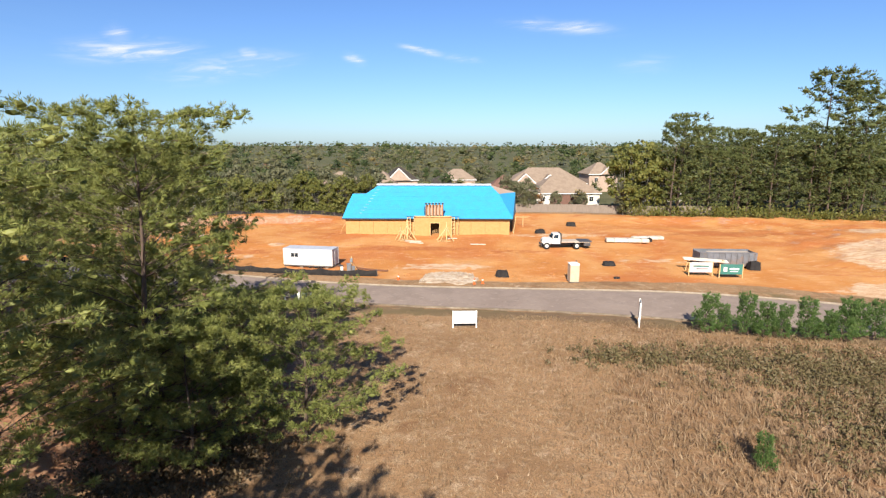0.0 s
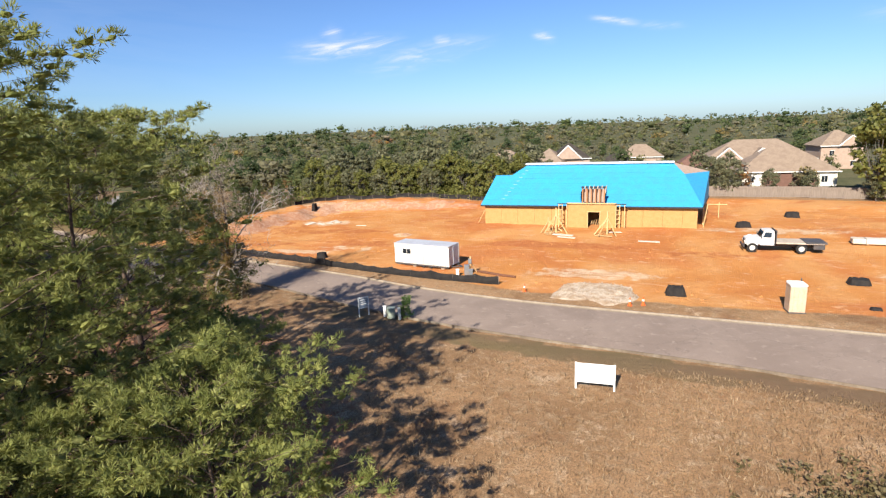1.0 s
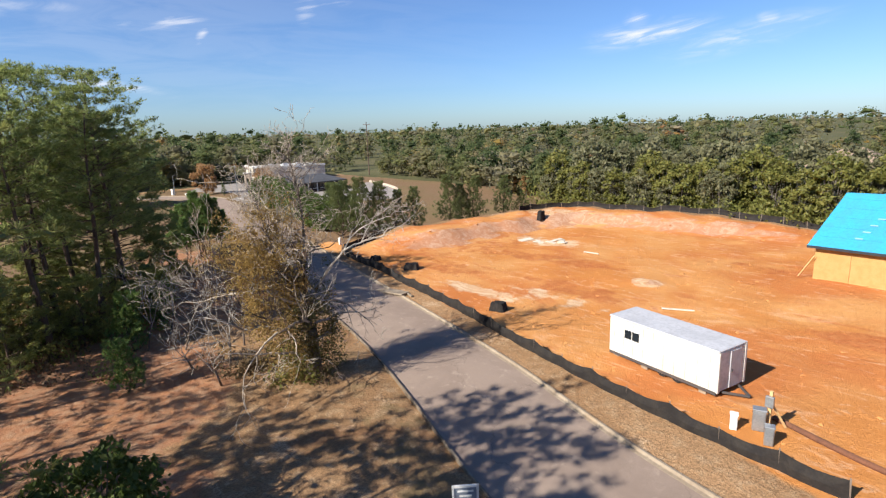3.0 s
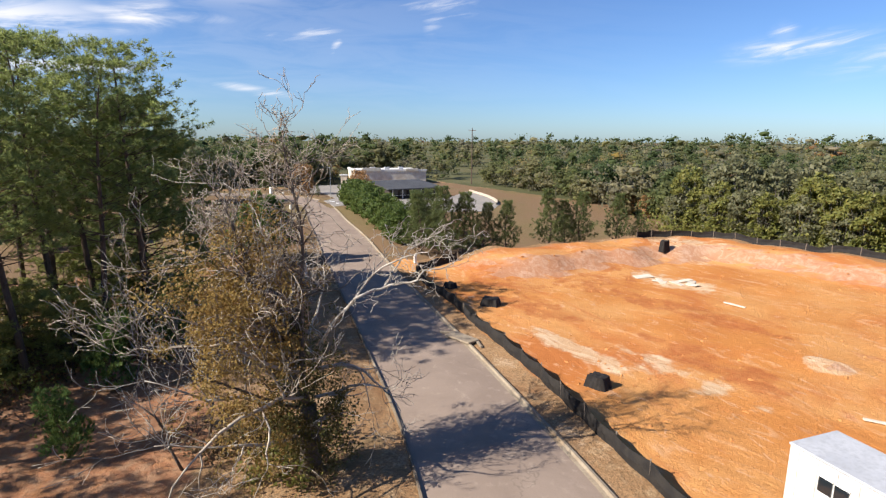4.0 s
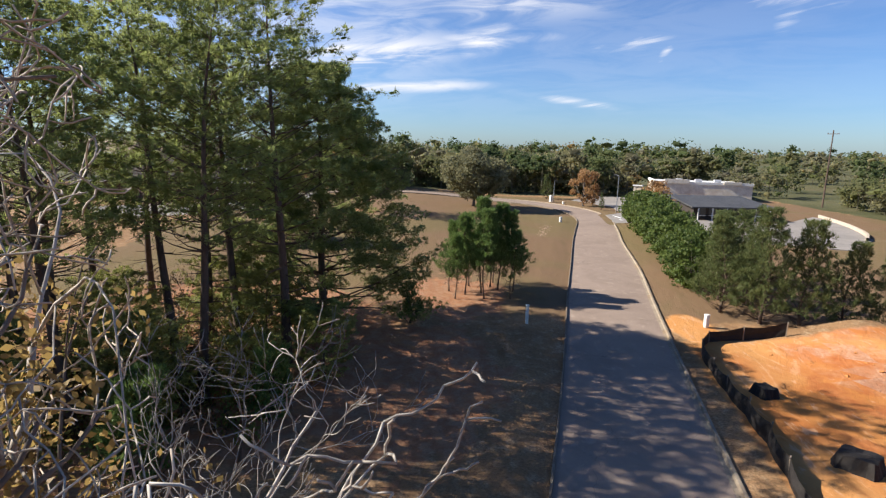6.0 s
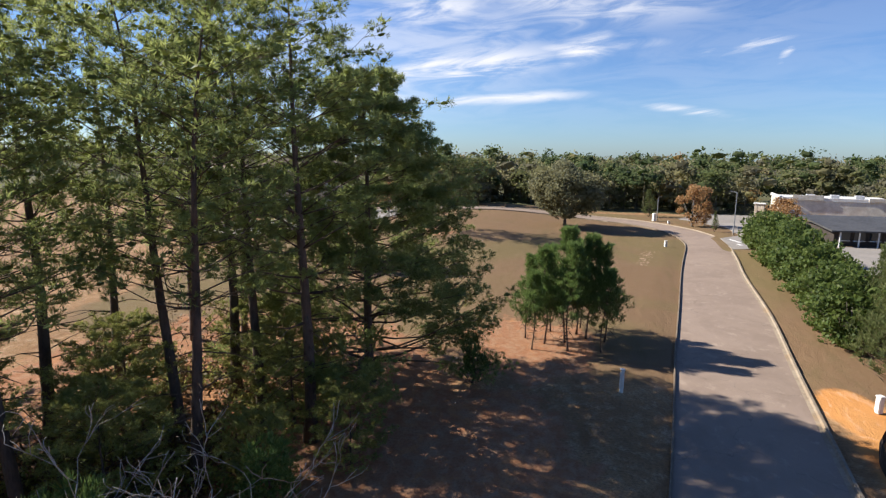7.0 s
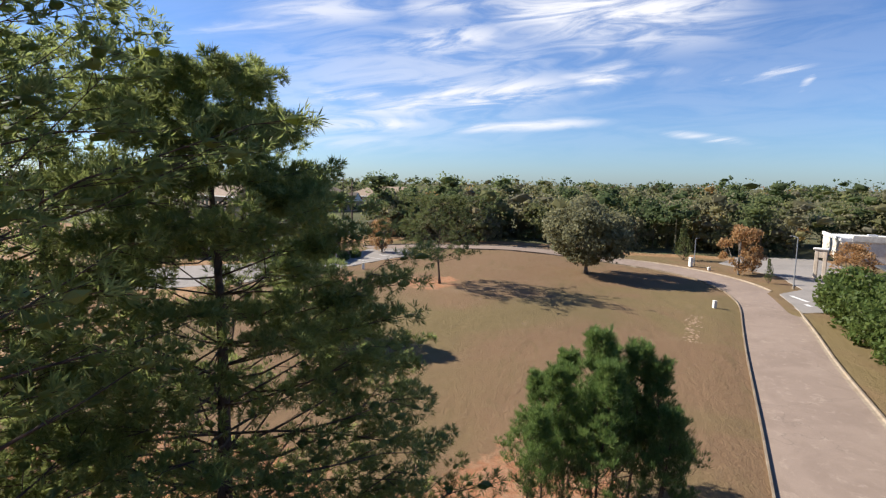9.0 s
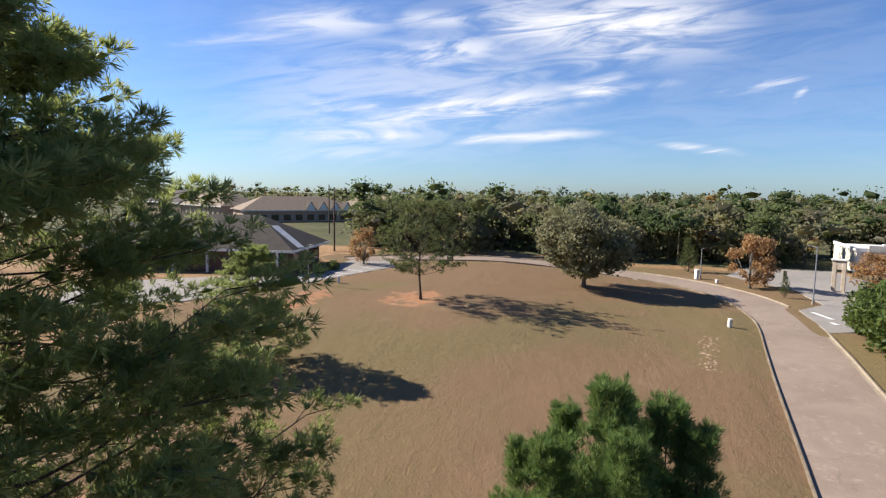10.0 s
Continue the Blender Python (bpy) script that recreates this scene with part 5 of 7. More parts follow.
for x, y, h, lean, k in ((-43.2, 53.6, 6.3, (-0.2, 0.45), 1), (-42.4, 49.8, 6.2, (-0.25, 0.3), 2), (-39.2, 53.5, 4.2, (-0.5, -0.5), 3), (-37.2, 51.0, 3.6, (0.1, -0.4), 4), (-35.6, 52.6, 5.2, (-0.2, 0.2), 5), (-40.6, 51.6, 5.6, (0.1, 0.3), 6), (-38.4, 54.6, 4.8, (-0.3, 0.1), 7), (-33.6, 51.4, 4.4, (0.2, -0.3), 8), (-44.6, 51.8, 6.0, (0.1, 0.2), 9)):
    dead_sapling(x, y, h, lean, 300 + k)


# ---- undergrowth ----
def brush(name, label, mat, areas, size, per, seed, twigs=True, leaf=0.10):
    rng = np.random.default_rng(seed)
    g = Geo()
    for cx, cy, rx, ry, n in areas:
        for k in range(n):
            q = rng.normal(size=2) * 0.5
            x, y = cx + q[0] * rx, cy + q[1] * ry
            z = at(x, y)
            s = size * rng.uniform(0.5, 1.4)
            pt = np.array([x, y, z + s * 0.55]) + rng.normal(size=(per, 3)) * np.array([0.5, 0.5, 0.38]) * s
            pt[:, 2] = np.maximum(pt[:, 2], z + 0.03)
            leaves(g, pt, leaf, rng)
            if twigs:
                for j in range(4):
                    d = unit(rng.normal(size=3) + np.array([0, 0, 1.3]))
                    g.tube([(x, y, z - 0.05), tuple(np.array([x, y, z]) + d * s * 1.2)], [0.02, 0.006], 3)
    return tagged(part(name, g, mat), label, "undergrowth", kind="stuff")


brush("undergrowth", "brown leafless brush and briars under the pines", M_BROWNBUSH, ((-50, 47, 5, 3, 26), (-56, 43, 9, 5, 50), (-47, 42, 6, 5, 50), (-34, 54.0, 3, 2, 20), (-24, 38, 9, 5, 12), (-15, 24, 6, 5, 70), (-10.5, 25.5, 3, 3, 26), (-20, 30, 6, 5, 30), (-62, 40, 9, 7, 20)), 1.0, 70, 81)
brush("green_undergrowth", "green leafy saplings and vines under the pines", M_GREENLEAF, ((-52, 49, 6, 3, 20), (-46, 44, 7, 5, 34), (-57, 43, 8, 6, 30), (-32.5, 55, 3, 2, 10), (-20, 33, 7, 5, 10)), 1.0, 110, 82)
brush("wood_edge_brush", "olive and brown brush along the wood's edge", M_GREENLEAF, tuple((-60 + 4.0 * k, 116.5, 4, 2.0, 9) for k in range(13)) + tuple((46 + 4.5 * k, 120.5 - 0.7 * k, 4, 1.6, 9) for k in range(12)), 2.0, 60, 84, True, 0.24)
brush("field_weeds", "dark green-brown weed patches in the dry field", M_WEED, ((16, 38.5, 7, 2.2, 150), (27, 36, 9, 4, 420), (25, 27, 6, 6, 300), (31, 29, 7, 6, 340), (20, 17, 4, 5, 60)), 0.46, 26, 83, False, 0.10)


def grass():
    """Dry standing grass over the near field."""
    rng = np.random.default_rng(91)
    n = 26000
    x = rng.uniform(-14, 40, n)
    y = 8 + 41 * rng.uniform(0, 1, n)
    dens = 0.35 + 0.65 * smooth01(-2, 14, x) + 0.25 * fbm(x, y, 0.3, 4.0)
    inn, d = inside(ROADPOLY, x, y)
    keep = (rng.uniform(0, 1, n) < dens) & ~(inn | (d < 2.0)) & (y < 53) & ((x > -6) | (y > 38))
    x, y = x[keep], y[keep]
    z = land(x, y)
    k = 4
    P = np.repeat(np.column_stack([x, y, z]), k, 0) + rng.normal(size=(len(x) * k, 3)) * np.array([0.14, 0.14, 0])
    hgt = (0.20 + 0.36 * smooth01(4, 22, P[:, 0]) * smooth01(48, 30, P[:, 1]))[:, None] * rng.uniform(0.5, 1.4, (len(P), 1))
    d = unit(rng.normal(size=(len(P), 3)) * 0.45 + np.array([0, 0, 1.0]))
    u = unit(np.cross(d, rng.normal(size=d.shape)))
    w = 0.032
    v = np.stack([P - u * w, P + u * w, P + d * hgt], 1)
    g = Geo()
    g.add(v, np.arange(len(P))[:, None] * 3 + np.array([[0, 1, 2]]))
    tagged(part("dry_grass", g, M_GRASS), "dry straw-coloured grass in the field", "grass", kind="stuff")


grass()


# ---- far woods ----
def woods():
    rng = np.random.default_rng(101)
    g = Geo()
    # places by ring: dense belts round the open land
    pts = []
    for k in range(6600):
        a = rng.uniform(0, 2 * np.pi)
        r = 60 + 1400 * rng.uniform(0, 1) ** 1.75
        x, y = -20 + r * math.cos(a), 60 + r * math.sin(a)
        pts.append((x, y, r))
    P = np.array(pts)
    x, y, r = P.T
    ok = np.zeros(len(x), bool)
    ok |= y > 128
    ok |= x < -152
    ok |= (x > 100) & (y > 60)
    ok |= y < -70
    ok |= x > 160
    # open ground kept clear: houses, meadow, car parks, the clinic side
    ok &= ~((x > -20) & (x < 62) & (y > 122) & (y < 205) & (rng.uniform(0, 1, len(x)) < 0.82))
    ok &= ~((x > -112) & (x < -58) & (y < 136 - 0.0 * x))
    ok &= ~((x < -90) & (x > -155) & (y > 0) & (y < 118))
    ok &= ~((x < -90) & (x > -330) & (y < 34) & (y > -140))
    ok &= ~((x < -150) & (x > -165) & (y > 80) & (y < 124))
    P = P[ok]
    extra = []
    for k in range(430):
        q = rng.uniform(0, 1)
        if k < 150:
            extra.append((-66 - 62 * q, 120 + 16 * q + rng.uniform(0, 14)))
        elif k < 330:
            extra.append((-152 - rng.uniform(0, 26), 36 + 90 * q))
        else:
            extra.append((-146 - rng.uniform(0, 30), 18 + 26 * q))
    E_ = np.array(extra)
    E_ = E_[~((E_[:, 0] < -145) & (E_[:, 0] > -172) & (E_[:, 1] > 98) & (E_[:, 1] < 128))]
    XY = np.vstack([P[:, :2], E_])
    Z = land(XY[:, 0], XY[:, 1])
    R = np.hypot(XY[:, 0] + 20, XY[:, 1] - 60)
    az = np.degrees(np.arctan2(-(XY[:, 0] + 20), XY[:, 1] - 60))
    for (px, py), pz, pr, pa in zip(XY, Z, R, az):
        kind = rng.uniform()
        tint = 0.02 + 0.34 * rng.uniform() if kind < 0.26 else rng.uniform(0.40, 0.86) if kind < 0.95 else rng.uniform(0.86, 1.0)
        pine = tint < 0.32
        h = (rng.uniform(10.0, 14.2) if pine else rng.uniform(7.0, 12.5)) * (0.80 if pr < 165 else 0.95 if pr < 240 else 1.12) * rng.choice((0.85, 1.0, 1.0, 1.15))
        if -50 < pa < 60 and pr < 250:
            h *= 0.62 if pa < 10 else 0.78
        w = h * (0.40 if pine else 0.66) * rng.uniform(0.85, 1.25)
        near = 0 if pr < 200 else 1 if pr < 350 else 2 if pr < 700 else 3
        lobes, n, size = ((11, 34, 0.29), (7, 20, 0.50), (4, 10, 0.95), (2, 6, 1.9))[near]
        if pa < -60 or pa > 165:
            if kind > 0.45:
                continue
            lobes, n, size = 2, 5, 2.4
        for k in range(lobes):
            u = unit(rng.normal(size=3))
            f = rng.uniform()
            if pine:
                zc, reach = 0.45 + 0.46 * f, w * 0.50 * (1.15 - 0.8 * f)
                s = np.array([w * 0.48, w * 0.48, h * 0.11]) * rng.uniform(0.75, 1.2)
            else:
                zc, reach = 0.26 + 0.50 * f, w * 0.66 * math.sqrt(max(0.1, 1 - (1.9 * f - 0.9) ** 2))
                s = np.array([w * 0.40, w * 0.40, h * 0.155]) * rng.uniform(0.7, 1.2)
            c0 = np.array([px + u[0] * reach, py + u[1] * reach, pz + h * zc])
            if k == 0:
                s = s * 1.3
                c0 = np.array([px + u[0] * w * 0.1, py + u[1] * w * 0.1, pz + h - s[2]])
            if k == 1 and not pine:
                c0[2] = pz + s[2] * 0.8
            tn = tint + rng.uniform(-0.05, 0.05)
            if near < 3:
                g.add(c0 + ICO * s * 0.42 * (1 + 0.25 * rng.normal(size=(12, 1))), ICO_FACES, max(0.0, tn - 0.02))
            d = unit(rng.normal(size=(n, 3)) + np.array([0, 0, 0.35]))
            leaves(g, c0 + d * s * rng.uniform(0.55, 1.05, (n, 1)), size, rng, tn, d, 2.2)
        if pr < 260:
            g.tube([(px, py, pz - 0.2), (px, py, pz + h * 0.6)], [0.16, 0.08], 4, 0.84)
    ob = new("far_woods", g.mesh("far_woods", M_WOODS, False, True))
    tagged(ob, "mixed autumn woods of dark pines and olive broadleaf trees", "woods", kind="stuff")


woods()


# ---- building site ----


def local(g, name, mat, parent, label=""):
    return part(name, g, mat, parent, label)


def new_house():
    """The unfinished house: board walls, stud framing at the entry, a blue-covered hip roof."""
    e = thing("house_under_construction", -2.7, 92.9, 0.42, -1.2, "unfinished house with board walls and a bright blue covered roof", "house")
    W, D, H, T = 28.4, 14.0, 2.75, 0.16
    x0, x1 = -W / 2, W / 2
    local(Geo().box((0, D / 2, -0.25), (W + 0.1, D + 0.1, 0.56)), "slab", M_KERB, e, "pale concrete floor slab")
    # front wall with the door opening, in sheets of board
    door0, door1 = 0.55, 2.15
    sheets = []
    xx = x0
    while xx < x1 - 0.01:
        nx = min(xx + 2.42, x1)
        for a, b in ((xx, min(nx, -2.2)), (max(xx, 4.2), nx)):
            if b - a > 0.05:
                sheets.append((a, b, 0.0))
        xx = nx
    for a, b, _ in sheets:
        local(Geo().box(((a + b) / 2, T / 2, H / 2 + 0.03), (b - a - 0.02, T, H)), "wall_sheet", M_OSB, e)
    # entry bay stands proud
    bay = -1.25
    for a, b, z0, z1 in ((-2.2, door0, 0, 3.3), (door1, 4.2, 0, 3.3), (door0, door1, 2.25, 3.3)):
        local(Geo().box(((a + b) / 2, bay + T / 2, (z0 + z1) / 2 + 0.03), (b - a, T, z1 - z0)), "wall_sheet", M_OSB, e)
    for xs in (-2.2 + T / 2, 4.2 - T / 2):
        local(Geo().box((xs, (bay + T) / 2 + 0.09, 1.68), (T - 0.01, -bay - 0.02, 3.28)), "wall_sheet", M_OSB, e)
    # inner walls behind the door; the unlit interior is painted into their dark colour
    local(Geo().box((1.35, 1.2, 1.3), (3.0, 0.08, 2.6)).box((0.1, 0.4, 1.3), (0.06, 1.6, 2.6)).box((2.7, 0.4, 1.3), (0.06, 1.6, 2.6)), "inner_wall", M_INSIDE, e, "dim unfinished inner walls")
    for q in range(4):
        local(Geo().beam((0.7 + 0.35 * q, 0.9, 0.04), (1.0 + 0.3 * q, 0.5, 0.75 + 0.1 * q), 0.04, 0.12), "stacked_board", M_STUD, e)
    for xs in (door0, door1):
        local(Geo().box((xs, bay - 0.01, 1.13), (0.09, 0.2, 2.26)), "door_frame", M_STUD, e)
    local(Geo().box(((door0 + door1) / 2, bay - 0.012, 2.31), (door1 - door0 + 0.2, 0.2, 0.10)), "door_frame", M_STUD, e)
    # side and rear walls
    for xs in (x0 + T / 2, x1 - T / 2):
        local(Geo().box((xs, D / 2 + T / 2, H / 2 + 0.03), (T, D - T, H)), "wall_sheet", M_OSB, e)
    local(Geo().box((0, D, H / 2 + 0.03), (W, T, H)), "wall_sheet", M_OSB, e)
    # dark strip along the foot of the front wall, painting its shadow gap
    local(Geo().box((0, -0.03, 0.015), (W, 0.06, 0.05)), "sill_plate", M_EDGESHADE, e)
    # open stud frames beside the entry
    for cx in (-2.75, 4.75):
        for k in (-0.55, -0.08, 0.55):
            local(Geo().box((cx + k, bay - 0.15, 1.65), (0.10, 0.14, 3.3)), "stud", M_STUD, e)
        for z in (0.08, 0.75, 1.35, 1.95, 2.55, 3.25):
            local(Geo().box((cx - 0.31, bay - 0.15, z), (0.36, 0.13, 0.09)), "blocking", M_STUD, e)
        local(Geo().box((cx, bay - 0.15, 3.36), (1.5, 0.2, 0.10)), "top_plate", M_EDGESHADE, e)
    local(Geo().box((1.0, bay - 0.06, 3.42), (6.4, 0.24, 0.16)), "header_beam", M_STUD, e)
    # bare rafters over the entry
    for k in range(6):
        xk = -0.15 + 0.56 * k
        local(Geo().box((xk, bay + 0.05, 4.5), (0.16, 0.16, 2.0)), "gable_stud", M_SHADESTUD, e)
        # dark blocks stand in for the shaded gap above the rafters
        local(Geo().box((xk, bay + 0.05, 5.6), (0.34, 0.4, 0.22)), "stud_cap", M_EDGESHADE, e)
        local(Geo().beam((xk, bay + 0.1, 3.6), (xk, 2.6, 5.3), 0.09, 0.2), "rafter", M_STUD, e)
    # the entry's shadowed left side, its shade put into a near-black sheet
    local(Geo().add([(-0.45, -0.9, 3.5), (-0.45, -0.9, 4.9), (-0.45, 2.2, 5.0), (-0.45, 0.2, 3.5)], [[0, 1, 2, 3]]), "cheek_board", M_EDGESHADE, e)
    local(Geo().add([(-0.15, -0.5, 3.5), (2.7, -0.5, 3.5), (2.7, -0.5, 5.3), (-0.15, -0.5, 5.3)], [[0, 1, 2, 3]]), "gable_board", M_TANWALL, e)
    # roof: one front plane, lower shoulders at both ends, a hip each side of the main ridge
    m = 0.66
    ey, ez = -0.45, H + 0.2

    def fz(y):
        return ez + m * (y - ey)
    ya, yb = 5.2, 7.4
    lx, rx = x0 - 0.5, x1 + 0.5
    za, zb = fz(ya), fz(yb)
    top = Geo()
    F = [(lx, ey, ez), (rx, ey, ez), (x1 - 1.5, ya, za), (x1 - 3.0, yb, zb), (x0 + 5.0, yb, zb), (x0 + 2.9, ya + 0.05, za + 0.03), (lx + 0.9, ya, za)]
    n = len(F)
    v = F + [(p[0], p[1], p[2] - 0.12) for p in F]
    top.add(v, [list(range(n))])
    top.f.setdefault(4, []).append(np.array([[i, n + i, n + (i + 1) % n, (i + 1) % n] for i in range(n)]))
    front = local(top, "roof", M_BLUE, e, "bright blue sheet underlayment on the front slope")
    # right-hand hip face with its raised rear shoulder
    g = Geo().add([(rx, ey, ez), (rx + 1.7, 11.0, ez), (rx + 1.6, 11.2, za - 0.2), (x1 - 1.5, ya, za)], [[0, 1, 2, 3]])
    local(g, "roof_hip", M_BLUE, e, "blue sheet underlayment on the side slope")
    g = Geo().add([(x1 - 3.0, yb, zb), (x1 - 1.5, ya, za), (rx + 1.6, 11.2, za - 0.2), (x1 - 1.0, 13.0, za)], [[0, 1, 2, 3]])
    local(g, "roof_side", M_TANWALL, e, "bare sheathing on the rear slope")
    g = Geo().add([(lx, ey, ez), (lx + 0.9, ya, za), (lx + 0.6, 14.4, ez), (lx, 14.5, ez)], [[0, 1, 2, 3]])
    g.add([(lx + 0.9, ya, za), (x0 + 2.9, ya, za), (x0 + 5, yb, zb), (x0 + 4, 14.3, ez), (lx + 0.6, 14.4, ez)], [[0, 1, 2, 3, 4]])
    g.add([(x0 + 5, yb, zb), (x1 - 3, yb, zb), (x1 - 1.0, 14.4, ez), (x0 + 4, 14.4, ez)], [[0, 1, 2, 3]])
    g.add([(x1 - 3, yb, zb), (rx + 1.6, 11.2, za - 0.2), (rx + 1.7, 14.4, ez), (x1 - 1.0, 14.4, ez)], [[0, 1, 2, 3]])
    local(g, "roof_rear", M_BLUE, e)
    local(Geo().beam((x0 + 4.6, yb, zb + 0.06), (x1 - 2.8, yb, zb + 0.06), 1.0, 0.22), "ridge_cap", M_RIDGE, e, "pale sheet along the ridge")
    local(Geo().box((0, ey - 0.04, ez - 0.10), (W + 1.0, 0.08, 0.20)), "fascia", M_EDGESHADE, e, "dark drip edge along the eaves")
    local(Geo().beam((rx + 0.03, ey, ez - 0.10), (rx + 1.73, 11.0, ez - 0.10), 0.08, 0.20), "fascia", M_EDGESHADE, e)
    # sheet laps across the slope and pale nail battens up one side
    for k in range(1, 8):
        y = ey + k * 1.0
        f = (y - ey) / (yb - ey)
        a = lx + 0.9 * min(1, (y - ey) / (ya - ey)) + 0.3 if y < ya else x0 + 2.9 + (y - ya) / (yb - ya) * 2.1
        b = rx - 0.5 - (y - ey) / (yb - ey) * 3.2
        local(Geo().beam((a, y, fz(y) + 0.012), (b, y, fz(y) + 0.012), 0.05, 0.03), "sheet_lap", M_BLUE, front)
    for k in range(9):
        y = 0.6 + 0.68 * k
        local(Geo().box((x0 + 2.6 + 0.29 * k, y, fz(y) + 0.05), (0.5, 0.12, 0.04), Euler((math.atan(m), 0, 0)).to_matrix()), "pale_batten", M_BATTEN, front)
    # side scaffold posts
    for k in range(3):
        local(Geo().box((x1 + 0.9 + 0.45 * k, 3.0 + 3.2 * k, 1.3), (0.12, 0.12, 2.9)), "porch_post", M_STUD, e)
    local(Geo().beam((x1 + 0.8, 1.0, 0.1), (x1 + 1.6, 5.0, 2.6), 0.10, 0.05), "brace", M_STUD, e)
    local(Geo().beam((x1 + 1.5, 8.9, 2.0), (x1 + 4.4, 8.9, 2.0), 0.06, 0.12), "brace", M_STUD, e)
    local(Geo().box((x1 + 3.4, 8.9, 1.1), (0.10, 0.10, 2.4)), "brace", M_STUD, e)
    # paler leftover sheet leaning at the left
    local(Geo().beam((x0 - 0.9, -0.5, 0.3), (x0 + 0.1, -0.4, 2.2), 0.06, 0.05), "brace", M_STUD, e)


new_house()


def brace_frame(x, y, rz, post, label):
    e = thing("timber_brace", x, y, at(x, y), rz, label, "timber brace")
    part("post", Geo().box((0, 0, post / 2), (0.16, 0.16, post)), M_STUD, e)
    for dx, dy in ((-1.5, -0.6), (-0.7, -1.6), (1.4, -1.1)):
        part("strut", Geo().beam((0, 0, post * 0.72), (dx, dy, 0.03), 0.06, 0.14), M_STUD, e)
    part("foot_board", Geo().box((-0.2, -1.2, 0.05), (2.2, 0.3, 0.06)), M_STUD, e)


brace_frame(-5.9, 87.8, 10, 3.3, "raw timber post held by diagonal struts")
brace_frame(0.6, 87.4, -12, 3.0, "raw timber post held by crossed struts")
brace_frame(-7.0, 88.6, 40, 1.9, "short raw timber prop on bare soil")
for x, y, L, a, w in ((-4.8, 86.0, 2.6, -5, 0.7), (-4.2, 84.7, 2.2, -8, 0.5), (-21.5, 79.5, 2.2, 35, 0.2), (5.5, 84.0, 2.4, 4, 0.5), (1.5, 88.6, 1.6, 20, 0.5), (-36.0, 90.5, 1.6, 10, 0.25)):
    e = tagged(part("board", Geo().rbox((0, 0, 0.05), (L, w, 0.07), 0.01), M_WRAP), "pale loose board lying on the soil", "board", "loose boards")
    e.matrix_basis = pose(x, y, at(x, y) + 0.0, 0, 2, a)


def office_trailer():
    e = thing("office_trailer", -17.45, 70.2, at(-17.5, 70.2), -10, "white metal site office trailer with a grey roof", "trailer")
    L, W, H, z = 6.75, 2.3, 2.1, 0.36
    part("body", Geo().rbox((0, 0, z + H / 2), (L, W, H), 0.04), M_WHITE, e)
    part("roof", Geo().rbox((0, 0, z + H + 0.05), (L + 0.06, W + 0.06, 0.10), 0.03), M_TROOF, e, "grey metal roof")
    for k in range(10):
        part("wall_rib", Geo().box((-L / 2 + 0.35 + 0.66 * k, -W / 2 - 0.012, z + H / 2), (0.05, 0.024, H - 0.2)), M_WHITE, e)
    for k in range(2):
        w = part("window", Geo().box((-L / 2 + 1.35 + 0.52 * k, -W / 2 - 0.035, z + 1.36), (0.44, 0.03, 0.52)), M_GLASS, e, "small dark window")
        part("window_frame", Geo().box((-L / 2 + 1.35 + 0.52 * k, -W / 2 - 0.03, z + 1.65), (0.5, 0.05, 0.05)).box((-L / 2 + 1.35 + 0.52 * k, -W / 2 - 0.03, z + 1.08), (0.5, 0.05, 0.05)), M_TRIM, w)
    d = part("door", Geo().rbox((L / 2 + 0.02, 0.25, z + 1.02), (0.05, 0.9, 1.95), 0.01), M_TROOF, e, "grey end door")
    part("handle", Geo().box((L / 2 + 0.07, -0.08, z + 0.95), (0.05, 0.05, 0.16)), M_STEEL, d)
    part("corner_post", Geo().box((L / 2 + 0.01, -W / 2 + 0.06, z + H / 2), (0.08, 0.14, H)), M_WHITE, e)
    part("corner_post", Geo().box((L / 2 + 0.01, W / 2 - 0.06, z + H / 2), (0.08, 0.14, H)), M_WHITE, e)
    part("skirt_rail", Geo().box((0, -W / 2 + 0.02, z - 0.06), (L - 0.1, 0.08, 0.14)).box((0, W / 2 - 0.02, z - 0.06), (L - 0.1, 0.08, 0.14)), M_STEEL, e)
    for sx in (0.2, 1.1):
        for sy in (-0.95, 0.95):
            w = part("wheel", Geo().tube([(sx, sy - 0.1, 0.32), (sx, sy + 0.1, 0.32)], 0.32, 14), M_RUBBER, e)
            part("rim", Geo().tube([(sx, sy - 0.115, 0.32), (sx, sy + 0.115, 0.32)], 0.17, 12), M_GALV, w)
    part("hitch", Geo().beam((L / 2, -0.7, z - 0.05), (L / 2 + 1.0, 0, z - 0.08), 0.08, 0.1).beam((L / 2, 0.7, z - 0.05), (L / 2 + 1.0, 0, z - 0.08), 0.08, 0.1), M_STEEL, e)
    for sx in (-2.9, -0.9, 2.6):
        part("block_pier", Geo().box((sx, -0.9, 0.16), (0.4, 0.4, 0.36)), M_KERB, e)


office_trailer()


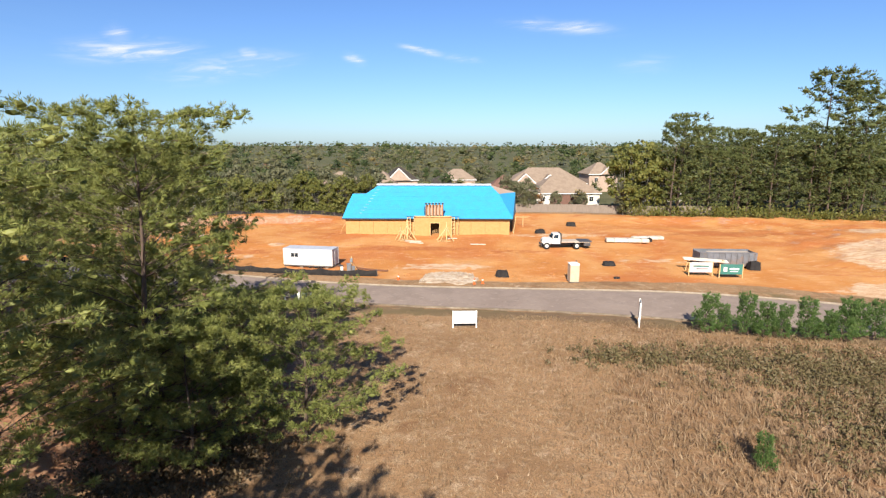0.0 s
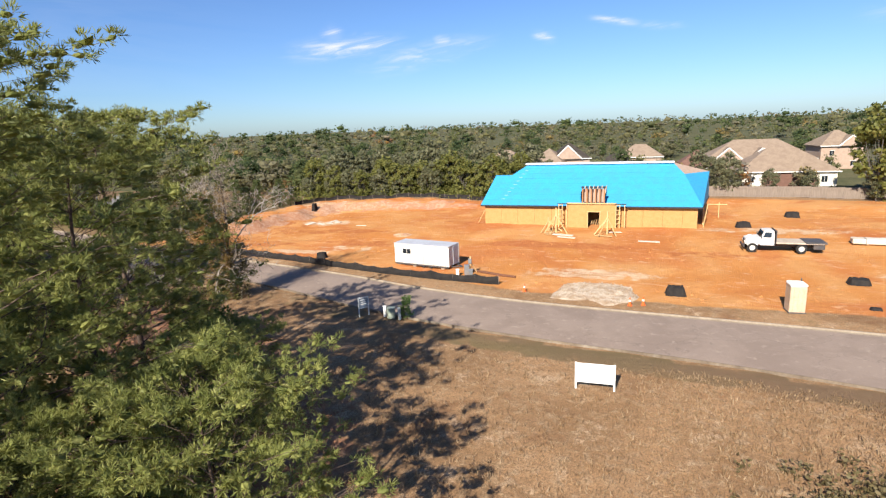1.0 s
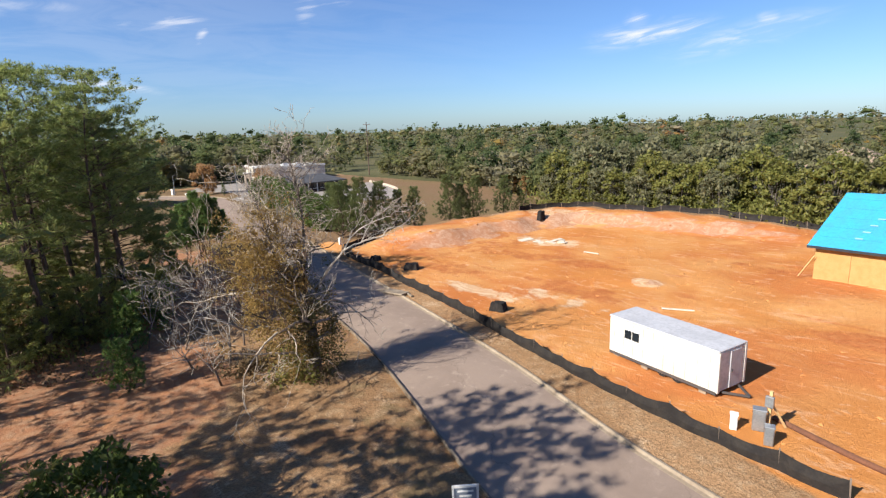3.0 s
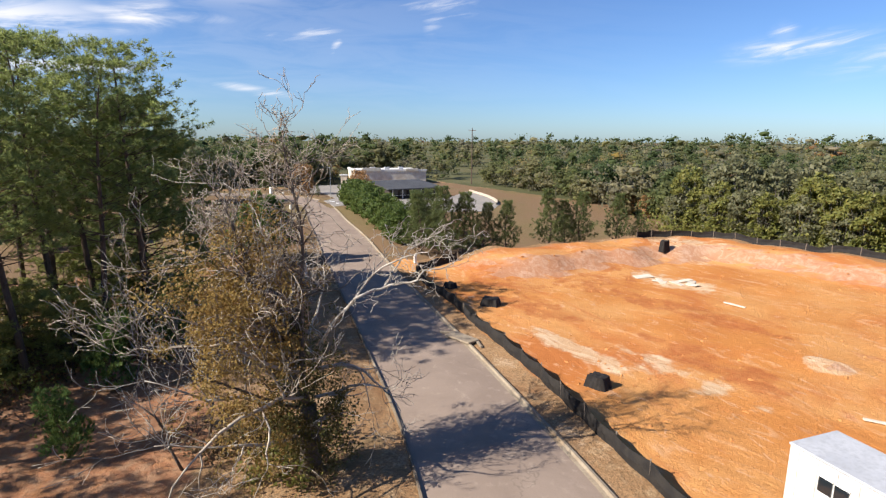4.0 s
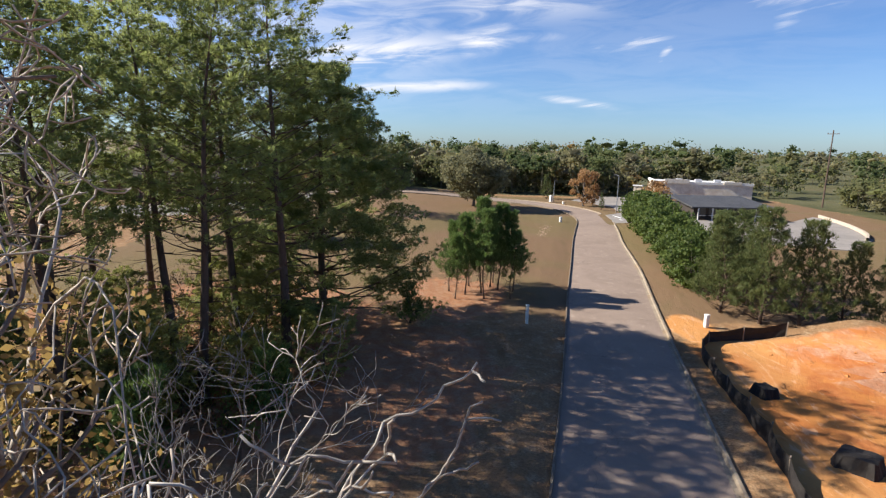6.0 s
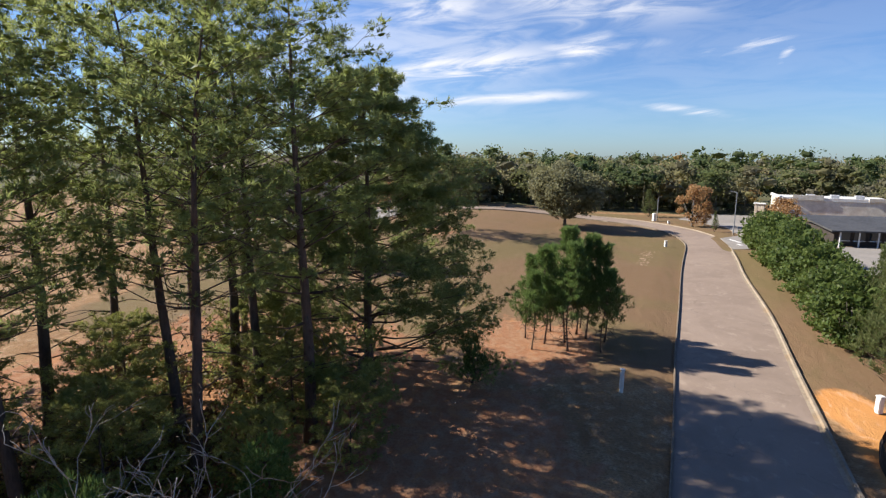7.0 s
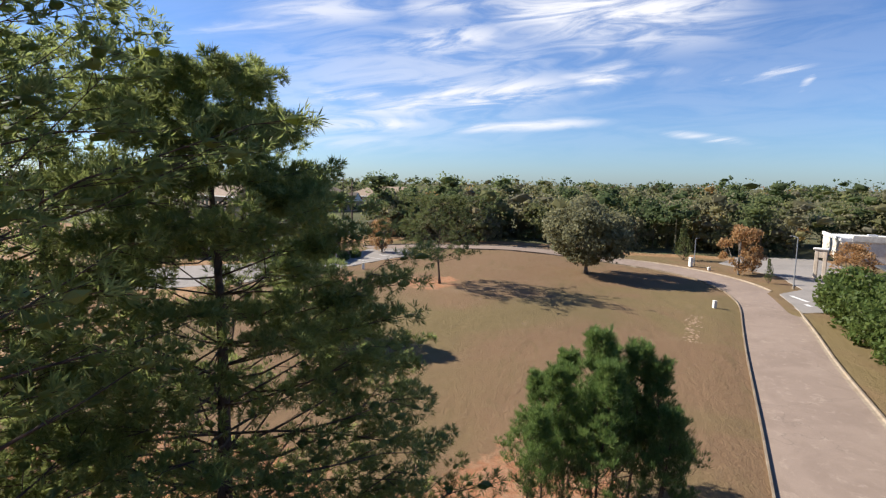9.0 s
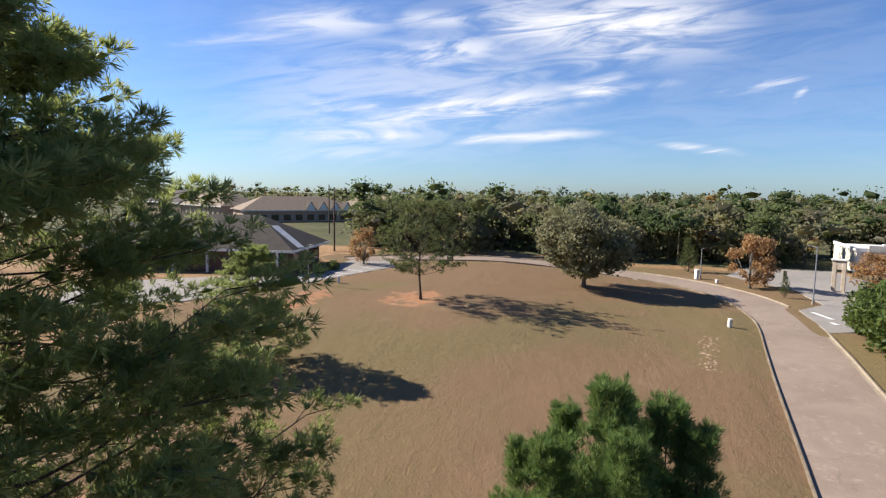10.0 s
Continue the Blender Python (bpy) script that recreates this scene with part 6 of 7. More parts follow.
def flatbed_truck():
    e = thing("flatbed_truck", 18.4, 81.3, at(18.4, 81.3), 180, "white cab truck with a long flat bed and dark tail", "truck")
    # local +x is the front
    part("chassis", Geo().box((-0.3, 0.42, 0.72), (6.6, 0.1, 0.2)).box((-0.3, -0.42, 0.72), (6.6, 0.1, 0.2)).box((-2.9, 0, 0.7), (0.2, 0.9, 0.2)), M_STEEL, e)
    v = np.array([(2.0, -0.9, 0.85), (3.45, -0.8, 0.85), (3.45, 0.8, 0.85), (2.0, 0.9, 0.85), (2.0, -0.9, 1.62), (3.35, -0.74, 1.42), (3.35, 0.74, 1.42), (2.0, 0.9, 1.62)])
    part("hood", Geo().add(v, [[0, 1, 5, 4], [1, 2, 6, 5], [2, 3, 7, 6], [3, 0, 4, 7], [4, 5, 6, 7], [3, 2, 1, 0]]), M_WHITE, e, "white bonnet")
    v = np.array([(0.75, -1.02, 0.8), (2.05, -1.02, 0.8), (2.05, 1.02, 0.8), (0.75, 1.02, 0.8), (0.8, -0.92, 2.3), (1.7, -0.92, 2.3), (1.7, 0.92, 2.3), (0.8, 0.92, 2.3), (2.05, -1.02, 1.6), (2.05, 1.02, 1.6), (0.75, -1.02, 1.6), (0.75, 1.02, 1.6)])
    cab = part("cab", Geo().add(v, [[0, 1, 8, 10], [10, 8, 5, 4], [8, 9, 6, 5], [1, 2, 9, 8], [2, 3, 11, 9], [9, 11, 7, 6], [3, 0, 10, 11], [11, 10, 4, 7], [4, 5, 6, 7], [3, 2, 1, 0]]), M_WHITE, e, "white painted cab")
    part("windscreen", Geo().add([(2.06, -0.88, 1.66), (2.06, 0.88, 1.66), (1.77, 0.82, 2.2), (1.77, -0.82, 2.2)], [[0, 1, 2, 3]]), M_GLASS, cab)
    for s in (-1, 1):
        part("side_window", Geo().add([(1.05, s * 1.03, 1.64), (1.85, s * 1.03, 1.64), (1.62, s * 0.955, 2.16), (1.05, s * 0.955, 2.16)], [[0, 1, 2, 3]]), M_GLASS, cab)
        part("mirror", Geo().box((2.0, s * 1.2, 1.75), (0.06, 0.18, 0.34)), M_STEEL, cab)
        f = part("mudguard", Geo().tube([(2.75, s * 0.98, 1.02), (2.75, s * 0.72, 1.02)], 0.56, 16), M_WHITE, e)
        w = part("wheel", Geo().tube([(2.75, s * 1.06, 0.5), (2.75, s * 0.8, 0.5)], 0.5, 18), M_RUBBER, e)
        part("rim", Geo().tube([(2.75, s * 1.08, 0.5), (2.75, s * 0.8, 0.5)], 0.27, 14), M_WHITE, w)
        w = part("wheel", Geo().tube([(-1.75, s * 1.08, 0.5), (-1.75, s * 0.55, 0.5)], 0.5, 18), M_RUBBER, e)
        part("rim", Geo().tube([(-1.75, s * 1.10, 0.5), (-1.75, s * 0.6, 0.5)], 0.27, 14), M_WHITE, w)
        part("headlight", Geo().tube([(3.44, s * 0.6, 1.1), (3.48, s * 0.6, 1.1)], 0.12, 10), M_TRIM, e)
    part("bumper", Geo().rbox((3.55, 0, 0.66), (0.14, 2.1, 0.26), 0.03), M_STEEL, e)
    part("grille", Geo().box((3.46, 0, 1.12), (0.03, 0.8, 0.46)), M_STEEL, e)
    part("flatbed", Geo().rbox((-1.55, 0, 1.08), (4.3, 2.35, 0.16), 0.02), M_DECK, e, "sunlit worn flat deck")
    part("headboard", Geo().rbox((0.62, 0, 1.7), (0.08, 2.3, 1.3), 0.02), M_STEEL, e)
    part("tail_deck", Geo().rbox((-3.0, 0, 1.14), (1.9, 2.36, 0.18), 0.02), M_STEEL, e, "dark steel tail deck")
    part("tail_box", Geo().rbox((-3.3, 0, 0.72), (1.0, 2.1, 0.5), 0.03), M_STEEL, e)
    part("fuel_tank", Geo().tube([(-0.3, -0.8, 0.62), (0.9, -0.8, 0.62)], 0.26, 12), M_STEEL, e)
    part("tool_box", Geo().rbox((-0.9, -0.85, 0.68), (0.8, 0.5, 0.42), 0.03), M_STEEL, e)


flatbed_truck()


def portable_toilet():
    e = thing("portable_toilet", 15.3, 61.9, at(15.3, 61.9), 4, "tan plastic portable toilet with a pale roof", "portable toilet")
    part("cabin", Geo().rbox((0, 0, 1.05), (1.1, 1.15, 2.0), 0.05), M_TAN, e)
    part("roof", Geo().rbox((0, 0, 2.16), (1.16, 1.2, 0.24), 0.08), M_SIGN, e, "pale rounded roof")
    part("base_skid", Geo().rbox((0, 0, 0.06), (1.16, 1.2, 0.12), 0.02), M_STEEL, e)
    d = part("door", Geo().rbox((0, 0.6, 1.05), (0.75, 0.05, 1.8), 0.02), M_TAN, e)
    part("handle", Geo().box((0.25, 0.65, 1.05), (0.06, 0.05, 0.2)), M_STEEL, d)
    for k in (-0.3, 0.0, 0.3):
        part("panel_rib", Geo().box((k, -0.59, 1.05), (0.05, 0.03, 1.8)), M_TAN, e)
    part("vent_pipe", Geo().tube([(0.4, 0.4, 2.2), (0.4, 0.4, 2.5)], 0.05, 8), M_STEEL, e)


portable_toilet()


def dumpster():
    e = thing("skip_container", 37.2, 70.2, at(37.2, 70.2), -3, "long dark grey open steel waste container", "skip")
    L, W, H = 7.2, 2.4, 1.75
    part("floor", Geo().box((0, 0, 0.22), (L, W, 0.1)), M_DUMP, e)
    for s in (-1, 1):
        w = part("side_wall", Geo().box((0, s * W / 2, 0.2 + H / 2), (L, 0.08, H)), M_DUMP, e)
        for k in range(10):
            part("rib", Geo().box((-L / 2 + 0.2 + 0.75 * k, s * (W / 2 + 0.08), 0.2 + H / 2), (0.10, 0.10, H)), M_DUMP, w)
        part("top_rail", Geo().box((0, s * (W / 2 + 0.02), 0.24 + H), (L, 0.16, 0.12)), M_DUMP, w)
    for s in (-1, 1):
        part("end_wall", Geo().box((s * L / 2, 0, 0.2 + H / 2), (0.08, W, H)), M_DUMP, e)
    part("rubbish", Geo().rbox((0.6, 0.1, 1.5), (5.6, 2.0, 0.7), 0.25), M_DECK, e, "pale heaped waste")
    part("skid_rail", Geo().box((0, -0.6, 0.09), (L, 0.14, 0.18)).box((0, 0.6, 0.09), (L, 0.14, 0.18)), M_STEEL, e)
    b = tagged(part("board", Geo().rbox((0, 0, 0), (5.6, 0.7, 0.16), 0.04), M_WRAP), "long pale wrapped bundle leaning on the container", "board")
    b.matrix_basis = pose(33.6, 67.9, at(33.6, 67.9) + 1.35, 14, 4, -3)
    for k in (-2.2, 2.2):
        t = tagged(part("trestle", Geo().beam((-0.3, 0, 0), (0, 0, 1.32), 0.08, 0.08).beam((0.3, 0, 0), (0, 0, 1.32), 0.08, 0.08).box((0, 0, 1.3), (0.2, 0.7, 0.06)), M_STUD), "raw timber trestle under the bundle", "trestle", "trestles")
        t.matrix_basis = pose(33.6 + k, 67.9, at(33.6 + k, 67.9) - 0.02)


dumpster()


def banner(name, x, y, w, h, z0, mat, rz, label, art, strut=True):
    e = thing(name, x, y, at(x, y), rz, label, "banner sign")
    for s in (-1, 1):
        part("post", Geo().box((s * (w / 2 + 0.05), 0, (z0 + h) / 2), (0.10, 0.10, z0 + h)), M_STUD if strut else M_SIGN, e)
        part("back_strut", Geo().beam((s * (w / 2 + 0.05), 0.05, z0 + h * 0.7), (s * (w / 2 + 0.05), 0.9, 0.03), 0.05, 0.09), M_STUD, e) if strut else None
    p = part("panel", Geo().rbox((0, -0.07, z0 + h / 2), (w, 0.03, h), 0.01), mat, e)
    for (bx, bz, bw, bh, m) in art:
        part("print_bar", Geo().box((bx * w, -0.095, z0 + bz * h), (bw * w, 0.012, bh * h)), m, p)


banner("banner_sign", 31.5, 64.6, 2.7, 1.25, 0.45, M_PINK, -3, "pale pink banner on two timber posts", ((0.0, 0.62, 0.7, 0.14, M_TEAL), (0.05, 0.36, 0.5, 0.09, M_DUMP), (-0.1, 0.84, 0.4, 0.1, M_SIGN)))
banner("banner_sign", 34.7, 63.6, 2.6, 1.25, 0.5, M_TEAL, -3, "dark green banner with a pale emblem on posts", ((0.12, 0.55, 0.42, 0.16, M_SIGN), (0.12, 0.3, 0.36, 0.08, M_SIGN), (-0.28, 0.5, 0.16, 0.42, M_SIGN)))
banner("white_sign", 1.9, 45.4, 1.95, 1.15, 0.42, M_SIGN, 2, "white sign board on two posts in dry grass", (), False)
banner("edge_on_sign", 17.5, 46.3, 1.5, 1.5, 0.75, M_SIGN, 72, "white sign board on posts seen along its edge", ((0.0, 0.6, 0.6, 0.12, M_INK), (0.0, 0.35, 0.4, 0.08, M_INK)), False)


def post_sign():
    e = thing("property_sign", -16.55, 53.6, at(-16.55, 53.6), 52, "small framed property sign on white posts", "sign")
    for s in (-1, 1):
        part("post", Geo().rbox((s * 0.42, 0, 0.8), (0.08, 0.08, 1.6), 0.01), M_TRIM, e)
    part("rail", Geo().box((0, 0, 1.56), (0.92, 0.07, 0.08)), M_TRIM, e)
    part("rail", Geo().box((0, 0, 0.72), (0.78, 0.06, 0.06)), M_TRIM, e)
    p = part("panel", Geo().box((0, 0, 1.14), (0.76, 0.03, 0.76)), M_PANEL, e, "grey-blue printed panel")
    for z, w in ((1.38, 0.55), (1.2, 0.42), (1.02, 0.5)):
        part("print_bar", Geo().box((0, -0.021, z), (w, 0.01, 0.07)), M_SIGN, p)


post_sign()


def pedestal(x, y, w, d, h, mat, label, cap=True):
    e = thing("utility_box", x, y, at(x, y), 20, label, "utility box")
    part("box", Geo().rbox((0, 0, h / 2), (w, d, h), 0.03), mat, e)
    if cap:
        part("lid", Geo().rbox((0, 0, h + 0.03), (w + 0.05, d + 0.05, 0.07), 0.02), mat, e)
    part("door_panel", Geo().box((0, -d / 2 - 0.008, h * 0.5), (w * 0.8, 0.016, h * 0.75)), mat, e)


pedestal(-14.9, 54.0, 0.24, 0.22, 0.85, M_SIGN, "slim white cable pedestal in weeds")
pedestal(-14.3, 53.9, 0.6, 0.5, 0.8, M_PEDGREEN, "pale green utility cabinet in weeds")
pedestal(-13.5, 53.7, 0.2, 0.2, 0.9, M_SIGN, "slim white marker box in weeds")
pedestal(-12.7, 66.3, 0.3, 0.3, 0.7, M_SIGN, "white cable pedestal beside the silt fence")
pedestal(-11.9, 66.9, 0.5, 0.4, 0.95, M_GALV, "grey meter cabinet beside the silt fence")
pedestal(-11.2, 66.0, 0.35, 0.35, 0.8, M_GALV, "grey cable pedestal beside the silt fence")
pedestal(-109.6, 34.6, 0.3, 0.3, 0.75, M_SIGN, "small white pedestal at the lawn's edge")
pedestal(-104.3, 73.7, 0.3, 0.3, 0.7, M_SIGN, "white utility pedestal on the mown lawn")
pedestal(-134.0, 77.0, 0.6, 0.4, 1.3, M_SIGN, "white cabinet beside the road bend")
pedestal(-131.0, 78.9, 0.35, 0.3, 0.4, M_SIGN, "small white box on the verge")
pedestal(-61.0, 75.4, 0.25, 0.25, 0.8, M_SIGN, "white pipe marker beside the hedge")
pedestal(-60.5, 63.9, 0.16, 0.16, 1.2, M_SIGN, "slim white marker post in shade")


def meter_pole():
    e = thing("temporary_power_post", -11.6, 67.2, at(-11.6, 67.2), 0, "raw timber post with grey power boxes", "power post")
    part("post", Geo().box((0, 0, 0.9), (0.12, 0.12, 1.8)), M_STUD, e)
    part("meter_box", Geo().rbox((0, -0.14, 1.35), (0.34, 0.16, 0.5), 0.02), M_GALV, e)
    part("strut", Geo().beam((0, 0, 1.3), (0.5, 0.6, 0.02), 0.05, 0.09), M_STUD, e)


meter_pole()


def cone(x, y):
    e = thing("traffic_cone", x, y, at(x, y), 0, "orange plastic traffic cone with a pale band", "traffic cone", "traffic cones")
    part("base", Geo().rbox((0, 0, 0.03), (0.36, 0.36, 0.05), 0.01), M_ORANGE, e)
    part("body", Geo().tube([(0, 0, 0.04), (0, 0, 0.72)], [0.14, 0.03], 12), M_ORANGE, e)
    part("band", Geo().tube([(0, 0, 0.36), (0, 0, 0.5)], [0.094, 0.074], 12), M_SIGN, e)


cone(-5.3, 62.6)
cone(3.6, 60.6)
cone(4.6, 60.9)

g = Geo()
g.tube([(-11.7, 68.2, at(-11.7, 68.2) + 0.1), (-10, 67.7, at(-10, 67.7) + 0.12), (-8.4, 67.3, at(-8.4, 67.3) + 0.1), (-7.0, 66.9, at(-7, 66.9) + 0.1)], [0.12, 0.14, 0.14, 0.12], 8)
tagged(part("erosion_sock", g, M_TIMBER), "rust-brown erosion sock lying on soil", "erosion sock")


def wrapped_block(x, y, w, d, h, rz, label):
    """A low heap under black sheeting: a lumpy, sagging box with folded corners."""
    rng = np.random.default_rng(int(abs(x * 13 + y * 7)))
    n = 9
    g = Geo()
    u = np.linspace(-1, 1, n)
    U, V = np.meshgrid(u, u)
    r = np.maximum(abs(U), abs(V))
    z = h * np.clip(1.25 - r ** 5 * 1.25, 0, 1) + rng.normal(size=U.shape) * 0.05 * h
    z[r > 0.99] = -0.03
    v = np.stack([U * w / 2 * (1 + 0.05 * rng.normal(size=U.shape)), V * d / 2 * (1 + 0.05 * rng.normal(size=U.shape)), z], -1).reshape(-1, 3)
    i = (np.arange(n - 1)[:, None] * n + np.arange(n - 1)[None]).ravel()
    g.add(v, np.stack([i, i + 1, i + n + 1, i + n], 1))
    ob = tagged(part("tarpaulin", g, M_BLACK), label, "tarpaulin", "black tarpaulins")
    ob.matrix_basis = pose(x, y, at(x, y), 0, 0, rz)


wrapped_block(7.2, 64.3, 1.6, 1.0, 0.75, 3, "low square heap under black sheeting near the gravel")
wrapped_block(22.0, 70.2, 1.7, 1.2, 0.55, -5, "low rounded heap under black sheeting")
wrapped_block(24.4, 102.5, 1.8, 1.2, 0.75, 0, "low heap under black sheeting behind the truck")
wrapped_block(17.0, 94.0, 1.8, 1.0, 0.7, 10, "low heap under black sheeting beside the house")
wrapped_block(20.9, 63.3, 0.8, 0.5, 0.2, 0, "small flat scrap of black sheeting")
wrapped_block(-31.0, 70.9, 1.15, 0.95, 0.62, 15, "upright block under black sheeting near the silt fence")
wrapped_block(-45.6, 74.2, 1.5, 1.3, 0.55, 40, "dark heap under black sheeting on shaded soil")
wrapped_block(-51.5, 74.0, 1.0, 0.9, 0.5, 10, "small dark heap under black sheeting on shaded soil")
wrapped_block(33.5, 86.9, 1.0, 0.8, 0.6, 10, "small dark heap beside the wrapped lumber")
wrapped_block(39.9, 67.9, 1.5, 1.1, 1.1, 0, "tall dark heap beside the waste container")
wrapped_block(41.5, 77, 1.6, 1.0, 0.8, 0, "dark heap behind the waste container")
wrapped_block(-50.5, 100.5, 0.7, 1.1, 1.2, 0, "dark upturned stump with sheeting on the spoil bank")


def bundle(x, y, L, W, H, rz, label):
    e = thing("lumber_bundle", x, y, at(x, y), rz, label, "lumber bundle", "wrapped lumber bundles")
    part("bearer", Geo().box((-L * 0.3, 0, 0.05), (0.12, W, 0.1)), M_STUD, e)
    part("bearer", Geo().box((L * 0.3, 0, 0.05), (0.12, W, 0.1)), M_STUD, e)
    part("load", Geo().rbox((0, 0, 0.1 + H / 2), (L, W, H), 0.08), M_WRAP, e)
    for s in (-0.32, 0.0, 0.32):
        part("strap", Geo().box((s * L, 0, 0.1 + H / 2), (0.06, W + 0.03, H + 0.03)), M_STEEL, e)


bundle(29.4, 85.3, 6.6, 1.4, 0.55, -6, "long pale wrapped lumber bundle on bare soil")
bundle(33.9, 88.6, 5.2, 1.3, 0.5, 6, "pale wrapped lumber bundle with dark straps")
bundle(31.5, 87.3, 4.2, 1.0, 0.35, 2, "low pale wrapped lumber bundle")

rngs = random.Random(12)
for k in range(7):
    s = rngs.uniform(0.9, 1.6)
    ob = tagged(part("broken_sheet", Geo().rbox((0, 0, 0.04), (s * 1.3, s * 0.6, 0.06), 0.015), M_WRAP), "broken pale sheet of waste on the bank", "debris", "broken sheets")
    x, y = -43.8 + rngs.uniform(-2.6, 2.6), 93.2 + rngs.uniform(-1.6, 1.6)
    ob.matrix_basis = pose(x, y, at(x, y) + 0.03, rngs.uniform(-8, 8), rngs.uniform(-8, 8), rngs.uniform(0, 180))


def silt_fence(line, name, label, h=0.86):
    """Black fabric on posts, sagging from post to post."""
    p = catmull(line, 8)
    seg = np.r_[0, np.cumsum(np.linalg.norm(np.diff(p, axis=0), axis=1))]
    n = int(seg[-1] / 2.3)
    s = np.linspace(0, seg[-1], n + 1)
    q = np.stack([np.interp(s, seg, p[:, 0]), np.interp(s, seg, p[:, 1])], 1)
    e = thing(name, q[0][0], q[0][1], at(*q[0]), 0, label, "silt fence")
    o = np.array([q[0][0], q[0][1], at(*q[0])])
    rng = random.Random(n)
    hs = [h * rng.uniform(0.8, 1.08) for _ in q]
    for i, a in enumerate(q):
        z = at(*a)
        lean = rng.uniform(-0.06, 0.06)
        part("post", Geo().beam((a[0] - o[0], a[1] - o[1], z - o[2] - 0.1), (a[0] - o[0] + lean, a[1] - o[1] + lean, z - o[2] + hs[i] + 0.04), 0.05, 0.05), M_FENCE, e)
        if i == len(q) - 1:
            break
        b = q[i + 1]
        t = np.linspace(0, 1, 5)
        nrm = np.array([-(b - a)[1], (b - a)[0]]) / np.linalg.norm(b - a)
        rows = []
        for f in (0.0, 0.5, 1.0):
            xy = a + (b - a) * t[:, None] + nrm * (0.16 * np.sin(math.pi * t) * (1 - abs(f - 0.45)))[:, None] + nrm * 0.03
            base = land(xy[:, 0], xy[:, 1]) - 0.03
            top = base + (hs[i] * (1 - t) + hs[i + 1] * t) - 0.12 * np.sin(math.pi * t)
            rows.append(np.column_stack([xy, base * (1 - f) + top * f]) - o)
        v = np.stack(rows, 0)
        v2 = v + np.array([nrm[0], nrm[1], 0]) * 0.012
        g = Geo()
        ii = (np.arange(2)[:, None] * 5 + np.arange(4)[None]).ravel()
        qd = np.stack([ii, ii + 1, ii + 6, ii + 5], 1)
        g.add(v.reshape(-1, 3), qd)
        g.add(v2.reshape(-1, 3), qd[:, ::-1])
        part("fabric", g, M_BLACK, e)


silt_fence([(-8.0, 64.2), (-16.5, 65.2), (-25, 66.9), (-33, 68.9), (-38, 69.9), (-43, 70.8), (-47, 71.8), (-53, 72.6), (-57.2, 73.5), (-58.8, 75.5), (-58.6, 79)], "silt_fence", "sagging black fabric silt fence along the kerb")
silt_fence([(-55.6, 102), (-55.2, 105), (-51.5, 110), (-44, 111.6), (-33, 113.0), (-24, 113.2), (-18, 113.4)], "silt_fence", "black fabric silt fence behind the spoil bank", 0.85)


def gravel():
    """The stone-covered site entrance."""
    poly = [(-3.9, 60.6), (-1.0, 59.75), (2.5, 59.45), (5.2, 60.0), (5.0, 63.0), (4.5, 66.0), (2.5, 67.6), (-0.5, 67.3), (-2.8, 65.8), (-3.9, 63)]
    rng = np.random.default_rng(31)
    xs, ys = np.arange(-5, 7, 0.35), np.arange(59, 69, 0.35)
    X, Y = np.meshgrid(xs, ys)
    inn, d = inside(poly, X, Y)
    k = np.where(inn, smooth01(0.0, 1.2, d + 0.7 * fbm(X, Y, 1.1, 9.0) - 0.35), 0)
    Z = land(X.ravel(), Y.ravel()).reshape(X.shape) - 0.12 + k * (0.22 + 0.06 * fbm(X, Y, 1.6, 3.0) + 0.02 * rng.normal(size=X.shape))
    nx = len(xs)
    i = (np.arange(len(ys) - 1)[:, None] * nx + np.arange(nx - 1)[None])
    use = (k > 0)[:-1, :-1] | (k > 0)[1:, 1:]
    i = i[use]
    g = Geo()
    g.add(np.dstack([X, Y, Z]).reshape(-1, 3), np.stack([i, i + 1, i + nx + 1, i + nx], 1))
    n = 1500
    x, y = rng.uniform(-4.6, 6, n), rng.uniform(59.5, 68.2, n)
    inn, d = inside(poly, x, y)
    keep = inn & (d + 0.7 * fbm(x, y, 1.1, 9.0) - 0.35 > 0.7)
    x, y = x[keep], y[keep]
    z = land(x, y)
    for a, b, c in zip(x, y, z):
        s = rng.uniform(0.03, 0.085)
        li, ld = inside(poly, np.array([a]), np.array([b]))
        up = float(smooth01(0, 1.2, ld[0])) * 0.14 if li[0] else 0.0
        v = unit(rng.normal(size=(6, 3)) * 0.3 + np.array([[1, 0, 0], [-1, 0, 0], [0, 1, 0], [0, -1, 0], [0, 0, 1], [0, 0, -1]])) * s + np.array([a, b, c + up])
        g.add(v, [[0, 2, 4], [2, 1, 4], [1, 3, 4], [3, 0, 4], [2, 0, 5], [1, 2, 5], [3, 1, 5], [0, 3, 5]])
    tagged(part("gravel_entrance", g, M_GRAVEL, smooth=True), "pale crushed stone at the site entrance", "gravel", kind="stuff")


gravel()


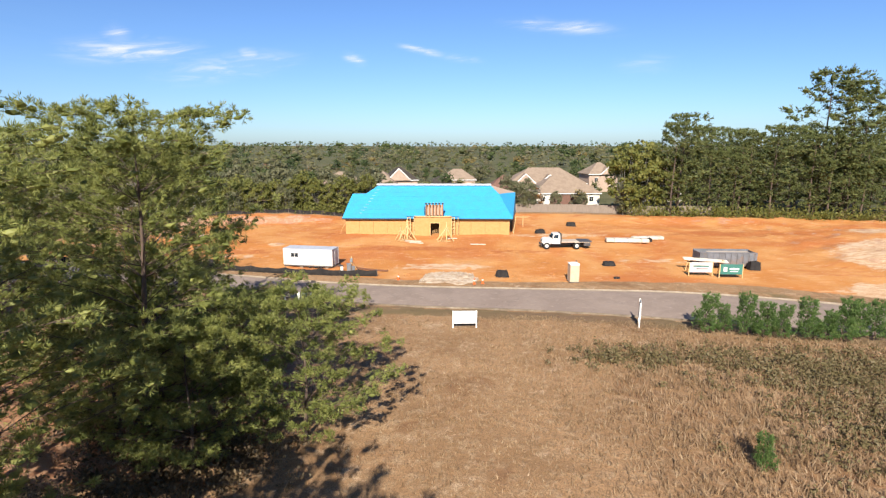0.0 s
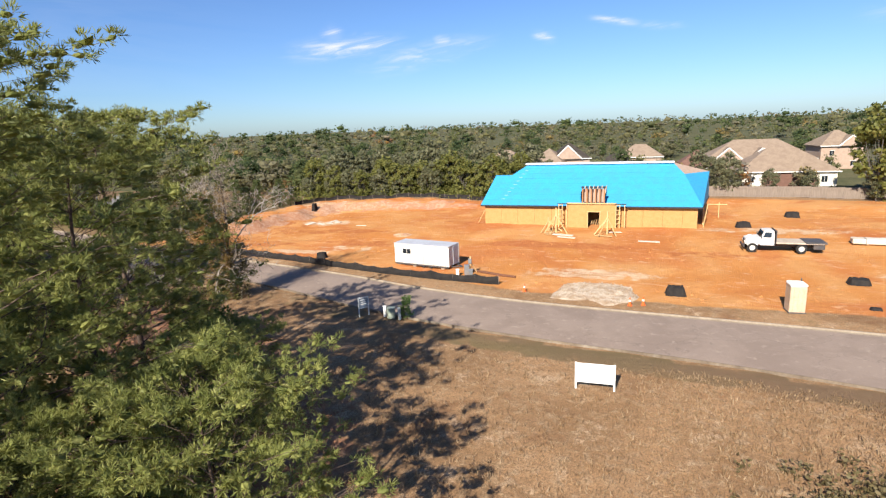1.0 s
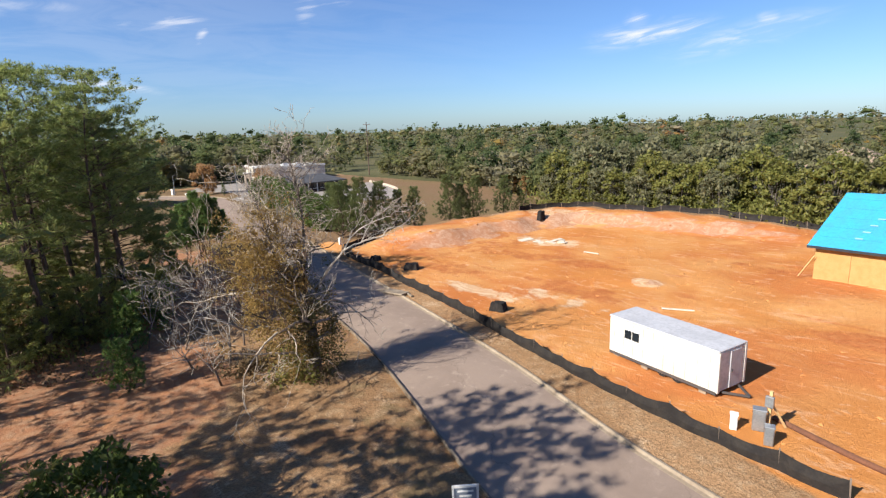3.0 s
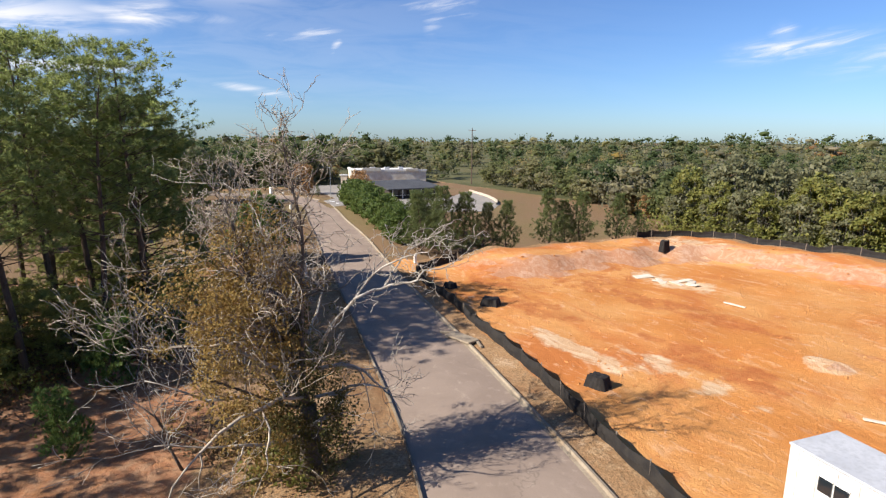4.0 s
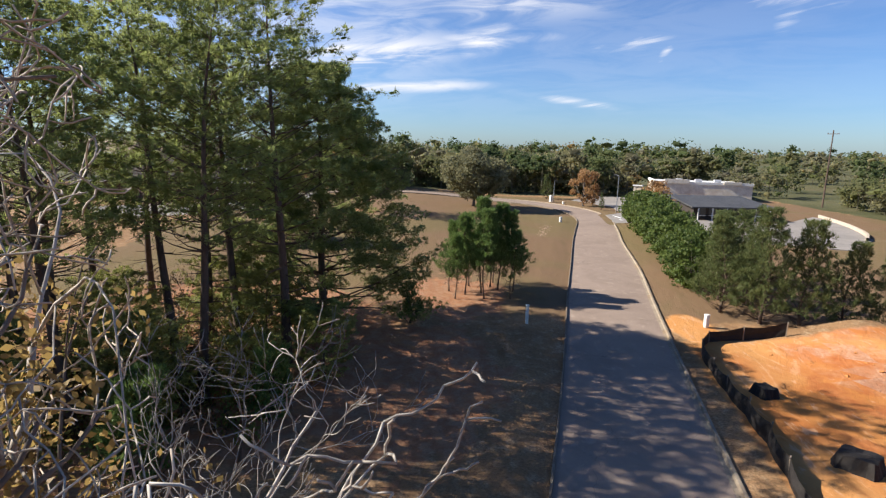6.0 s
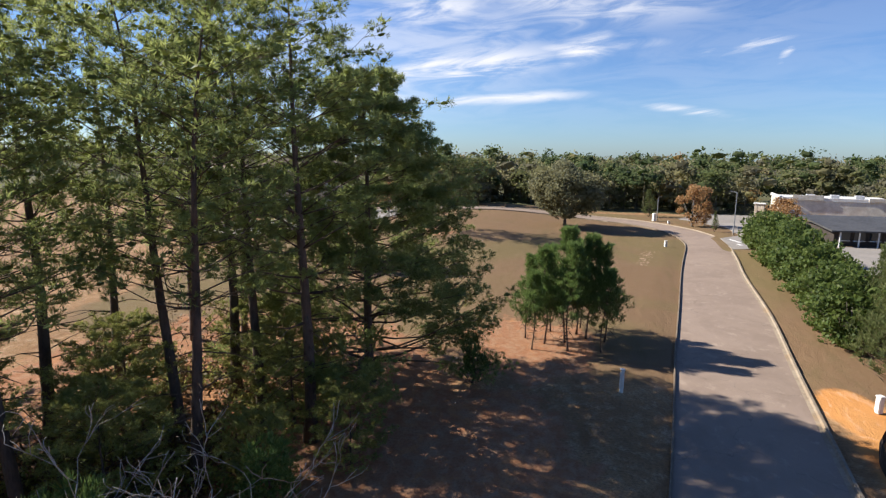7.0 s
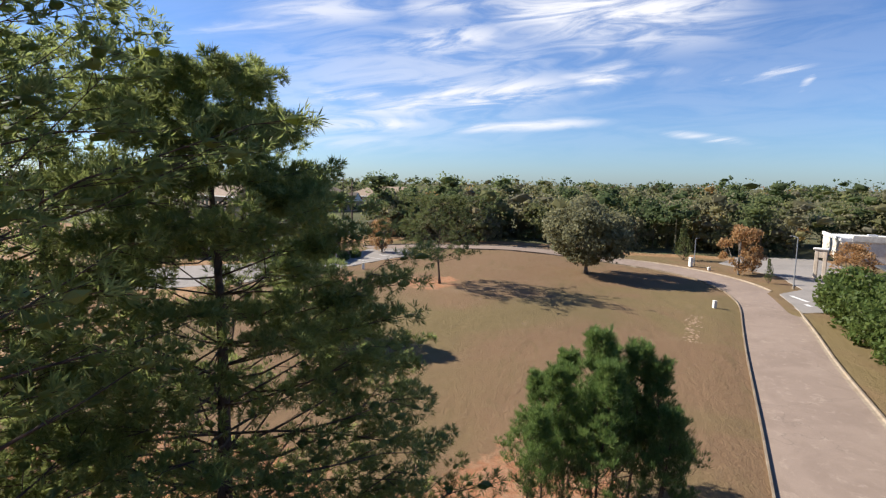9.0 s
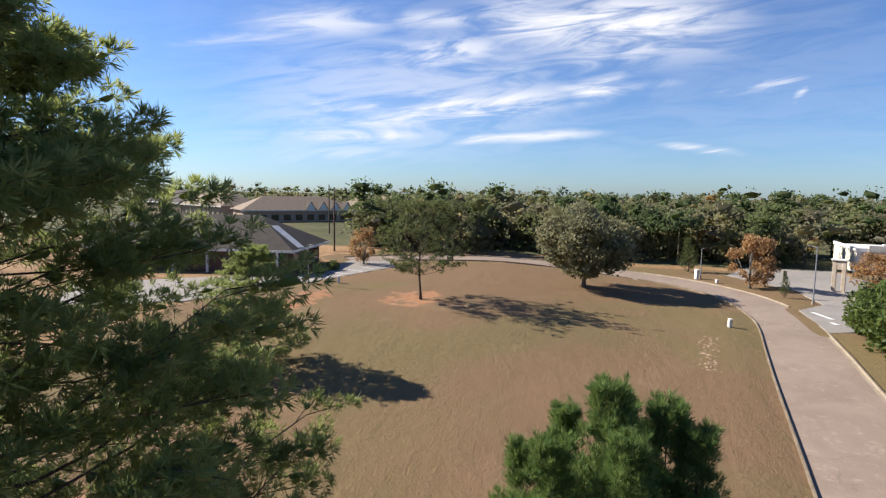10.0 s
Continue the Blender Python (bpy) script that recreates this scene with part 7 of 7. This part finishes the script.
def clods():
    """Small lumps of soil over the graded site."""
    rng = np.random.default_rng(37)
    g = Geo()
    n = 2600
    x, y = rng.uniform(-57, 40, n), rng.uniform(62, 112, n)
    inn, d = inside(SITE, x, y)
    den = 0.35 + 0.5 * fbm(x, y, 0.22, 2.0) + 0.5 * (d < 5)
    keep = inn & (rng.uniform(0, 1, n) < den) & (d > 0.5)
    x, y = x[keep], y[keep]
    z = land(x, y)
    for a, b, c in zip(x, y, z):
        s = rng.uniform(0.05, 0.16)
        v = unit(rng.normal(size=(6, 3)) * 0.35 + np.array([[1, 0, 0], [-1, 0, 0], [0, 1, 0], [0, -1, 0], [0, 0, 1], [0, 0, -1]])) * s * np.array([1.2, 1.2, 0.7]) + np.array([a, b, c])
        g.add(v, [[0, 2, 4], [2, 1, 4], [1, 3, 4], [3, 0, 4], [2, 0, 5], [1, 2, 5], [3, 1, 5], [0, 3, 5]])
    tagged(part("soil_clods", g, M_CLOD), "small orange lumps of soil on the graded ground", "soil", kind="stuff")


M_CLOD = plain("orange_clods", (0.48, 0.215, 0.07), (0.37, 0.146, 0.046), 2.0, 0.95)
clods()


def storm_inlet():
    x, y = -40.6, 68.75
    e = thing("storm_inlet", x, y, float(level(x, y)), -166.5, "pale concrete storm drain inlet in the kerb", "drain inlet")
    part("cover", Geo().rbox((0, 0.35, 0.16), (2.2, 1.0, 0.14), 0.03), M_KERB, e)
    # no real opening: a black panel paints the darkness of the slot
    part("throat", Geo().box((0, -0.18, 0.05), (1.7, 0.05, 0.14)), M_BLACK, e, "black panel standing in for the unlit slot")
    for s in (-1, 1):
        part("wing", Geo().beam((s * 1.0, 0.0, 0.12), (s * 1.9, 0.5, 0.1), 0.14, 0.12), M_KERB, e)


storm_inlet()


# ---- behind the site ----


def board_fence():
    e = thing("board_fence", 15.0, 123.4, at(15, 123.4), 0, "weathered grey-brown board fence behind the site", "fence")
    for k in range(20):
        x = 2.4 * k
        z = at(15 + x, 123.4) - at(15, 123.4)
        part("panel", Geo().box((x + 1.2, 0, z + 0.95), (2.36, 0.04, 1.85)).box((x + 1.2, -0.04, z + 0.4), (2.36, 0.04, 0.09)).box((x + 1.2, -0.04, z + 1.5), (2.36, 0.04, 0.09)), M_FENCE, e)
        part("post", Geo().box((x, -0.05, z + 1.0), (0.1, 0.1, 2.05)), M_FENCE, e)


board_fence()


def hip_house(x, y, rz, W, D, wall_h, pitch, roof, wall, label, gables=(), windows=6, two=False, inset=None, dark=None):
    """A house with a hipped or gabled roof, its windows and trim."""
    z0 = at(x, y)
    e = thing("house", x, y, z0, rz, label, "house")
    part("wall", Geo().box((0, D / 2, wall_h / 2), (W, D, wall_h)), wall, e)
    o = 0.5
    r = min(D, W) / 2 + o
    zr = wall_h + r * pitch
    hx = max(0.05, W / 2 + o - (r if inset is None else inset))
    v = [(-W / 2 - o, -o, wall_h), (W / 2 + o, -o, wall_h), (W / 2 + o, D + o, wall_h), (-W / 2 - o, D + o, wall_h), (-hx, D / 2, zr), (hx, D / 2, zr)]
    g = Geo().add(v, [[0, 1, 5, 4], [2, 3, 4, 5]])
    g.f.setdefault(3, []).append(np.array([[1, 2, 5], [3, 0, 4]]))
    g.add([(a, b, c - 0.18) for a, b, c in v[:4]], [[3, 2, 1, 0]])
    g.add([v[0], v[1], (v[1][0], v[1][1], v[1][2] - 0.18), (v[0][0], v[0][1], v[0][2] - 0.18)], [[3, 2, 1, 0]])
    rf = part("roof", g, roof, e)
    part("fascia", Geo().box((0, -o - 0.02, wall_h - 0.08), (W + 2 * o, 0.05, 0.2)), M_TRIM, e)
    for gx, gw, gp in gables:
        gh = gw / 2 * gp
        gg = Geo().add([(gx - gw / 2, -o - 0.3, wall_h - 0.1), (gx + gw / 2, -o - 0.3, wall_h - 0.1), (gx, -o - 0.3, wall_h + gh)], [[0, 1, 2]])
        gt = part("gable", gg, wall, e)
        for s in (-1, 1):
            part("rake_trim", Geo().beam((gx + s * (gw / 2 + 0.2), -o - 0.36, wall_h - 0.2), (gx, -o - 0.36, wall_h + gh + 0.05), 0.08, 0.28), M_TRIM, gt)
            part("gable_roof", Geo().add([(gx + s * (gw / 2 + 0.25), -o - 0.45, wall_h - 0.2), (gx, -o - 0.45, wall_h + gh + 0.12), (gx, D * 0.45, wall_h + gh + 0.12), (gx + s * (gw / 2 + 0.25), D * 0.3, wall_h - 0.2)], [[0, 1, 2, 3] if s < 0 else [3, 2, 1, 0]]), roof, gt)
    rows = ((1.45,) if not two else (1.45, 4.1))
    for zz in rows:
        for k in range(windows):
            xx = -W / 2 + W * (k + 0.5) / windows
            w = part("window", Geo().box((xx, -0.02, zz), (1.0, 0.06, 1.25)), M_GLASS, e, "dark glazed window")
            part("window_frame", Geo().box((xx, -0.04, zz + 0.66), (1.16, 0.06, 0.09)).box((xx, -0.04, zz - 0.66), (1.16, 0.06, 0.09)).box((xx, -0.055, zz), (0.05, 0.03, 1.25)), M_TRIM, w)
    # a dark panel over the wall paints the shade under the eaves
    if dark:
        part("porch_wall", Geo().box((dark[0], -0.06, wall_h * 0.5), (dark[1], 0.1, wall_h * 0.98)), M_BRICK, e, "dark brick panel standing in for shade under the eaves")
    return e


hip_house(32.3, 141, 2, 17.0, 12.0, 3.0, 0.68, M_SHINGLE, M_PALEWALL, "single-storey house with a tan hipped roof behind the fence", (), 4, dark=(0.3, 9.5))
hip_house(33, 172, 0, 24.0, 14.0, 3.3, 0.62, M_SHINGLE, M_TANWALL, "long tan-roofed brick house with pale gables", ((-7, 6.5, 0.9), (0.5, 6, 0.9)), 5)
hip_house(53.5, 182, 8, 10.0, 9.0, 6.0, 0.75, M_SHINGLE, M_TANWALL, "two-storey pink-tan brick house with a hipped roof", ((1.5, 5.5, 0.9),), 2, True)
hip_house(-13.0, 172, 14, 10.0, 9.0, 4.2, 0.8, M_SHINGLED, M_TANWALL, "brick house with a steep pale gable among trees", ((-1, 7.5, 0.95),), 3)
hip_house(-31.0, 164, 0, 15.0, 12.0, 3.0, 0.62, M_SHINGLE, M_TANWALL, "house with a tan hipped roof hidden among trees", (), 4)
hip_house(-19.5, 168, -6, 9.0, 9.0, 3.4, 0.75, M_SHINGLE, M_TANWALL, "small house with a pink-tan hipped roof", (), 3)
hip_house(17.0, 150, 0, 9.0, 9.0, 3.0, 0.75, M_BRICK, M_TANWALL, "small house with a reddish roof behind the new house", (), 3)
hip_house(61, 150, -4, 12.0, 7.0, 3.0, 0.35, M_GREYROOF, M_PALEWALL, "low pale outbuilding among trees", (), 4)
hip_house(-37.5, 131.5, 10, 5.0, 4.0, 2.6, 0.4, M_GREYROOF, M_PALEWALL, "small pale shed behind the trees", (), 2)
hip_house(5.0, 186, 0, 12.0, 9.0, 3.4, 0.7, M_SHINGLE, M_TANWALL, "house with a tan roof deep among trees", (), 3)
hip_house(-1.0, 162, 0, 10.0, 9.0, 2.8, 0.6, M_SHINGLED, M_TANWALL, "house with a grey roof behind the new house", (), 3)

# ---- commercial buildings by the bend ----


def low_building():
    e = thing("low_building", -111.4, 95.2, at(-111.4, 95.2), 93, "low building with a long grey metal roof and dark windows", "building")
    W, D, H = 11.5, 9.0, 2.1
    part("wall", Geo().box((W / 2, D / 2, H / 2), (W, D, H)), M_SHINGLED, e, "dark brown wall")
    v = [(-0.8, -1.0, H), (W + 0.8, -1.0, H), (W + 0.4, D, H + 1.0), (-0.4, D, H + 1.0)]
    part("roof", Geo().add(v + [(a, b, c - 0.2) for a, b, c in v], [[0, 1, 2, 3], [7, 6, 5, 4], [0, 4, 5, 1], [1, 5, 6, 2], [2, 6, 7, 3], [3, 7, 4, 0]]), M_GREYROOF, e, "grey sheet roof")
    for k in range(6):
        w = part("window", Geo().box((1.2 + 1.8 * k, -0.02, 1.4), (1.3, 0.06, 1.3)), M_GLASS, e)
        part("window_frame", Geo().box((1.2 + 1.8 * k, -0.04, 2.1), (1.45, 0.06, 0.1)).box((1.2 + 1.8 * k, -0.04, 0.7), (1.45, 0.06, 0.1)), M_TRIM, w)
        part("porch_post", Geo().box((0.3 + 2.2 * k, -0.85, H / 2), (0.14, 0.14, H)), M_TRIM, e)


low_building()


def white_building():
    e = thing("commercial_building", -148.5, 103.0, at(-148, 103), 78, "pale flat-roofed commercial building with stepped parapets", "building")
    part("wall", Geo().box((9, 8, 1.7), (19, 16, 3.4)), M_PALEWALL, e)
    part("parapet", Geo().box((9, 0.1, 3.6), (19.3, 0.4, 0.55)).box((-0.5, 8, 3.6), (0.4, 16, 0.55)), M_TRIM, e)
    part("parapet_step", Geo().box((3.4, 0.0, 3.9), (5.0, 0.6, 0.9)), M_PALEWALL, e)
    part("parapet_step", Geo().box((14.5, 0.0, 3.8), (3.4, 0.6, 0.6)), M_PALEWALL, e)
    part("roof", Geo().box((9, 8, 3.46), (18.4, 15.4, 0.1)), M_TRIM, e, "white flat roof sheet")
    for k in range(3):
        part("roof_unit", Geo().rbox((5 + 4 * k, 7, 3.85), (1.4, 1.2, 0.7), 0.05), M_TROOF, e)


white_building()


def portal():
    """A slim two-legged gate pylon."""
    e = thing("entrance_pylon", -128.3, 91.8, at(-128.3, 91.8), 60, "slim cream stone entrance pylon on two legs", "pylon")
    for dx in (-0.48, 0.48):
        p = part("leg", Geo().rbox((dx, 0, 2.0), (0.42, 0.5, 4.0), 0.03), M_STONE, e)
        part("plinth", Geo().rbox((dx, 0, 0.12), (0.6, 0.7, 0.28), 0.03), M_STONE, p)
    part("header", Geo().rbox((0, 0, 3.45), (0.58, 0.44, 1.1), 0.02), M_STONE, e)
    part("cap", Geo().rbox((0, 0, 4.1), (1.75, 0.8, 0.22), 0.04), M_TRIM, e)


portal()


def clinic():
    e = thing("clinic_building", -113.8, 25.9, at(-113.8, 25.9), 8, "brick clinic with a large dark hipped roof", "building")
    # the near corner is the origin; one wall faces the lawn, the other the car park
    W, D, H = 12.0, 27.0, 2.9
    part("wall", Geo().box((-W / 2, -D / 2, H / 2), (W, D, H)), M_BRICK, e)
    o, zr = 1.2, 6.9
    v = [(-W - o, -D - o, H), (o, -D - o, H), (o, o, H), (-W - o, o, H), (-W / 2, -6.2, zr), (-W / 2, 6.2 - D, zr)]
    g = Geo().add(v, [[1, 2, 4, 5], [3, 0, 5, 4]])
    g.f.setdefault(3, []).append(np.array([[2, 3, 4], [0, 1, 5]]))
    g.add([(a, b, c - 0.25) for a, b, c in v[:4]], [[3, 2, 1, 0]])
    rf = part("roof", g, M_SHINGLED, e, "dark brown shingled hip roof")
    part("fascia", Geo().box((-W / 2, o + 0.02, H - 0.1), (W + 2 * o, 0.06, 0.28)).box((o + 0.02, -D / 2, H - 0.1), (0.06, D + 2 * o, 0.28)), M_TRIM, e)
    part("skylight_strip", Geo().beam((-1.6, 1.0, H + 0.16), (-4.4, -3.6, H + 2.66), 1.3, 0.1), M_TROOF, rf, "pale sheet on the slope")
    for k in range(3):
        w = part("window", Geo().box((-2.5 - 4 * k, 0.02, 1.5), (1.6, 0.06, 1.5)), M_GLASS, e)
        part("window_head", Geo().box((-2.5 - 4 * k, 0.05, 2.3), (1.8, 0.06, 0.1)), M_TRIM, w)
        part("window_sill", Geo().box((-2.5 - 4 * k, 0.05, 0.7), (1.8, 0.06, 0.1)), M_TRIM, w)
    for k in range(4):
        w = part("window", Geo().box((0.02, -3 - 4.5 * k, 1.5), (0.06, 1.8, 1.6)), M_GLASS, e)
        part("porch_post", Geo().box((0.9, -1 - 4.5 * k, 1.4), (0.25, 0.25, 2.8)), M_TRIM, e)


clinic()


def shop_row(x, y, rz, W, D, H, roof, dormers, label):
    e = thing("shop_building", x, y, at(x, y), rz, label, "building")
    part("wall", Geo().box((0, D / 2, H / 2), (W, D, H)), M_TANWALL, e)
    v = [(-W / 2 - 1, -1, H), (W / 2 + 1, -1, H), (W / 2 + 1, D + 1, H), (-W / 2 - 1, D + 1, H), (-W / 2 + D / 2, D / 2, H + D * 0.28), (W / 2 - D / 2, D / 2, H + D * 0.28)]
    g = Geo().add(v, [[0, 1, 5, 4], [2, 3, 4, 5]])
    g.f.setdefault(3, []).append(np.array([[1, 2, 5], [3, 0, 4]]))
    part("roof", g, roof, e)
    part("fascia", Geo().box((0, -1.05, H - 0.15), (W + 2, 0.08, 0.35)), M_TRIM, e)
    for k in range(dormers):
        xx = W / 2 - 3 - 4.4 * k
        d = part("dormer", Geo().add([(xx - 1.6, -1.3, H), (xx + 1.6, -1.3, H), (xx, -1.3, H + 2.6)], [[0, 1, 2]]), M_TRIM, e, "white gabled dormer")
        for s in (-1, 1):
            part("dormer_roof", Geo().add([(xx + s * 1.9, -1.5, H - 0.1), (xx, -1.5, H + 2.9), (xx, 4, H + 2.9), (xx + s * 1.9, 1.2, H - 0.1)], [[0, 1, 2, 3] if s < 0 else [3, 2, 1, 0]]), M_SHINGLED, d)
    for k in range(int(W / 4)):
        part("shop_window", Geo().box((-W / 2 + 2 + 4 * k, -0.03, 1.5), (2.4, 0.08, 1.9)), M_GLASS, e)


shop_row(-221, -29.3, 136, 38, 16, 4.0, M_SHINGLE, 4, "long shop building with grey-tan roof and white dormers")
shop_row(-285, -30, 66, 40, 16, 4.2, M_SHINGLE, 0, "long low building with a tan roof far off")
shop_row(-232, -78, 60, 40, 16, 4.6, M_SHINGLE, 0, "wide low building with a pale tan roof far off")
shop_row(-250, -110, 60, 40, 18, 5.0, M_SHINGLED, 0, "wide low building with a brown roof far off")


def street_lamp(x, y, h, arm, rz):
    e = thing("street_lamp", x, y, at(x, y), rz, "slim grey street lamp post", "street lamp", "street lamps")
    part("base", Geo().tube([(0, 0, 0), (0, 0, 0.35)], 0.14, 10), M_KERB, e)
    part("pole", Geo().tube([(0, 0, 0.3), (0, 0, h)], [0.08, 0.05], 8), M_GALV, e)
    part("arm", Geo().tube([(0, 0, h - 0.05), (arm, 0, h + 0.05)], 0.035, 6), M_GALV, e)
    part("lantern", Geo().rbox((arm + 0.15, 0, h + 0.03), (0.5, 0.22, 0.12), 0.03), M_STEEL, e)


street_lamp(-118.4, 85.4, 6.2, 0.9, 200)
street_lamp(-134.6, 77.6, 4.2, 0.3, 120)
street_lamp(-107.6, 31.9, 4.4, 0.5, 90)


def utility_pole(x, y, h):
    e = thing("utility_pole", x, y, at(x, y), 30, "brown timber utility pole among trees", "utility pole", "utility poles")
    part("pole", Geo().tube([(0, 0, -0.2), (0, 0, h)], [0.17, 0.11], 8), M_BARK, e)
    part("cross_arm", Geo().box((0, 0.1, h - 0.7), (2.2, 0.1, 0.12)), M_BARK, e)
    for s in (-1, 0, 1):
        part("insulator", Geo().tube([(s * 0.95, 0.1, h - 0.64), (s * 0.95, 0.1, h - 0.45)], 0.05, 6), M_GALV, e)


utility_pole(-137, 131, 15)
utility_pole(-140, 20, 11)
utility_pole(-176, 2, 12)


def low_wall():
    line = catmull([(-119, 119), (-108, 116), (-99, 112.3), (-94, 109)], 6)
    g = Geo()
    sweep(line, 1, [(-0.15, -0.2), (-0.15, 0.55), (0.15, 0.55), (0.15, -0.2)][::-1], g)
    tagged(part("low_wall", g, M_STONE), "low pale stone wall beside the drive", "wall", kind="structure")


low_wall()


def bare_patch():
    rng = np.random.default_rng(3)
    g = Geo()
    for k in range(90):
        f = rng.uniform()
        x, y = -100.0 + 9.4 * f + rng.normal() * 0.25, 71.1 - 2.2 * f + rng.normal() * 0.35
        s = rng.uniform(0.06, 0.2)
        v = unit(rng.normal(size=(6, 3)) * 0.3 + np.array([[1, 0, 0], [-1, 0, 0], [0, 1, 0], [0, -1, 0], [0, 0, 1], [0, 0, -1]])) * s * np.array([1, 1, 0.3]) + np.array([x, y, at(x, y)])
        g.add(v, [[0, 2, 4], [2, 1, 4], [1, 3, 4], [3, 0, 4], [2, 0, 5], [1, 2, 5], [3, 1, 5], [0, 3, 5]])
    tagged(part("gravel_patch", g, M_SCAR), "pale gravelly scar on the mown lawn", "gravel", kind="stuff")


bare_patch()
